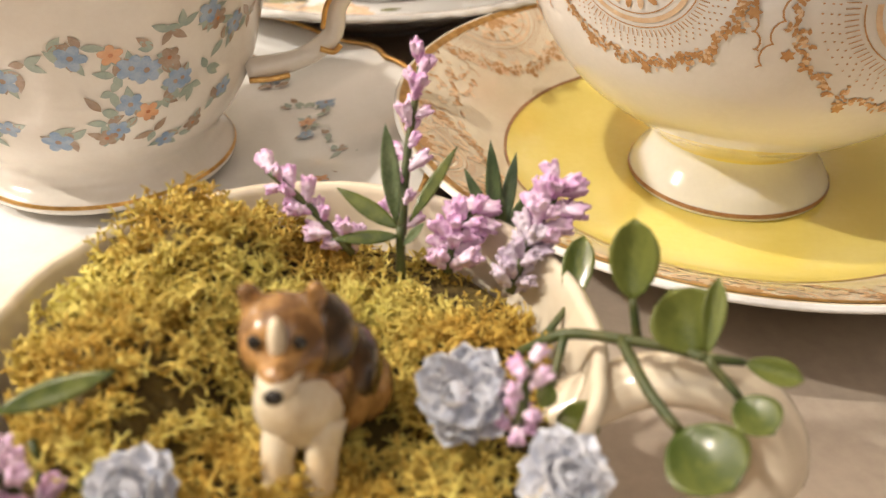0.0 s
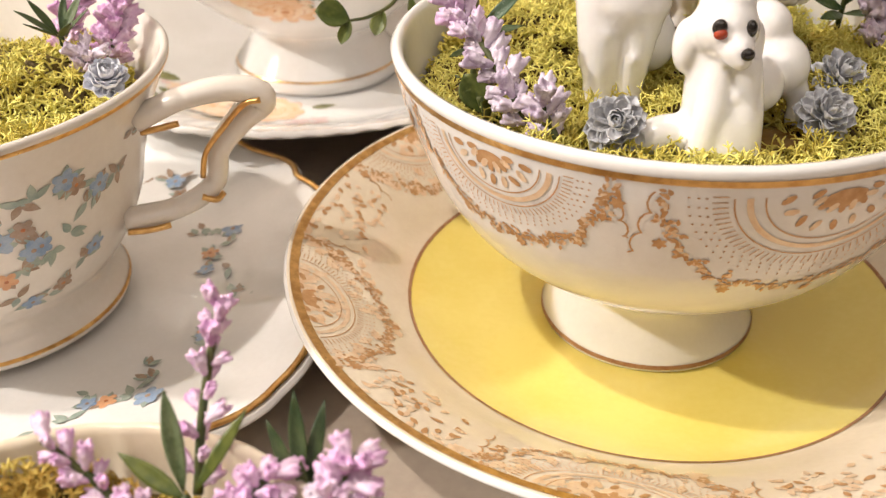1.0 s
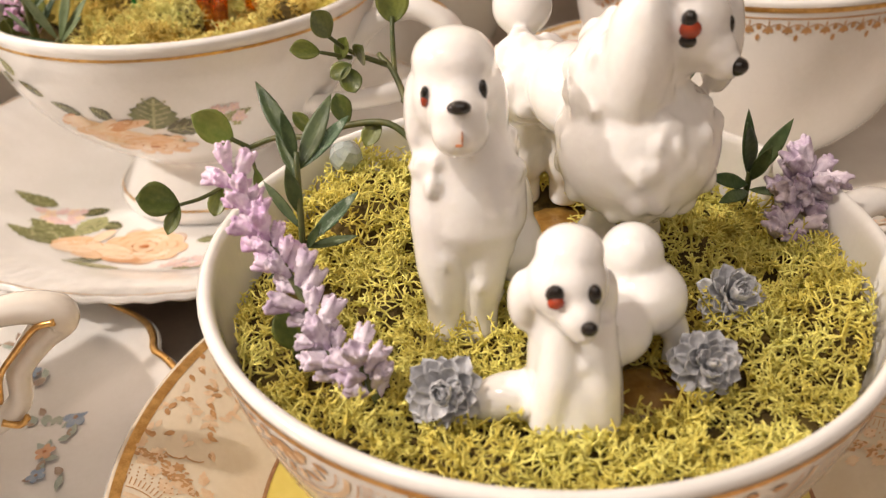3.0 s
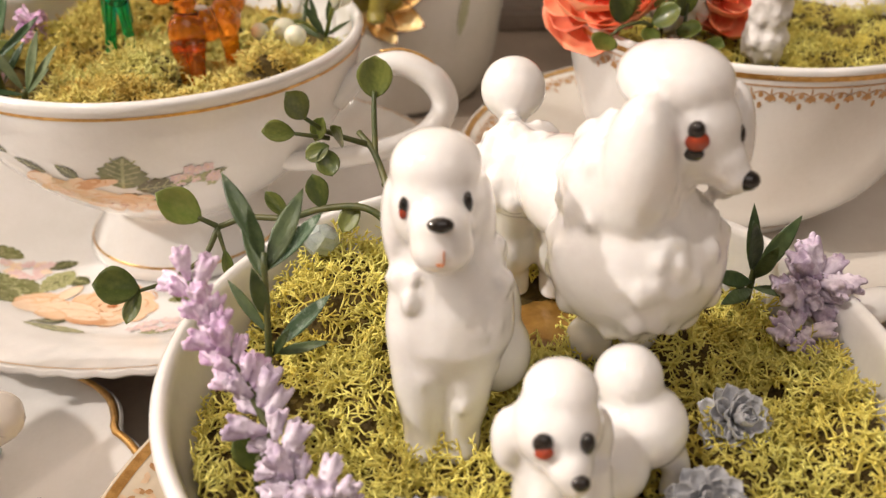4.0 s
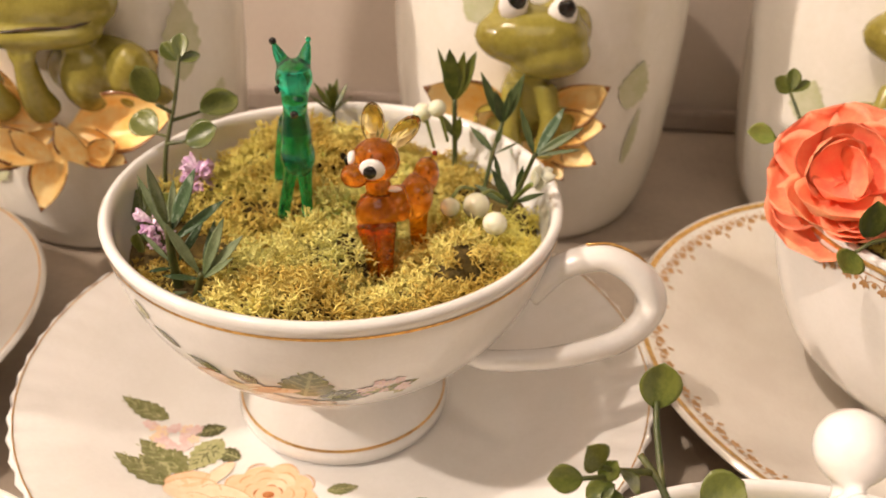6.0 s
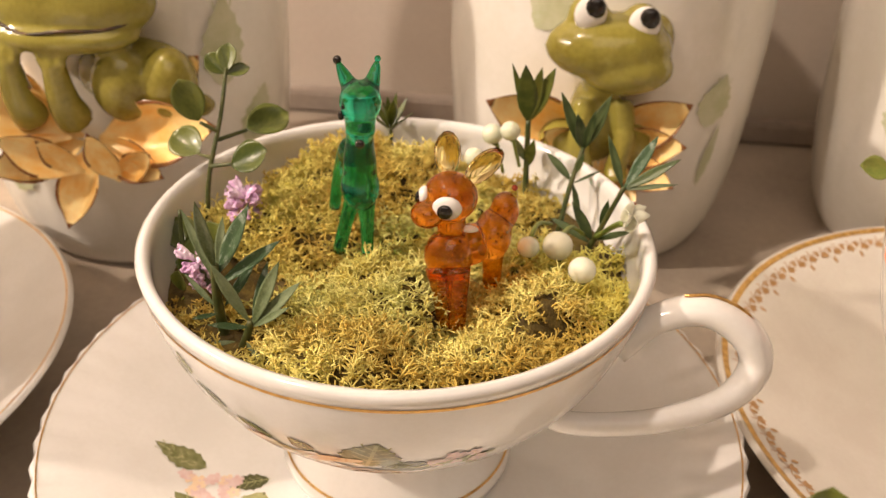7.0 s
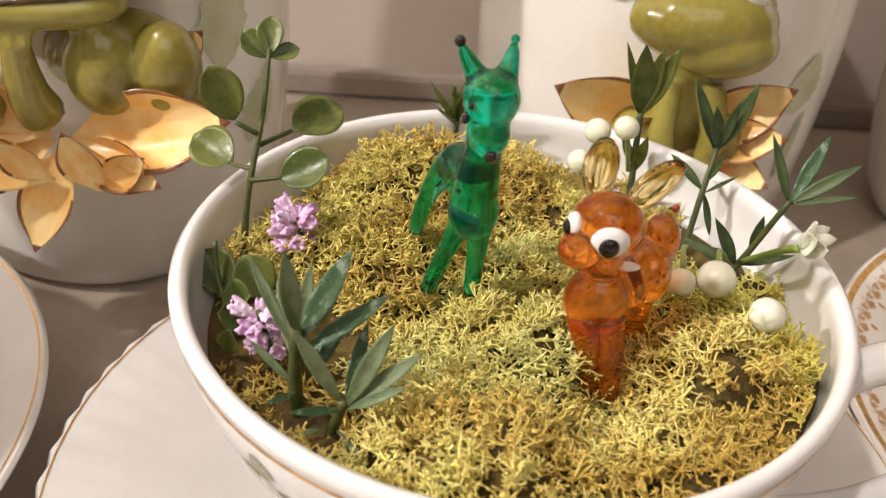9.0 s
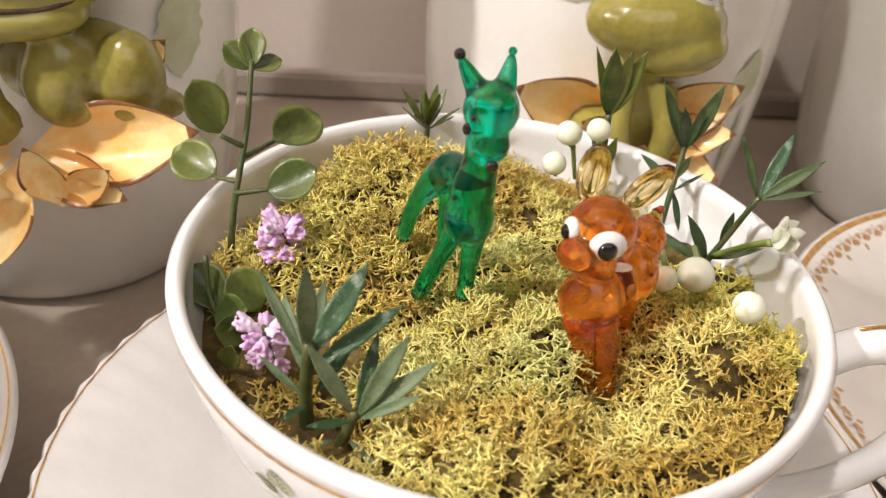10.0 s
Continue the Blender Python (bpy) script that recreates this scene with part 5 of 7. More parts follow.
# seated poodle
figurine("poodle_figurine", (0.0520, 0.1700, 0.0530), [
    ((0.0507, 0.1712, 0.0868), (0.0056, 0.0058, 0.0060)), ((0.0507, 0.1725, 0.0910), (0.0054, 0.0054, 0.0042)), ((0.0510, 0.1664, 0.0866), (0.0036, 0.0036, 0.0034)), ((0.0512, 0.1655, 0.0846), (0.0037, 0.0034, 0.0034)),
    ((0.0462, 0.1728, 0.0835), (0.0022, 0.0036, 0.0068)), ((0.0555, 0.1728, 0.0835), (0.0022, 0.0036, 0.0068)),     ((0.0585, 0.1785, 0.0600), (0.0048, 0.0062, 0.0056)), ((0.0560, 0.1810, 0.0650), (0.0060, 0.0060, 0.0080)), ((0.0485, 0.1672, 0.0535), (0.0026, 0.0032, 0.0024)), ((0.0532, 0.1670, 0.0535), (0.0026, 0.0032, 0.0024))],
    [([(0.0508, 0.1722, 0.0860), (0.0516, 0.1725, 0.0800), (0.0522, 0.1724, 0.0740), (0.0522, 0.1718, 0.0690), (0.0518, 0.1715, 0.0640), (0.0515, 0.1720, 0.0590)], [0.0046, 0.0062, 0.0078, 0.0080, 0.0060, 0.0036]), ([(0.0492, 0.1712, 0.0790), (0.0487, 0.1697, 0.0710), (0.0486, 0.1684, 0.0630), (0.0487, 0.1677, 0.0570), (0.0486, 0.1676, 0.0530)], [0.0040, 0.0046, 0.0038, 0.0028, 0.0027]), ([(0.0536, 0.1712, 0.0790), (0.0540, 0.1697, 0.0710), (0.0537, 0.1684, 0.0630), (0.0533, 0.1677, 0.0570), (0.0533, 0.1676, 0.0530)], [0.0040, 0.0046, 0.0038, 0.0028, 0.0027])],
    [((0.0471, 0.1673, 0.0886), (0.0006, 0.0008, 0.0012), BLACK), ((0.0470, 0.1670, 0.0880), (0.0005, 0.0007, 0.0008), EYE_RED), ((0.0541, 0.1673, 0.0890), (0.0006, 0.0008, 0.0014), BLACK), ((0.0511, 0.1628, 0.0888), (0.0015, 0.0009, 0.0009), BLACK), ((0.0514, 0.1622, 0.0852), (0.00012, 0.0005, 0.0009), P_RUST), ((0.0510, 0.1622, 0.0842), (0.0005, 0.0004, 0.00012), P_RUST)],
    GLAZE_WHITE, "glossy white seated poodle figurine with black nose", 0.00045, 14, curls=(6, [((0.0520, 0.1722, 0.0735), (0.0082, 0.0080, 0.0120)), ((0.0516, 0.1705, 0.0640), (0.0068, 0.0066, 0.0090))], 50, 0.0010))
# standing poodle
MANE = [((0.0755, 0.1765, 0.0765), (0.0112, 0.0100, 0.0108)), ((0.0730, 0.1765, 0.0860), (0.0075, 0.0075, 0.0085)), ((0.0625, 0.1965, 0.0780), (0.0068, 0.0068, 0.0068))]
figurine("poodle_figurine", (0.0700, 0.1860, 0.0550), MANE + [
    ((0.0798, 0.1750, 0.0935), (0.0058, 0.0056, 0.0062)), ((0.0782, 0.1772, 0.0988), (0.0064, 0.0062, 0.0046)), ((0.0765, 0.1785, 0.0990), (0.0052, 0.0056, 0.0040)), ((0.0735, 0.1715, 0.0905), (0.0044, 0.0046, 0.0092)), ((0.0860, 0.1800, 0.0900), (0.0028, 0.0046, 0.0078)),
    ((0.0826, 0.1728, 0.0912), (0.0034, 0.0034, 0.0030)), ((0.0842, 0.1716, 0.0896), (0.0024, 0.0024, 0.0022)), ((0.0680, 0.1880, 0.0800), (0.0066, 0.0090, 0.0066)), ((0.0620, 0.2055, 0.0868), (0.0048, 0.0048, 0.0048)),
    ((0.0720, 0.1835, 0.0580), (0.0034, 0.0034, 0.0034)), ((0.0790, 0.1850, 0.0580), (0.0032, 0.0032, 0.0034)), ((0.0620, 0.2000, 0.0640), (0.0040, 0.0042, 0.0060)), ((0.0690, 0.1990, 0.0640), (0.0038, 0.0042, 0.0060))],
    [([(0.0620, 0.2010, 0.0800), (0.0618, 0.2040, 0.0830), (0.0620, 0.2055, 0.0860)], [0.0022, 0.0018, 0.0020]), ([(0.0735, 0.1815, 0.0700), (0.0725, 0.1830, 0.0640), (0.0720, 0.1835, 0.0560)], [0.0030, 0.0022, 0.0024]), ([(0.0790, 0.1820, 0.0700), (0.0792, 0.1840, 0.0640), (0.0790, 0.1850, 0.0560)], [0.0030, 0.0022, 0.0024]),
     ([(0.0625, 0.1980, 0.0740), (0.0620, 0.2000, 0.0640), (0.0625, 0.2000, 0.0550)], [0.0040, 0.0030, 0.0026]), ([(0.0680, 0.1960, 0.0740), (0.0690, 0.1990, 0.0640), (0.0690, 0.1990, 0.0550)], [0.0040, 0.0030, 0.0026])],
    [((0.0789, 0.1700, 0.0960), (0.0010, 0.0009, 0.0012), BLACK), ((0.0791, 0.1698, 0.0948), (0.0014, 0.0008, 0.0012), EYE_RED), ((0.0790, 0.1700, 0.0934), (0.0013, 0.0008, 0.0010), BLACK), ((0.0846, 0.1726, 0.0942), (0.0006, 0.0008, 0.0013), BLACK), ((0.0855, 0.1704, 0.0897), (0.0015, 0.0013, 0.0012), BLACK)],
    GLAZE_WHITE, "glossy white standing poodle figurine with pompon tail", 0.00045, 11, curls=(4, MANE, 80, 0.0013))
# collie
figurine("collie_figurine", (-0.0110, 0.0600, 0.0380), [
    ((-0.0132, 0.0602, 0.0515), (0.0040, 0.0040, 0.0040)), ((-0.0131, 0.0568, 0.0516), (0.0019, 0.0036, 0.0019)), ((-0.0118, 0.0612, 0.0450), (0.0042, 0.0042, 0.0058)), ((-0.0095, 0.0640, 0.0430), (0.0036, 0.0048, 0.0046)), ((-0.0078, 0.0664, 0.0410), (0.0034, 0.0040, 0.0036))],
    [([(-0.0156, 0.0612, 0.0540), (-0.0160, 0.0610, 0.0556), (-0.0158, 0.0602, 0.0566)], [0.0012, 0.0010, 0.0005]), ([(-0.0108, 0.0615, 0.0540), (-0.0104, 0.0612, 0.0556), (-0.0106, 0.0604, 0.0566)], [0.0012, 0.0010, 0.0005])],
    [((-0.0124, 0.0592, 0.0450), (0.0041, 0.0032, 0.0046), COLLIE_CREAM), ((-0.0131, 0.0562, 0.0513), (0.0019, 0.0034, 0.0017), COLLIE_CREAM), ((-0.0150, 0.0569, 0.0537), (0.0006, 0.0005, 0.0007), BLACK), ((-0.0114, 0.0569, 0.0537), (0.0006, 0.0005, 0.0007), BLACK), ((-0.0131, 0.0528, 0.0516), (0.0008, 0.0006, 0.0007), BLACK), ((-0.0132, 0.0570, 0.0538), (0.0008, 0.0014, 0.0022), COLLIE_CREAM),
     ((-0.0090, 0.0648, 0.0446), (0.0037, 0.0048, 0.0040), SABLE), ((-0.0106, 0.0618, 0.0505), (0.0034, 0.0036, 0.0042), SABLE), ((-0.0152, 0.0622, 0.0490), (0.0026, 0.0030, 0.0040), SABLE),
     ([(-0.0136, 0.0588, 0.0440), (-0.0143, 0.0570, 0.0410), (-0.0143, 0.0563, 0.0375)], [0.0020, 0.0015, 0.0016], COLLIE_CREAM), ([(-0.0102, 0.0586, 0.0440), (-0.0105, 0.0570, 0.0410), (-0.0108, 0.0562, 0.0375)], [0.0020, 0.0015, 0.0016], COLLIE_CREAM)],
    COLLIE_BROWN, "brown and cream sitting collie figurine in moss", 0.0004, 5)
# green glass deer
figurine("green_glass_deer", (-0.0250, 0.2960, 0.0600), [
    ((-0.0236, 0.2929, 0.0953), (0.0038, 0.0038, 0.0038)), ((-0.0234, 0.2915, 0.0908), (0.0027, 0.0026, 0.0026)), ((-0.0243, 0.2950, 0.0772), (0.0037, 0.0036, 0.0050)), ((-0.0242, 0.2946, 0.0825), (0.0029, 0.0029, 0.0048)), ((-0.0238, 0.2932, 0.0872), (0.0021, 0.0021, 0.0036))],
    [([(-0.0243, 0.2950, 0.0760), (-0.0242, 0.2946, 0.0830), (-0.0239, 0.2934, 0.0880), (-0.0236, 0.2928, 0.0935)], [0.0034, 0.0031, 0.0025, 0.0030]), ([(-0.0255, 0.2938, 0.0975), (-0.0268, 0.2947, 0.0994), (-0.0280, 0.2956, 0.1013)], [0.0017, 0.0012, 0.0006]), ([(-0.0220, 0.2942, 0.0975), (-0.0215, 0.2953, 0.0996), (-0.0211, 0.2964, 0.1017)], [0.0017, 0.0012, 0.0006])],
    [((-0.0232, 0.2893, 0.0888), (0.0009, 0.0007, 0.0009), BLACK), ((-0.0268, 0.2912, 0.0932), (0.0006, 0.0006, 0.0009), BLACK), ((-0.0281, 0.2957, 0.1016), (0.0008, 0.0008, 0.0008), BLACK), ((-0.0262, 0.2903, 0.0952), (0.0004, 0.0004, 0.0005), BLACK), ((-0.0211, 0.2965, 0.1020), (0.0006, 0.0006, 0.0006), GREEN_GLASS),
     ([(-0.0232, 0.2950, 0.0745), (-0.0232, 0.2958, 0.0690), (-0.0233, 0.2966, 0.0615)], [0.0019, 0.0014, 0.0012], GREEN_GLASS), ([(-0.0254, 0.2955, 0.0760), (-0.0275, 0.2978, 0.0680), (-0.0298, 0.3003, 0.0590)], [0.0018, 0.0014, 0.0014], GREEN_GLASS),
     ([(-0.0250, 0.2965, 0.0835), (-0.0266, 0.3000, 0.0822), (-0.0282, 0.3035, 0.0785), (-0.0308, 0.3070, 0.0715), (-0.0322, 0.3088, 0.0640)], [0.0020, 0.0026, 0.0024, 0.0014, 0.0012], GREEN_GLASS), ([(-0.0272, 0.3020, 0.0800), (-0.0262, 0.3050, 0.0740), (-0.0258, 0.3060, 0.0650)], [0.0018, 0.0014, 0.0012], GREEN_GLASS)],
    GREEN_GLASS, "translucent green blown-glass deer with black eyes", 0.00035, 10)
# amber glass fawn
figurine("amber_glass_fawn", (-0.0050, 0.2880, 0.0570), [
    ((-0.0068, 0.2884, 0.0802), (0.0050, 0.0047, 0.0046)), ((-0.0106, 0.2850, 0.0782), (0.0030, 0.0030, 0.0025)), ((-0.0066, 0.2874, 0.0684), (0.0046, 0.0044, 0.0052)), ((0.0012, 0.2932, 0.0700), (0.0036, 0.0052, 0.0050)), ((0.0030, 0.2955, 0.0738), (0.0028, 0.0034, 0.0040)), ((-0.0064, 0.2880, 0.0748), (0.0027, 0.0028, 0.0034)), ((-0.0026, 0.2905, 0.0692), (0.0036, 0.0040, 0.0040))],
    [([(0.0012, 0.2935, 0.0680), (0.0015, 0.2940, 0.0630), (0.0016, 0.2940, 0.0575)], [0.0028, 0.0020, 0.0018])],
    [((-0.0070, 0.2841, 0.0802), (0.0027, 0.0013, 0.0023), WHITE_GLASS), ((-0.0073, 0.2829, 0.0801), (0.0014, 0.0008, 0.0014), BLACK), ((-0.0114, 0.2872, 0.0808), (0.0012, 0.0018, 0.0017), WHITE_GLASS), ((-0.0123, 0.2868, 0.0806), (0.0007, 0.0011, 0.0011), BLACK), ((-0.0006, 0.2884, 0.0696), (0.0009, 0.0008, 0.0010), WHITE_GLASS), ((0.0030, 0.2916, 0.0722), (0.0007, 0.0007, 0.0008), WHITE_GLASS), ((-0.0032, 0.2876, 0.0742), (0.0019, 0.0009, 0.0006), WHITE_GLASS),
     ([(-0.0080, 0.2856, 0.0668), (-0.0070, 0.2832, 0.0625), (-0.0062, 0.2812, 0.0570)], [0.0028, 0.0020, 0.0016], AMBER_GLASS), ([(-0.0050, 0.2856, 0.0668), (-0.0044, 0.2826, 0.0625), (-0.0040, 0.2800, 0.0570)], [0.0028, 0.0020, 0.0016], AMBER_GLASS),
     ((-0.0080, 0.2932, 0.0862), (0.0025, 0.0011, 0.0046), CLEAR_AMBER), ((-0.0012, 0.2896, 0.0862), (0.0046, 0.0012, 0.0023), CLEAR_AMBER), ((0.0044, 0.2976, 0.0762), (0.0010, 0.0014, 0.0018), CLEAR_AMBER), ((0.0046, 0.2970, 0.0782), (0.0006, 0.0006, 0.0006), EYE_RED)],
    AMBER_GLASS, "translucent amber blown-glass fawn with white-rimmed eyes", 0.00035, 8)
# bisque figures in the tall cup
for base, lab, top in (((0.1140, 0.3170, 0.0570), "white bisque curly poodle figurine beside coral flowers", 0.048), ((0.1290, 0.2920, 0.0570), "small white bisque curly lamb figurine in moss", 0.026)):
    b = np.array(base)
    k = top / 0.048
    wool = [(tuple(b + np.array((0.0, 0.0, 0.012)) * k), (0.009 * k, 0.008 * k, 0.012 * k)), (tuple(b + np.array((0.0, -0.001, 0.026)) * k), (0.008 * k, 0.0075 * k, 0.009 * k)), (tuple(b + np.array((0.001, -0.003, 0.039)) * k), (0.0072 * k, 0.0072 * k, 0.0072 * k))]
    figurine("bisque_figurine", base, wool + [(tuple(b + np.array((-0.005, -0.006, 0.037)) * k), (0.0035 * k, 0.0035 * k, 0.003 * k))], [], [], BISQUE, lab, 0.0006, 2, curls=(8, wool, 50, 0.0022 * k))

# ---- plants ----
ROUND = leaf_mesh("leaf", LEAF, 0.0075, 0.0068, 0.55, 0.62, 0.12, 0.10, 0.05, 0.12, 8, 4)
ROUND2 = leaf_mesh("leaf", LEAF, 0.0075, 0.0060, 0.60, 0.7, 0.20, -0.06, 0.05, 0.10, 8, 4)
OLIVE = leaf_mesh("leaf", LEAF_LIGHT, 0.0080, 0.0058, 0.55, 0.75, 0.25, 0.10, 0.08, 0.15, 8, 4)
BLADE = leaf_mesh("leaf", LEAF_DARK, 0.0110, 0.0028, 0.45, 0.9, 0.35, 0.06, 0.10, 0.0, 8, 3)
BLADE2 = leaf_mesh("leaf", LEAF_DARK, 0.0110, 0.0024, 0.5, 0.8, 0.30, -0.10, 0.10, 0.0, 8, 3)
FROSTED = leaf_mesh("leaf", LEAF_FROST, 0.0120, 0.0032, 0.5, 0.85, 0.35, 0.08, 0.12, 0.0, 8, 3)
FRESH = leaf_mesh("leaf", LEAF_SAGE, 0.0120, 0.0030, 0.5, 0.85, 0.35, 0.08, 0.12, 0.0, 8, 3)
NEEDLE = leaf_mesh("leaf", LEAF, 0.0110, 0.0020, 0.45, 0.9, 0.3, 0.05, 0.15, 0.0, 7, 2)
SEE = Vector((0.0, -0.65, 0.75))


def stalk(parent, pts, r0, r1, m=None, name="stem"):
    p = spline(pts, 5)
    return part(name, tube(name, [Vector(q) - parent.location for q in p], np.linspace(r0, r1, len(p)), m or STEM, 7), parent)


def sprig(name, base, stems, leaves, label, category="leaf sprig", group="artificial greenery"):
    """stems: (points, r0, r1); leaves: (mesh, foot, tip, way its face looks, width factor). All in world places."""
    t = thing(name, base, label, category, group)
    for pts, r0, r1 in stems:
        stalk(t, pts, r0, r1)
    for me, foot, tip, up, wide in leaves:
        foot, tip = Vector(foot), Vector(tip)
        wide = wide * (0.68 if me in (FRESH, FROSTED) else 0.78 if me in (BLADE, BLADE2) else 1.0)
        size = (tip - foot).length / max(v.co.y for v in me.vertices)
        m = frame_of(tip - foot, up or SEE).to_4x4() @ Matrix.Diagonal((size * wide, size, size * min(1.0, wide), 1))
        part("leaf", me, t, "", Matrix.Translation(foot - t.location) @ m)
    return t


def whorl(node, axis, count, length, spread, me, rnd, wide=1.0):
    """Leaves that fan out from a node round an axis."""
    node, axis = Vector(node), Vector(axis).normalized()
    side = axis.orthogonal().normalized()
    other = axis.cross(side)
    out = []
    for k in range(count):
        a = 2 * math.pi * (k + rnd.uniform(-0.25, 0.25)) / count
        d = (axis * math.cos(spread) + (side * math.cos(a) + other * math.sin(a)) * math.sin(spread)).normalized()
        l = length * rnd.uniform(0.8, 1.15)
        out.append((me, node + d * 0.0006, node + d * l, axis, wide * rnd.uniform(0.85, 1.15)))
    return out


def bud_mesh(name, m, seed):
    """A slim calyx along +y that opens into narrow sugared petals."""
    rnd = random.Random(seed)
    geos = [tube_geo([(0, 0, 0), (0, 0.2, 0), (0, 0.5, 0), (0, 0.75, 0)], [0.07, 0.13, 0.17, 0.12], 8)]
    for k in range(5):
        a = 2 * math.pi * (k + rnd.uniform(-0.25, 0.25)) / 5
        out, top = rnd.uniform(0.10, 0.30), rnd.uniform(0.80, 1.05)
        c, s = math.cos(a), math.sin(a)
        geos.append(tube_geo([(0.05 * c, 0.25, 0.05 * s), (0.13 * c, 0.55, 0.13 * s), (0.7 * out * c, 0.80 * top, 0.7 * out * s), (out * c, top, out * s)], [0.06, 0.11, 0.115, 0.06], 6))
    for _ in range(26):
        a, y = rnd.uniform(0, 6.3), rnd.uniform(0.3, 0.95)
        geos.append(ball_geo((0.20 * math.cos(a), y, 0.20 * math.sin(a)), (0.05, 0.05, 0.05), None, 6, 4))
    return fused(name, geos, 0.04, 1, m)


BUDS = {m: [bud_mesh("bud", m, s) for s in range(3)] for m in (LAVENDER, MAUVE, LILAC_GREY)}


def lavender(base, path, m, label, count, length, seed, tips=None, spread=0.75):
    """A spike of fuzzy buds along a path."""
    rnd = random.Random(seed)
    t = thing("lavender_sprig", base, label, "lavender", "artificial lavender")
    stalk(t, path, 0.0006, 0.0004)
    p = spline(path, 12)
    for k in range(count):
        u = (k + 0.5) / count
        q = Vector(p[int(u * (len(p) - 1))])
        d = Vector(p[min(len(p) - 1, int(u * (len(p) - 1)) + 1)]) - Vector(p[max(0, int(u * (len(p) - 1)) - 1)])
        d.normalize()
        s = d.orthogonal().normalized()
        a = k * 2.4 + rnd.uniform(-0.4, 0.4)
        o = (s * math.cos(a) + d.cross(s) * math.sin(a))
        way = (d * rnd.uniform(0.5, 1.0) + o * spread * rnd.uniform(0.7, 1.2)).normalized()
        l = length * rnd.uniform(0.75, 1.2)
        mm = m if not tips or u < 0.5 else tips
        part("bud", BUDS[mm][k % 3], t, "", put(q - t.location, way, (0, 0, 1), l))
    return t


PETAL_G = leaf_mesh("petal", GREY_PETAL, 1.0, 0.60, 0.66, 0.55, 0.1, 0.16, 0.13, 0.35, 6, 3)
PETAL_P = leaf_mesh("petal", PALE_PETAL, 1.0, 0.68, 0.62, 0.55, 0.1, 0.18, 0.13, 0.35, 6, 3)


def rosette(place, axis, radius, me, label, seed):
    """Whorls of thick petals, closing towards the middle."""
    rnd = random.Random(seed)
    t = thing("succulent_rosette", place, label, "flower", "grey rosettes")
    axis = Vector(axis).normalized()
    side = axis.orthogonal().normalized()
    other = axis.cross(side)
    for ring, (n, tilt, k, h) in enumerate(((10, 1.45, 0.95, -0.28), (10, 1.15, 0.92, -0.10), (9, 0.88, 0.80, 0.04), (8, 0.60, 0.66, 0.16), (6, 0.34, 0.52, 0.26), (3, 0.12, 0.40, 0.32))):
        for q in range(n):
            a = 2 * math.pi * (q + 0.5 * ring + rnd.uniform(-0.25, 0.25)) / n
            o = side * math.cos(a) + other * math.sin(a)
            tilt += rnd.uniform(-0.12, 0.12)
            d = axis * math.cos(tilt) + o * math.sin(tilt)
            part("petal", me, t, "", put(axis * h * radius + o * radius * 0.06, d, axis * math.sin(tilt) - o * math.cos(tilt) + axis * 0.001, radius * k * rnd.uniform(0.9, 1.08)))
    return t


def bead(place, r, label, stem=None):
    t = thing("berry", place, label, "berry", "cream berries")
    part("fruit", mesh_of("fruit", *ball_geo((0, 0, 0), (r, r, r * 0.95), None, 24, 14), PEARL), t)
    part("tip", mesh_of("tip", *ball_geo((0.2 * r, -0.3 * r, -0.93 * r), (0.16 * r, 0.16 * r, 0.12 * r), None, 10, 6), LEAF_LIGHT), t, "small green tip")
    if stem:
        stalk(t, stem, 0.0005, 0.0004, LEAF_LIGHT)
    return t


rn = random.Random(77)
# -- in the cup with the glass animals --
sprig("leaf_sprig", (-0.0600, 0.3085, 0.0560), [([(-0.0600, 0.3085, 0.0560), (-0.0590, 0.3105, 0.0680), (-0.0572, 0.3160, 0.0790), (-0.0566, 0.3210, 0.0880)], 0.0006, 0.0004),
    ([(-0.0578, 0.3145, 0.0765), (-0.0610, 0.3140, 0.0785)], 0.0005, 0.0004), ([(-0.0585, 0.3120, 0.0715), (-0.0625, 0.3150, 0.0705)], 0.0005, 0.0003), ([(-0.0578, 0.3145, 0.0745), (-0.0535, 0.3210, 0.0740)], 0.0005, 0.0004), ([(-0.0588, 0.3110, 0.0700), (-0.0535, 0.3100, 0.0715)], 0.0005, 0.0003)],
    [(ROUND, (-0.0612, 0.3142, 0.0788), (-0.0650, 0.3155, 0.0872), SEE, 0.8), (ROUND, (-0.0622, 0.3150, 0.0708), (-0.0690, 0.3195, 0.0725), SEE, 1.0), (ROUND, (-0.0535, 0.3212, 0.0740), (-0.0465, 0.3290, 0.0745), SEE, 0.85), (ROUND, (-0.0538, 0.3098, 0.0713), (-0.0460, 0.3108, 0.0748), SEE, 0.9),
     (ROUND2, (-0.0566, 0.3205, 0.0872), (-0.0565, 0.3235, 0.0925), SEE, 0.9), (ROUND2, (-0.0568, 0.3205, 0.0868), (-0.0608, 0.3218, 0.0905), SEE, 1.0), (ROUND2, (-0.0564, 0.3205, 0.0868), (-0.0520, 0.3222, 0.0880), SEE, 0.8)], "green plastic sprig with round leaves in a teacup")
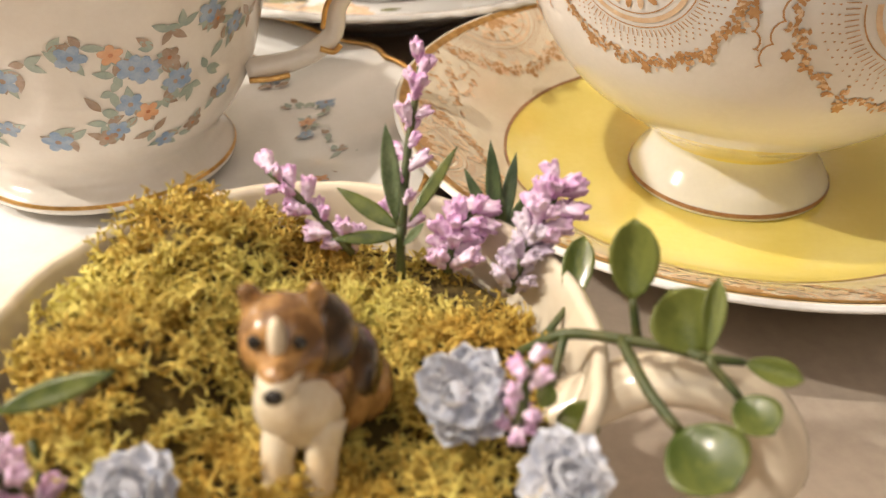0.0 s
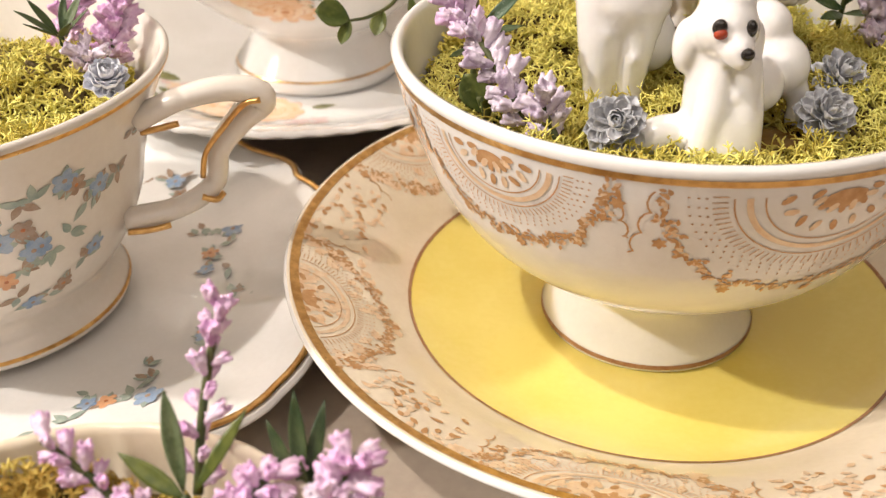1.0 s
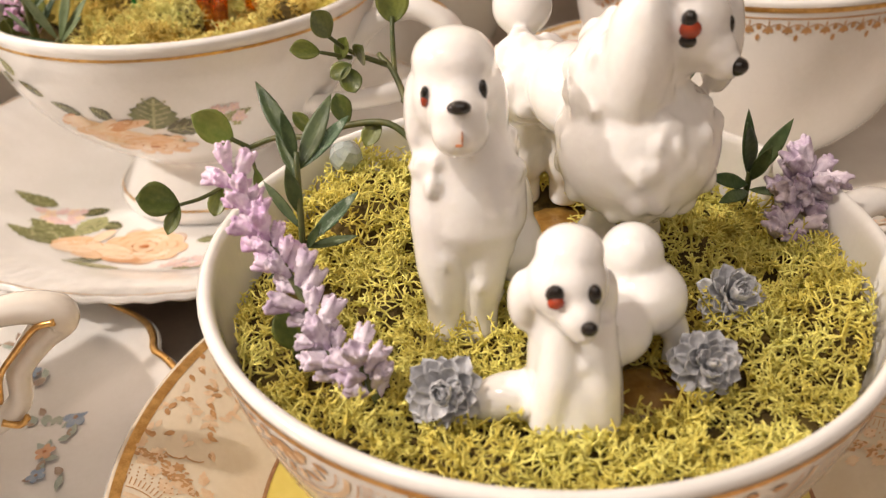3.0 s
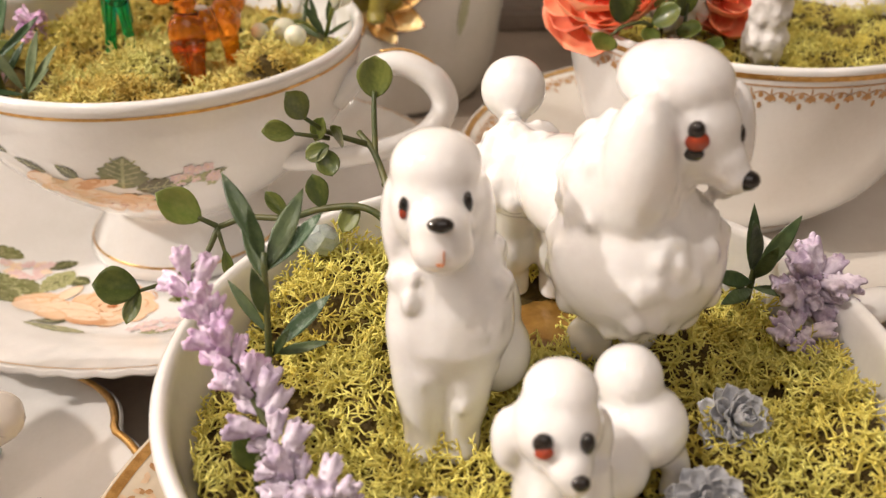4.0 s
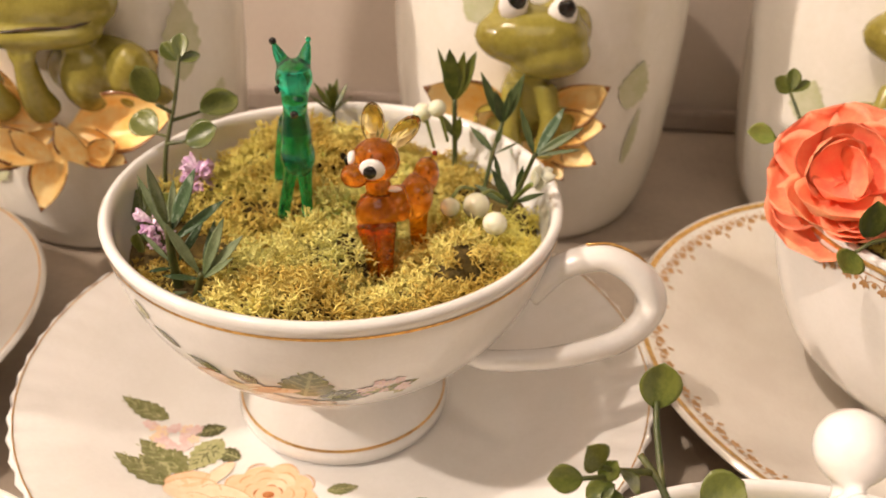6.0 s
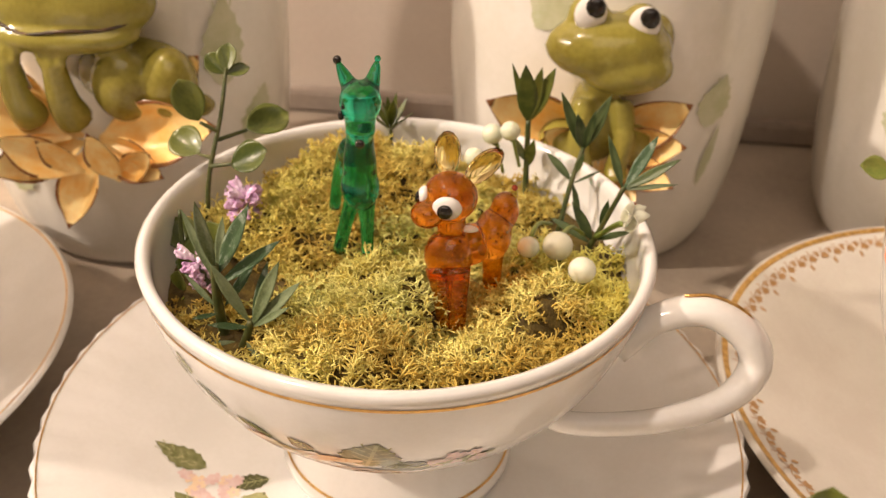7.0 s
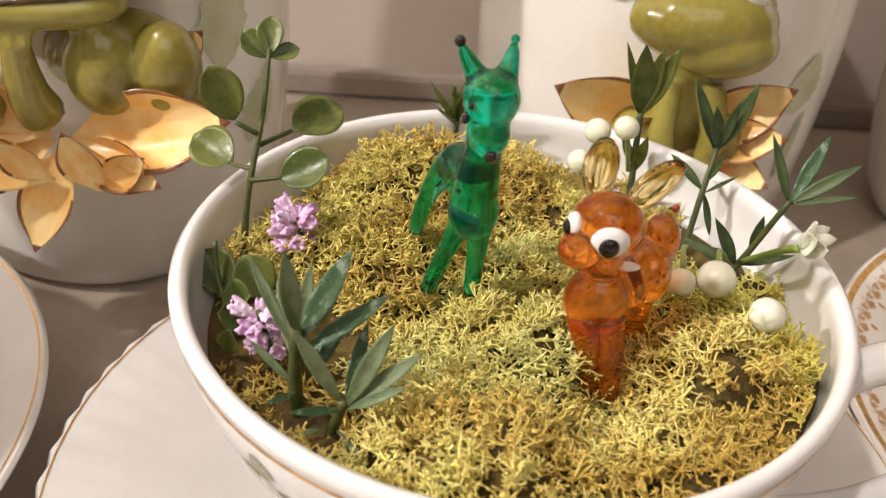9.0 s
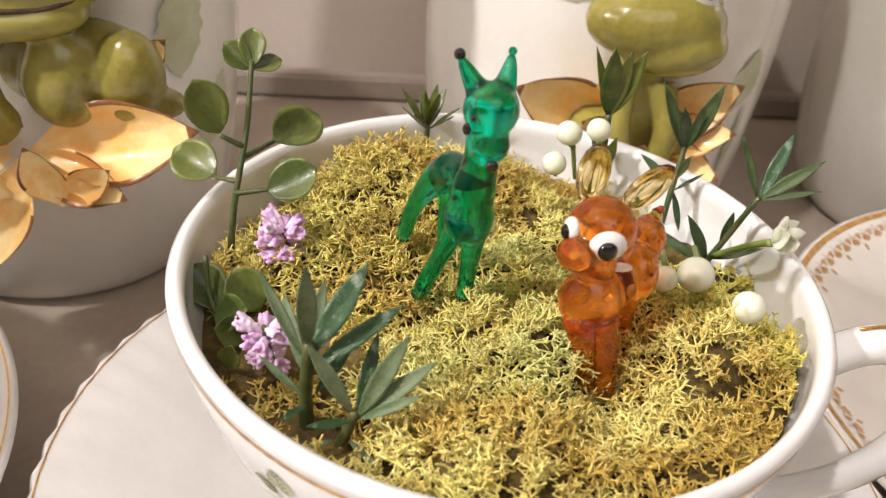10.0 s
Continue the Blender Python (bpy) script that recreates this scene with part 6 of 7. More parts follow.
sprig("leaf_sprig", (-0.0630, 0.2980, 0.0540), [([(-0.0600, 0.2960, 0.0540), (-0.0620, 0.2990, 0.0600), (-0.0625, 0.3010, 0.0650)], 0.0005, 0.0004)],
    [(ROUND2, (-0.0600, 0.2980, 0.0570), (-0.0650, 0.3030, 0.0620), SEE, 1.0), (ROUND2, (-0.0610, 0.2960, 0.0570), (-0.0560, 0.2920, 0.0620), SEE, 0.9), (OLIVE, (-0.0580, 0.2860, 0.0560), (-0.0570, 0.2840, 0.0625), SEE, 0.7), (ROUND2, (-0.0560, 0.2930, 0.0560), (-0.0600, 0.2900, 0.0600), SEE, 1.0), (ROUND2, (-0.0545, 0.2990, 0.0560), (-0.0585, 0.3010, 0.0625), SEE, 1.1)], "dark green round leaves along the cup wall")
L = [(FRESH, (-0.0466, 0.2745, 0.0700), (-0.0468, 0.2705, 0.0865), None, 0.9), (FROSTED, (-0.0460, 0.2745, 0.0690), (-0.0392, 0.2755, 0.0832), None, 1.1), (FROSTED, (-0.0460, 0.2740, 0.0670), (-0.0345, 0.2760, 0.0760), None, 0.9), (FRESH, (-0.0470, 0.2745, 0.0680), (-0.0530, 0.2790, 0.0790), None, 0.7), (FRESH, (-0.0462, 0.2750, 0.0690), (-0.0445, 0.2765, 0.0800), None, 1.0),
     (FRESH, (-0.0470, 0.2740, 0.0620), (-0.0530, 0.2765, 0.0670), None, 0.8), (FROSTED, (-0.0466, 0.2735, 0.0610), (-0.0500, 0.2690, 0.0625), None, 0.9), (FROSTED, (-0.0455, 0.2745, 0.0620), (-0.0400, 0.2780, 0.0700), None, 1.0), (FRESH, (-0.0470, 0.2750, 0.0650), (-0.0500, 0.2830, 0.0720), None, 1.0)]
sprig("herb_sprig", (-0.0465, 0.2755, 0.0540), [([(-0.0465, 0.2755, 0.0540), (-0.0468, 0.2748, 0.0620), (-0.0464, 0.2742, 0.0710)], 0.0011, 0.0008)], L, "frosted grey-green plastic herb sprig in moss")
L = [(FRESH, (-0.0400, 0.2720, 0.0600), (-0.0338, 0.2725, 0.0745), None, 1.0), (FRESH, (-0.0398, 0.2720, 0.0600), (-0.0300, 0.2712, 0.0712), None, 0.9), (FRESH, (-0.0404, 0.2722, 0.0605), (-0.0470, 0.2735, 0.0720), None, 0.95), (FROSTED, (-0.0404, 0.2718, 0.0598), (-0.0468, 0.2680, 0.0625), None, 0.9), (FRESH, (-0.0398, 0.2718, 0.0600), (-0.0318, 0.2690, 0.0672), None, 0.8), (FROSTED, (-0.0400, 0.2725, 0.0600), (-0.0375, 0.2770, 0.0710), None, 0.9),
     (FRESH, (-0.0410, 0.2710, 0.0570), (-0.0370, 0.2660, 0.0570), None, 1.0), (FRESH, (-0.0430, 0.2710, 0.0570), (-0.0480, 0.2690, 0.0570), None, 1.0)]
sprig("herb_sprig", (-0.0425, 0.2720, 0.0540), [([(-0.0425, 0.2720, 0.0540), (-0.0412, 0.2722, 0.0575), (-0.0402, 0.2722, 0.0610)], 0.0009, 0.0007)], L, "fresh green plastic herb rosette in moss")
lavender((-0.0500, 0.3100, 0.0580), [(-0.0500, 0.3100, 0.0580), (-0.0510, 0.3095, 0.0620), (-0.0512, 0.3090, 0.0650)], MAUVE, "small mauve fuzzy flower head among leaves", 20, 0.0044, 5, None, 1.6)
lavender((-0.0515, 0.2850, 0.0570), [(-0.0515, 0.2850, 0.0570), (-0.0522, 0.2830, 0.0630), (-0.0525, 0.2815, 0.0675)], MAUVE, "small mauve fuzzy flower among frosted herbs", 16, 0.0040, 6, None, 1.4)
L = [(NEEDLE, (0.0068, 0.3352, 0.0740), (0.0020, 0.3365, 0.0872), None, 0.7), (NEEDLE, (0.0066, 0.3352, 0.0740), (0.0050, 0.3350, 0.0878), None, 1.8), (NEEDLE, (0.0068, 0.3352, 0.0740), (0.0088, 0.3360, 0.0870), None, 1.3), (NEEDLE, (0.0068, 0.3352, 0.0740), (0.0118, 0.3365, 0.0868), None, 1.4), (NEEDLE, (0.0068, 0.3340, 0.0650), (0.0035, 0.3335, 0.0710), None, 1.6), (NEEDLE, (0.0072, 0.3340, 0.0630), (0.0085, 0.3335, 0.0710), None, 1.6)]
sprig("herb_sprig", (0.0075, 0.3330, 0.0560), [([(0.0075, 0.3330, 0.0560), (0.0070, 0.3345, 0.0670), (0.0067, 0.3353, 0.0745)], 0.0007, 0.0006)], L, "light green plastic needle-leaf sprig")
L = [(BLADE, (0.0186, 0.3262, 0.0725), (0.0128, 0.3290, 0.0845), None, 0.9), (BLADE, (0.0188, 0.3262, 0.0728), (0.0165, 0.3262, 0.0812), None, 1.5), (BLADE, (0.0190, 0.3262, 0.0728), (0.0235, 0.3275, 0.0852), None, 1.1), (BLADE, (0.0190, 0.3262, 0.0728), (0.0205, 0.3262, 0.0822), None, 1.0), (BLADE2, (0.0170, 0.3228, 0.0665), (0.0112, 0.3255, 0.0720), None, 1.3), (BLADE2, (0.0172, 0.3228, 0.0660), (0.0232, 0.3245, 0.0690), None, 0.6), (BLADE2, (0.0172, 0.3228, 0.0662), (0.0195, 0.3200, 0.0590), None, 1.0), (BLADE, (0.0175, 0.3235, 0.0680), (0.0190, 0.3230, 0.0735), None, 1.2)]
sprig("herb_sprig", (0.0150, 0.3190, 0.0560), [([(0.0150, 0.3190, 0.0560), (0.0168, 0.3225, 0.0660), (0.0188, 0.3262, 0.0732)], 0.0006, 0.0005)], L, "dark green plastic sprig with narrow leaves")
L = [(BLADE, (0.0262, 0.3096, 0.0728), (0.0222, 0.3140, 0.0825), None, 0.8), (FROSTED, (0.0264, 0.3096, 0.0728), (0.0325, 0.3165, 0.0815), None, 1.1), (BLADE, (0.0265, 0.3096, 0.0728), (0.0370, 0.3120, 0.0790), None, 0.9), (BLADE2, (0.0264, 0.3096, 0.0726), (0.0365, 0.3085, 0.0755), None, 0.6), (BLADE, (0.0220, 0.3120, 0.0585), (0.0165, 0.3135, 0.0670), None, 1.2), (BLADE, (0.0222, 0.3118, 0.0590), (0.0295, 0.3080, 0.0640), None, 0.8), (BLADE, (0.0232, 0.3112, 0.0620), (0.0240, 0.3120, 0.0690), None, 1.3), (BLADE2, (0.0216, 0.3120, 0.0580), (0.0130, 0.3150, 0.0620), None, 1.1)]
sprig("herb_sprig", (0.0212, 0.3125, 0.0560), [([(0.0212, 0.3125, 0.0560), (0.0228, 0.3115, 0.0610), (0.0264, 0.3096, 0.0732)], 0.0007, 0.0005)], L, "dark green plastic sprig leaning over the cup rim")
for p, r, st in (((0.0082, 0.2972, 0.0652), 0.0022, [(0.0085, 0.2985, 0.0665), (0.0100, 0.3050, 0.0660), (0.0130, 0.3120, 0.0620)]), ((0.0139, 0.2985, 0.0652), 0.0030, [(0.0145, 0.3005, 0.0665), (0.0170, 0.3080, 0.0640), (0.0200, 0.3120, 0.0600)]), ((0.0181, 0.2877, 0.0672), 0.0026, None), ((0.0029, 0.3275, 0.0752), 0.0022, [(0.0035, 0.3285, 0.0735), (0.0055, 0.3310, 0.0650)]), ((-0.0010, 0.3320, 0.0720), 0.0024, [(0.0, 0.3320, 0.0700), (0.002, 0.333, 0.0620)]), ((-0.0045, 0.3260, 0.0690), 0.0022, None)):
    bead(p, r, "smooth cream wax berry beside green sprigs", st)
BELL = leaf_mesh("petal", PEARL, 0.0052, 0.0036, 0.5, 0.6, 0.2, 0.25, 0.10, 0.3, 6, 3)
t = thing("flower_bud", (0.0262, 0.3010, 0.0700), "half-open cream flower bud on a pale stem", "flower bud", "cream berries")
stalk(t, [(0.0225, 0.3115, 0.0600), (0.0250, 0.3040, 0.0675), (0.0262, 0.3010, 0.0700)], 0.0005, 0.0007, LEAF_LIGHT)
for k in range(5):
    a = 2 * math.pi * k / 5
    part("petal", BELL, t, "", put((0, 0, 0), Vector((0.55, -0.35, 0.55)) + 0.35 * Vector((math.cos(a), math.sin(a), -0.4 * math.cos(a))), (math.cos(a), math.sin(a), 0.6)))
sprig("herb_sprig", (-0.0255, 0.3440, 0.0580), [([(-0.0255, 0.3440, 0.0580), (-0.0255, 0.3445, 0.0660)], 0.0006, 0.0005)], whorl((-0.0255, 0.3445, 0.0650), (0, -0.2, 1), 7, 0.0095, 0.75, NEEDLE, rn, 1.3) + whorl((-0.0255, 0.3445, 0.0655), (0, -0.2, 1), 4, 0.0095, 0.3, NEEDLE, rn, 1.3), "light green plastic tuft behind the moss")

# -- in the cup with the poodles --
lavender((0.0355, 0.1535, 0.0560), [(0.0362, 0.1525, 0.0560), (0.0325, 0.1570, 0.0610), (0.0285, 0.1625, 0.0665), (0.0245, 0.1665, 0.0715), (0.0208, 0.1710, 0.0775)], LILAC_GREY, "sugared lavender sprig leaning over the cup rim", 42, 0.0048, 21, LAVENDER, 0.8)
lavender((0.0400, 0.1500, 0.0550), [(0.0400, 0.1500, 0.0550), (0.0385, 0.1515, 0.0580), (0.0375, 0.1520, 0.0605)], LILAC_GREY, "short grey lilac lavender tuft at the cup rim", 9, 0.0050, 22, None, 0.9)
S = [(BLADE, (0.0283, 0.1790, 0.0760), (0.0226, 0.1872, 0.0828), None, 1.1), (BLADE, (0.0284, 0.1785, 0.0745), (0.0268, 0.1810, 0.0815), None, 1.3), (FROSTED, (0.0288, 0.1780, 0.0735), (0.0360, 0.1830, 0.0790), None, 1.2), (BLADE, (0.0288, 0.1780, 0.0735), (0.0335, 0.1850, 0.0815), None, 1.3), (BLADE, (0.0284, 0.1765, 0.0670), (0.0272, 0.1770, 0.0750), None, 1.4), (FROSTED, (0.0290, 0.1755, 0.0630), (0.0368, 0.1790, 0.0690), None, 1.2), (BLADE, (0.0290, 0.1750, 0.0625), (0.0365, 0.1760, 0.0635), None, 1.0), (BLADE2, (0.0283, 0.1760, 0.0650), (0.0230, 0.1800, 0.0710), None, 1.0),
     (BLADE, (0.0288, 0.1752, 0.0620), (0.0318, 0.1745, 0.0670), None, 1.2), (BLADE2, (0.0280, 0.1750, 0.0600), (0.0240, 0.1700, 0.0610), None, 1.2), (BLADE, (0.0283, 0.1780, 0.0720), (0.0250, 0.1840, 0.0770), None, 1.0), (BLADE, (0.0275, 0.1730, 0.0580), (0.0255, 0.1680, 0.0620), None, 1.5), (BLADE2, (0.0260, 0.1690, 0.0570), (0.0250, 0.1640, 0.0600), None, 1.5)]
sprig("herb_sprig", (0.0278, 0.1735, 0.0550), [([(0.0278, 0.1735, 0.0550), (0.0284, 0.1755, 0.0640), (0.0286, 0.1785, 0.0760)], 0.0006, 0.0004)], S, "dark green plastic herb sprig behind the lavender")
sprig("leaf_sprig", (0.0300, 0.1625, 0.0520), [([(0.0300, 0.1625, 0.0520), (0.0285, 0.1615, 0.0570)], 0.0006, 0.0005)], [(ROUND2, (0.0300, 0.1620, 0.0540), (0.0262, 0.1640, 0.0600), SEE, 1.0), (ROUND2, (0.0300, 0.1610, 0.0530), (0.0290, 0.1570, 0.0580), SEE, 0.9), (ROUND, (0.0310, 0.1600, 0.0530), (0.0340, 0.1560, 0.0570), SEE, 0.8)], "dark green round leaves below the lavender")
# vine that trails over the back of the rim
JN = [([(0.0452, 0.1985, 0.0640), (0.0437, 0.2010, 0.0710), (0.0412, 0.2080, 0.0752), (0.0385, 0.2120, 0.0772)], 0.0006, 0.0005), ([(0.0412, 0.2080, 0.0752), (0.0408, 0.2150, 0.0790), (0.0408, 0.2180, 0.0815)], 0.0005, 0.0004), ([(0.0400, 0.2100, 0.0760), (0.0345, 0.2060, 0.0800), (0.0315, 0.2025, 0.0840)], 0.0005, 0.0003), ([(0.0345, 0.2060, 0.0790), (0.0300, 0.2030, 0.0812)], 0.0004, 0.0003),
      ([(0.0450, 0.1990, 0.0660), (0.0400, 0.2020, 0.0690), (0.0330, 0.2040, 0.0680), (0.0270, 0.2065, 0.0650), (0.0200, 0.2085, 0.0640), (0.0150, 0.2091, 0.0620)], 0.0006, 0.0005), ([(0.0150, 0.2091, 0.0620), (0.0120, 0.2088, 0.0640)], 0.0005, 0.0004), ([(0.0150, 0.2091, 0.0620), (0.0125, 0.2060, 0.0580), (0.0080, 0.2010, 0.0570), (0.0045, 0.1975, 0.0575)], 0.0005, 0.0003), ([(0.0150, 0.2085, 0.0615), (0.0160, 0.2070, 0.0580)], 0.0004, 0.0003), ([(0.0425, 0.2040, 0.0720), (0.0470, 0.2090, 0.0720)], 0.0005, 0.0004)]
LV = [(ROUND, (0.0408, 0.2175, 0.0805), (0.0412, 0.2200, 0.0868), SEE, 0.95), (ROUND2, (0.0318, 0.2025, 0.0838), (0.0298, 0.2008, 0.0885), SEE, 0.95), (ROUND2, (0.0300, 0.2030, 0.0812), (0.0255, 0.2012, 0.0825), SEE, 0.9), (ROUND, (0.0345, 0.2055, 0.0780), (0.0310, 0.2050, 0.0760), SEE, 0.9), (ROUND2, (0.0360, 0.2060, 0.0780), (0.0365, 0.2030, 0.0820), SEE, 0.9), (ROUND, (0.0335, 0.2055, 0.0775), (0.0350, 0.2030, 0.0740), SEE, 0.9), (ROUND2, (0.0325, 0.2050, 0.0790), (0.0340, 0.2045, 0.0830), SEE, 0.8),
      (OLIVE, (0.0125, 0.2088, 0.0635), (0.0060, 0.2078, 0.0690), SEE, 0.95), (ROUND2, (0.0270, 0.2065, 0.0650), (0.0235, 0.2080, 0.0690), SEE, 0.6), (ROUND2, (0.0330, 0.2040, 0.0680), (0.0315, 0.2060, 0.0730), SEE, 0.8), (ROUND2, (0.0160, 0.2070, 0.0590), (0.0168, 0.2050, 0.0545), SEE, 0.5), (ROUND, (0.0105, 0.2035, 0.0575), (0.0090, 0.2010, 0.0530), SEE, 0.7), (ROUND2, (0.0045, 0.1975, 0.0578), (-0.0015, 0.1950, 0.0605), SEE, 1.1), (ROUND2, (0.0045, 0.1975, 0.0575), (0.0030, 0.1930, 0.0545), SEE, 0.6), (ROUND, (0.0470, 0.2090, 0.0715), (0.0525, 0.2115, 0.0740), SEE, 1.1), (ROUND2, (0.0385, 0.2040, 0.0690), (0.0360, 0.2010, 0.0655), SEE, 0.8)]
sprig("trailing_vine", (0.0450, 0.1985, 0.0600), JN, LV, "green plastic vine with round leaves trailing over the rim", "vine")
rosette((0.0482, 0.1476, 0.0585), (-0.15, -0.75, 0.6), 0.0050, PETAL_G, "blue-grey wax rosette in moss before the poodle", 1)
rosette((0.0812, 0.1530, 0.0570), (0.1, -0.7, 0.65), 0.0048, PETAL_G, "blue-grey wax rosette beside the puppy", 2)
rosette((0.0880, 0.1665, 0.0575), (0.2, -0.6, 0.75), 0.0048, PETAL_G, "blue-grey wax rosette in olive moss", 3)
lavender((0.1050, 0.1930, 0.0560), [(0.1050, 0.1930, 0.0560), (0.1058, 0.1918, 0.0595), (0.1070, 0.1910, 0.0630)], LILAC_GREY, "grey lilac flower tuft at the cup rim", 24, 0.0062, 24, None, 1.4)
lavender((0.1010, 0.1850, 0.0550), [(0.1010, 0.1850, 0.0550), (0.1020, 0.1840, 0.0580)], LILAC_GREY, "low grey lilac flower tuft in moss", 8, 0.0050, 25, None, 1.4)
sprig("herb_sprig", (0.0985, 0.1965, 0.0540), [([(0.0985, 0.1965, 0.0540), (0.0985, 0.1955, 0.0620)], 0.0006, 0.0005)], [(BLADE, (0.0985, 0.1955, 0.0610), (0.0950, 0.1920, 0.0722), None, 1.3), (BLADE, (0.0988, 0.1955, 0.0600), (0.1045, 0.1968, 0.0700), None, 1.2), (BLADE, (0.0985, 0.1955, 0.0590), (0.0905, 0.1925, 0.0620), None, 1.5), (BLADE2, (0.0985, 0.1950, 0.0580), (0.0925, 0.1890, 0.0600), None, 1.5), (BLADE, (0.0987, 0.1950, 0.0600), (0.1000, 0.1920, 0.0680), None, 1.4), (BLADE2, (0.0987, 0.1955, 0.0580), (0.1040, 0.1905, 0.0600), None, 1.3), (BLADE, (0.0985, 0.1960, 0.0600), (0.0975, 0.1985, 0.0712), None, 1.0)], "dark green plastic leaves behind the standing poodle")
sprig("herb_sprig", (0.0860, 0.2100, 0.0560), [([(0.0860, 0.2100, 0.0560), (0.0850, 0.2120, 0.0700)], 0.0006, 0.0005)], [(BLADE, (0.0850, 0.2120, 0.0690), (0.0805, 0.2150, 0.0805), None, 0.6), (BLADE, (0.0851, 0.2120, 0.0690), (0.0850, 0.2150, 0.0815), None, 1.2), (BLADE, (0.0852, 0.2120, 0.0690), (0.0885, 0.2160, 0.0815), None, 1.1), (BLADE, (0.0852, 0.2120, 0.0690), (0.0925, 0.2160, 0.0790), None, 1.2), (BLADE, (0.0852, 0.2110, 0.0660), (0.0935, 0.2120, 0.0740), None, 1.1)], "dark green plastic leaves at the back rim")
single("crystal", mesh_of("crystal", *ball_geo((0, 0, 0), (0.0030, 0.0026, 0.0030), None, 7, 5), CRYSTAL, smooth=False), "small frosty clear crystal among leaves", "crystal", m=pose(0.0322, 0.2045, 0.0620, 20, 30, 10))

# -- in the small fluted cup --
lavender((-0.0040, 0.0960, 0.0400), [(-0.0045, 0.0940, 0.0400), (-0.0040, 0.0985, 0.0470), (-0.0030, 0.1030, 0.0530), (-0.0022, 0.1060, 0.0572)], MAUVE, "upright mauve sugared lavender spike in the cup", 18, 0.0034, 31, None, 0.75)
lavender((-0.0150, 0.0935, 0.0400), [(-0.0100, 0.0900, 0.0400), (-0.0145, 0.0920, 0.0445), (-0.0195, 0.0935, 0.0490)], MAUVE, "leaning mauve sugared lavender spike in the cup", 16, 0.0034, 32, None, 0.9)
lavender((0.0030, 0.0890, 0.0390), [(0.0010, 0.0890, 0.0380), (0.0018, 0.0905, 0.0420), (0.0045, 0.0925, 0.0450)], MAUVE, "full mauve sugared lavender head in the cup", 22, 0.0042, 33, None, 1.2)
lavender((0.0095, 0.0860, 0.0390), [(0.0080, 0.0850, 0.0380), (0.0105, 0.0875, 0.0440), (0.0140, 0.0905, 0.0495)], LILAC_GREY, "pale lilac sugared lavender head at the rim", 30, 0.0040, 34, MAUVE, 1.0)
lavender((0.0065, 0.0580, 0.0420), [(0.0062, 0.0600, 0.0410), (0.0068, 0.0580, 0.0450), (0.0072, 0.0590, 0.0500)], MAUVE, "thin mauve lavender spike before the rosettes", 14, 0.0028, 35, None, 0.9)
lavender((-0.0330, 0.0510, 0.0400), [(-0.0330, 0.0510, 0.0400), (-0.0340, 0.0500, 0.0450), (-0.0345, 0.0495, 0.0480)], MAUVE, "mauve lavender head at the near rim", 10, 0.0036, 36, None, 0.9)
L = [(FRESH, (-0.0050, 0.0915, 0.0430), (-0.0062, 0.0960, 0.0540), None, 1.1), (NEEDLE, (-0.0035, 0.0905, 0.0440), (0.0022, 0.0960, 0.0510), None, 0.8), (NEEDLE, (-0.0045, 0.0905, 0.0430), (-0.0120, 0.0940, 0.0465), None, 1.3), (NEEDLE, (-0.0045, 0.0900, 0.0425), (-0.0125, 0.0890, 0.0425), None, 1.2), (FRESH, (-0.0042, 0.0895, 0.0415), (-0.0015, 0.0890, 0.0450), None, 1.5)]
sprig("herb_sprig", (-0.0045, 0.0890, 0.0370), [([(-0.0045, 0.0890, 0.0370), (-0.0045, 0.0905, 0.0435)], 0.0006, 0.0005)], L, "green plastic blades round the lavender")
L = [(BLADE, (0.0070, 0.0945, 0.0400), (0.0062, 0.1005, 0.0495), None, 0.9), (BLADE, (0.0075, 0.0945, 0.0400), (0.0095, 0.1010, 0.0475), None, 0.9), (BLADE, (0.0068, 0.0940, 0.0400), (0.0030, 0.0990, 0.0465), None, 0.9), (BLADE, (0.0078, 0.0940, 0.0400), (0.0125, 0.0985, 0.0450), None, 1.1), (BLADE, (0.0072, 0.0935, 0.0400), (0.0075, 0.0940, 0.0455), None, 1.3)]
sprig("herb_sprig", (0.0068, 0.0920, 0.0370), [([(0.0068, 0.0920, 0.0370), (0.0072, 0.0942, 0.0405)], 0.0006, 0.0005)], L, "dark green plastic blades behind the lavender")
sprig("herb_sprig", (-0.0300, 0.0540, 0.0390), [([(-0.0330, 0.0530, 0.0390), (-0.0345, 0.0560, 0.0440)], 0.0005, 0.0004)], [(NEEDLE, (-0.0370, 0.0560, 0.0470), (-0.0270, 0.0590, 0.0490), None, 1.2), (ROUND2, (-0.0300, 0.0520, 0.0410), (-0.0270, 0.0500, 0.0440), SEE, 0.9), (ROUND2, (-0.0320, 0.0500, 0.0400), (-0.0340, 0.0480, 0.0440), SEE, 0.9)], "green plastic blades in moss at the near rim")
rosette((0.0022, 0.0615, 0.0440), (-0.35, -0.65, 0.65), 0.0052, PETAL_P, "pale blue wax rose in golden moss", 4)
rosette((0.0100, 0.0525, 0.0430), (0.0, -0.6, 0.75), 0.0042, PETAL_P, "pale blue wax rosette at the cup rim", 5)
rosette((-0.0245, 0.0505, 0.0435), (0.0, -0.6, 0.8), 0.0042, PETAL_P, "white wax rosette in golden moss", 6)
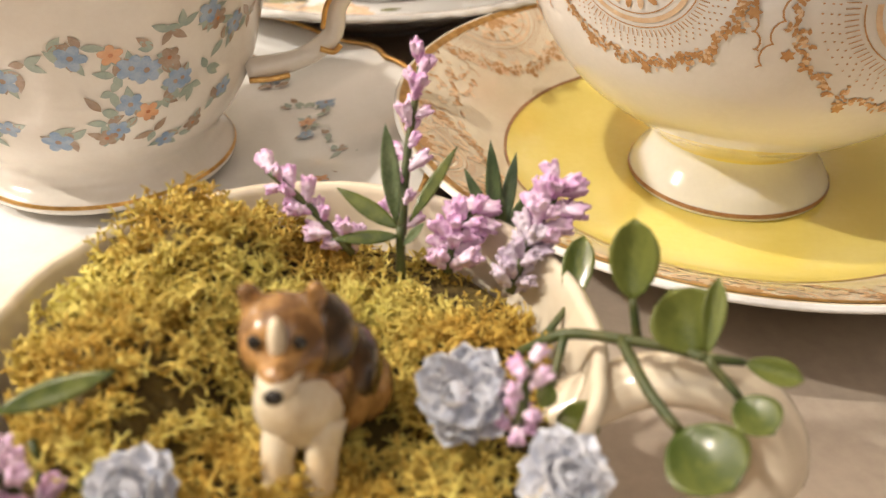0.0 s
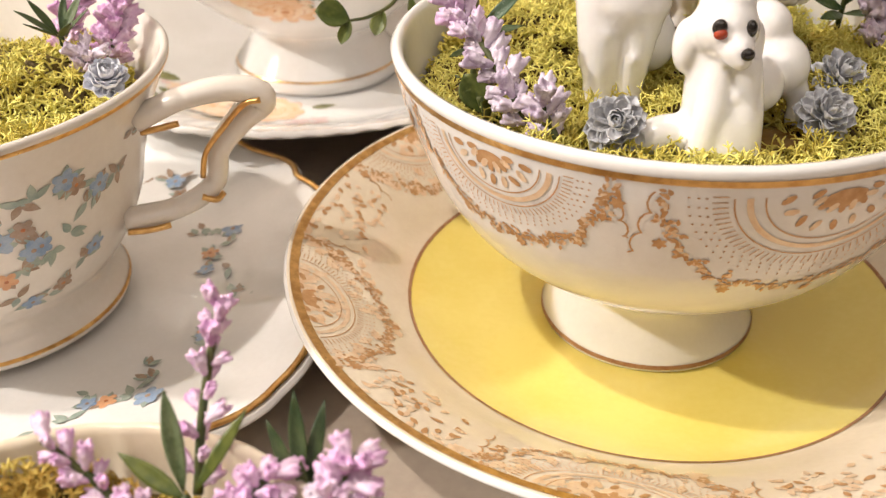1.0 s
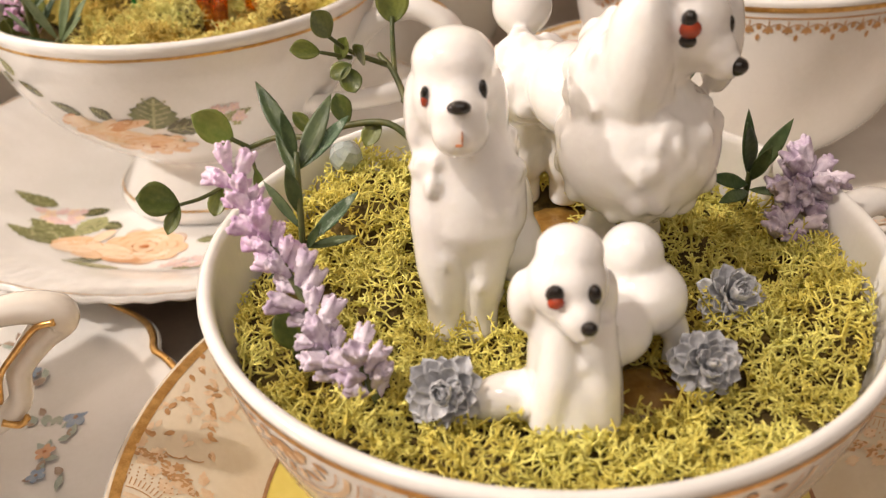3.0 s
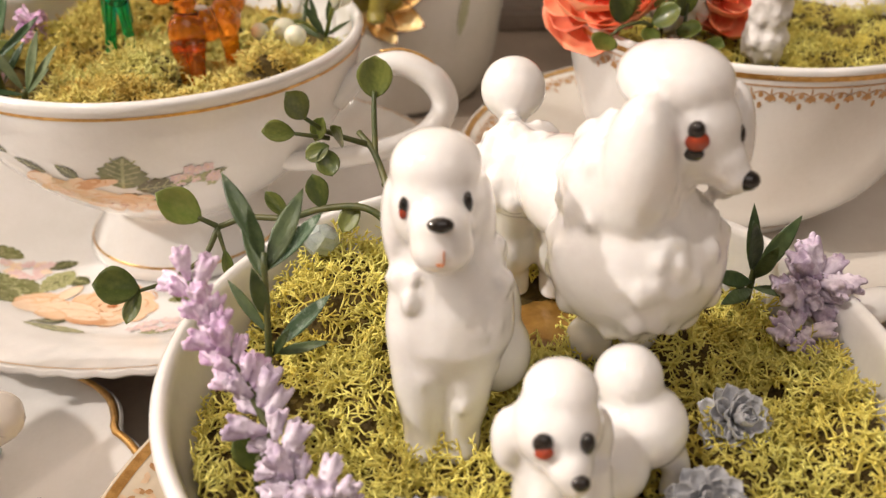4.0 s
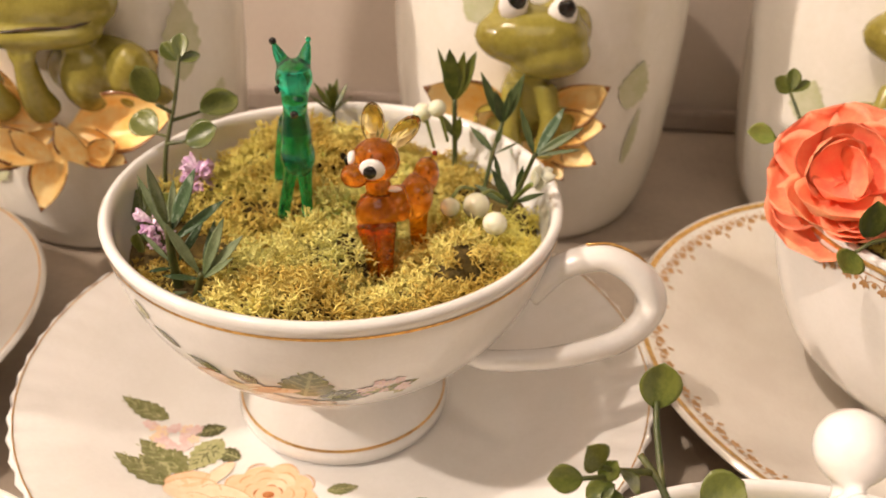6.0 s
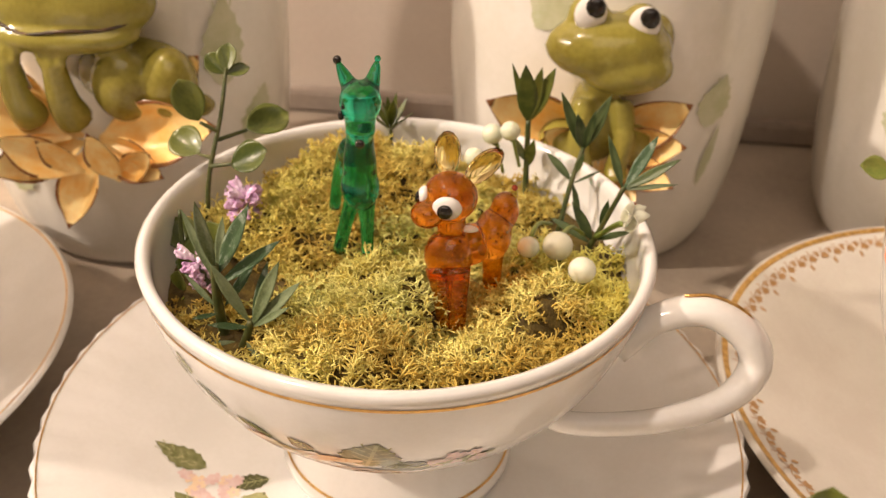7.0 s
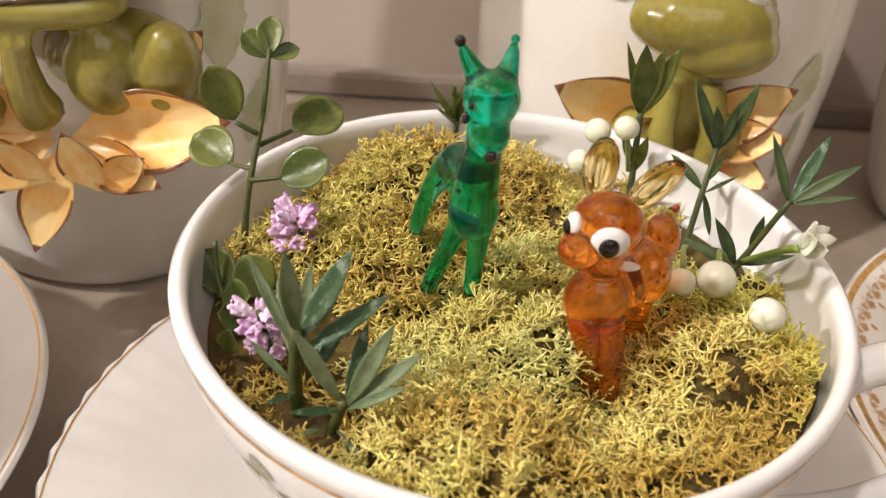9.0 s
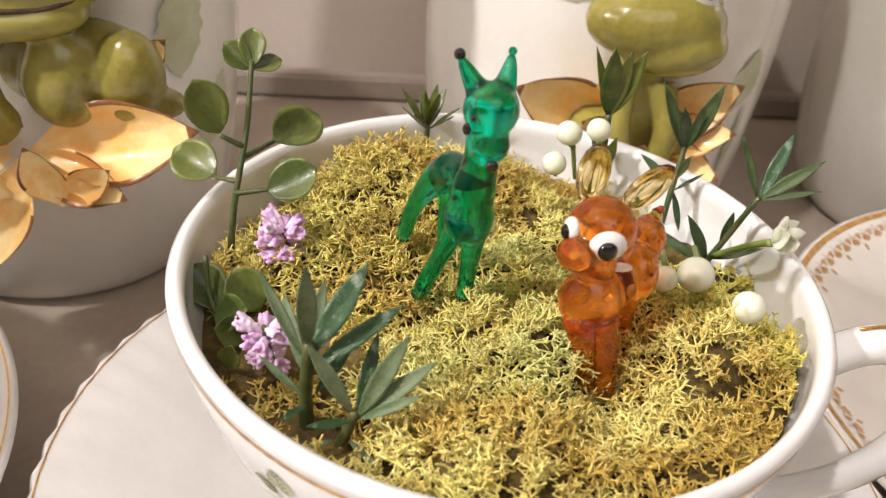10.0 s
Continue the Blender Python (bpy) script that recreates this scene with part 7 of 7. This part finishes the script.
VL = [([(0.0080, 0.0720, 0.0400), (0.0120, 0.0700, 0.0440), (0.0170, 0.0680, 0.0450), (0.0215, 0.0660, 0.0455), (0.0240, 0.0640, 0.0460)], 0.0006, 0.0005), ([(0.0100, 0.0760, 0.0370), (0.0140, 0.0800, 0.0400)], 0.0005, 0.0004), ([(0.0185, 0.0680, 0.0452), (0.0178, 0.0690, 0.0490)], 0.0005, 0.0004), ([(0.0170, 0.0680, 0.0450), (0.0185, 0.0620, 0.0440), (0.0205, 0.0580, 0.0430)], 0.0006, 0.0005), ([(0.0240, 0.0640, 0.0460), (0.0265, 0.0610, 0.0440)], 0.0005, 0.0004), ([(0.0240, 0.0640, 0.0460), (0.0275, 0.0640, 0.0455)], 0.0005, 0.0004), ([(0.0120, 0.0700, 0.0440), (0.0105, 0.0660, 0.0410)], 0.0005, 0.0004)]
LV = [(ROUND, (0.0178, 0.0690, 0.0488), (0.0180, 0.0735, 0.0550), SEE, 0.7), (ROUND2, (0.0140, 0.0800, 0.0400), (0.0160, 0.0860, 0.0452), SEE, 0.55), (ROUND, (0.0238, 0.0650, 0.0458), (0.0210, 0.0690, 0.0500), SEE, 1.25), (ROUND2, (0.0240, 0.0642, 0.0462), (0.0255, 0.0690, 0.0515), SEE, 0.4), (ROUND2, (0.0275, 0.0640, 0.0455), (0.0325, 0.0620, 0.0450), SEE, 0.6), (ROUND, (0.0265, 0.0610, 0.0440), (0.0285, 0.0570, 0.0430), SEE, 1.1), (ROUND, (0.0205, 0.0580, 0.0430), (0.0240, 0.0520, 0.0415), SEE, 1.2), (ROUND2, (0.0105, 0.0660, 0.0410), (0.0090, 0.0620, 0.0420), SEE, 0.6), (ROUND2, (0.0110, 0.0640, 0.0390), (0.0140, 0.0600, 0.0410), SEE, 1.0)]
sprig("trailing_vine", (0.0090, 0.0720, 0.0390), VL, LV, "green plastic vine with round leaves trailing over the cup", "vine")

# -- in the blue-flowered cup --
rosette((-0.0345, 0.1705, 0.0575), (0.3, -0.5, 0.8), 0.0042, PETAL_P, "white wax rosette at the gold rim", 7)
lavender((-0.0410, 0.1920, 0.0530), [(-0.0420, 0.1915, 0.0520), (-0.0400, 0.1945, 0.0580), (-0.0385, 0.1965, 0.0640)], MAUVE, "mauve sugared lavender at the back of the cup", 22, 0.0048, 41, None, 1.0)
lavender((-0.0520, 0.1990, 0.0530), [(-0.0520, 0.1960, 0.0520), (-0.0510, 0.2010, 0.0580), (-0.0500, 0.2050, 0.0640)], MAUVE, "mauve sugared lavender leaning over the back rim", 22, 0.0050, 42, None, 1.0)
lavender((-0.0590, 0.1480, 0.0520), [(-0.0590, 0.1500, 0.0520), (-0.0600, 0.1480, 0.0560), (-0.0610, 0.1460, 0.0585)], MAUVE, "mauve sugared flower head at the near rim", 14, 0.0045, 43, None, 1.3)
sprig("herb_sprig", (-0.0480, 0.1880, 0.0520), [([(-0.0480, 0.1880, 0.0520), (-0.0485, 0.1890, 0.0590)], 0.0006, 0.0005)], whorl((-0.0485, 0.1890, 0.0580), (0.1, -0.3, 1), 7, 0.0090, 0.8, BLADE, rn, 1.2), "dark green plastic tuft among lavender")
lavender((-0.0430, 0.1830, 0.0530), [(-0.0430, 0.1830, 0.0530), (-0.0420, 0.1835, 0.0575)], LILAC_GREY, "grey lilac tuft in yellow moss", 12, 0.0045, 44, None, 1.3)

# -- in the tall cup: coral flower, greenery --
SILK = leaf_mesh("petal", CORAL, 1.0, 1.20, 0.62, 0.42, 0.0, 0.08, 0.02, 0.28, 10, 6)
for q in SILK.vertices:
    q.co.z += 0.05 * math.sin(9 * q.co.x + 2) * q.co.y ** 2 + 0.03 * math.sin(21 * q.co.x) * q.co.y ** 4


def silk_flower(place, axis, radius, label, seed):
    rnd = random.Random(seed)
    t = thing("silk_flower", place, label, "flower", "coral flowers")
    axis = Vector(axis).normalized()
    side = axis.orthogonal().normalized()
    other = axis.cross(side)
    for ring, (n, tilt, k) in enumerate(((6, 1.50, 1.05), (5, 1.18, 0.98), (4, 0.86, 0.82), (3, 0.45, 0.58))):
        for q in range(n):
            a = 2 * math.pi * (q + 0.5 * ring + rnd.uniform(-0.2, 0.2)) / n
            o = side * math.cos(a) + other * math.sin(a)
            tl = tilt + rnd.uniform(-0.36, 0.36)
            d = axis * math.cos(tl) + o * math.sin(tl)
            part("petal", SILK, t, "", put(axis * (0.05 * ring * radius), d, axis * math.sin(tl) - o * math.cos(tl), radius * k * rnd.uniform(0.85, 1.1)))
    return t


silk_flower((0.0928, 0.3020, 0.0732), (-0.35, -0.65, 0.65), 0.0175, "ruffled coral silk flower at the cup rim", 1)
silk_flower((0.1250, 0.3170, 0.0660), (0.1, -0.7, 0.7), 0.0125, "ruffled coral silk flower between white figurines", 2)
GR = []
for k, (f0, t0) in enumerate((((0.0905, 0.2830, 0.0680), (0.0862, 0.2768, 0.0665)), ((0.0930, 0.2850, 0.0700), (0.0925, 0.2840, 0.0790)), ((0.1000, 0.2850, 0.0700), (0.1060, 0.2830, 0.0740)), ((0.0980, 0.2870, 0.0720), (0.0940, 0.2850, 0.0760)), ((0.1020, 0.2870, 0.0720), (0.1040, 0.2880, 0.0790)), ((0.1000, 0.2860, 0.0690), (0.0990, 0.2800, 0.0670)), ((0.1060, 0.2860, 0.0680), (0.1110, 0.2820, 0.0690)), ((0.1080, 0.2900, 0.0700), (0.1090, 0.2900, 0.0770)), ((0.1050, 0.2840, 0.0640), (0.1040, 0.2790, 0.0660)), ((0.1120, 0.2860, 0.0640), (0.1160, 0.2810, 0.0660)))):
    GR.append((ROUND2 if k % 2 else ROUND, f0, t0, SEE, 0.9))
sprig("trailing_vine", (0.1040, 0.2900, 0.0570), [([(0.1060, 0.2900, 0.0570), (0.1000, 0.2860, 0.0690), (0.0940, 0.2840, 0.0700), (0.0905, 0.2830, 0.0680)], 0.0006, 0.0004), ([(0.1000, 0.2860, 0.0690), (0.1030, 0.2880, 0.0730), (0.1040, 0.2890, 0.0800)], 0.0005, 0.0004), ([(0.1060, 0.2900, 0.0570), (0.1080, 0.2880, 0.0670), (0.1090, 0.2900, 0.0730)], 0.0005, 0.0004)], GR, "green plastic vine with small leaves before the coral flower", "vine")
sprig("leaf_sprig", (0.0940, 0.3350, 0.0580), [([(0.0980, 0.3320, 0.0580), (0.0940, 0.3400, 0.0700), (0.0915, 0.3470, 0.0760)], 0.0006, 0.0004), ([(0.0960, 0.3300, 0.0600), (0.0880, 0.3270, 0.0700), (0.0840, 0.3266, 0.0722)], 0.0005, 0.0004)], [(ROUND, (0.0915, 0.3470, 0.0760), (0.0870, 0.3480, 0.0790), SEE, 1.0), (ROUND2, (0.0916, 0.3470, 0.0762), (0.0922, 0.3500, 0.0815), SEE, 0.8), (ROUND2, (0.0916, 0.3470, 0.0760), (0.0965, 0.3490, 0.0785), SEE, 0.6), (OLIVE, (0.0840, 0.3266, 0.0722), (0.0765, 0.3262, 0.0735), SEE, 1.0)], "green plastic sprig behind the coral flower")
sprig("leaf_sprig", (0.1080, 0.3080, 0.0580), [([(0.1080, 0.3080, 0.0580), (0.1060, 0.3020, 0.0800), (0.1050, 0.2990, 0.0880)], 0.0006, 0.0004)], [(ROUND2, (0.1060, 0.3010, 0.0830), (0.1010, 0.3000, 0.0860), SEE, 0.9), (ROUND2, (0.1055, 0.3000, 0.0850), (0.1100, 0.2990, 0.0880), SEE, 0.9), (ROUND2, (0.1050, 0.2990, 0.0880), (0.1040, 0.2990, 0.0930), SEE, 0.8), (ROUND, (0.1060, 0.3020, 0.0800), (0.1120, 0.3000, 0.0800), SEE, 1.0)], "green plastic sprig before the white figurine")
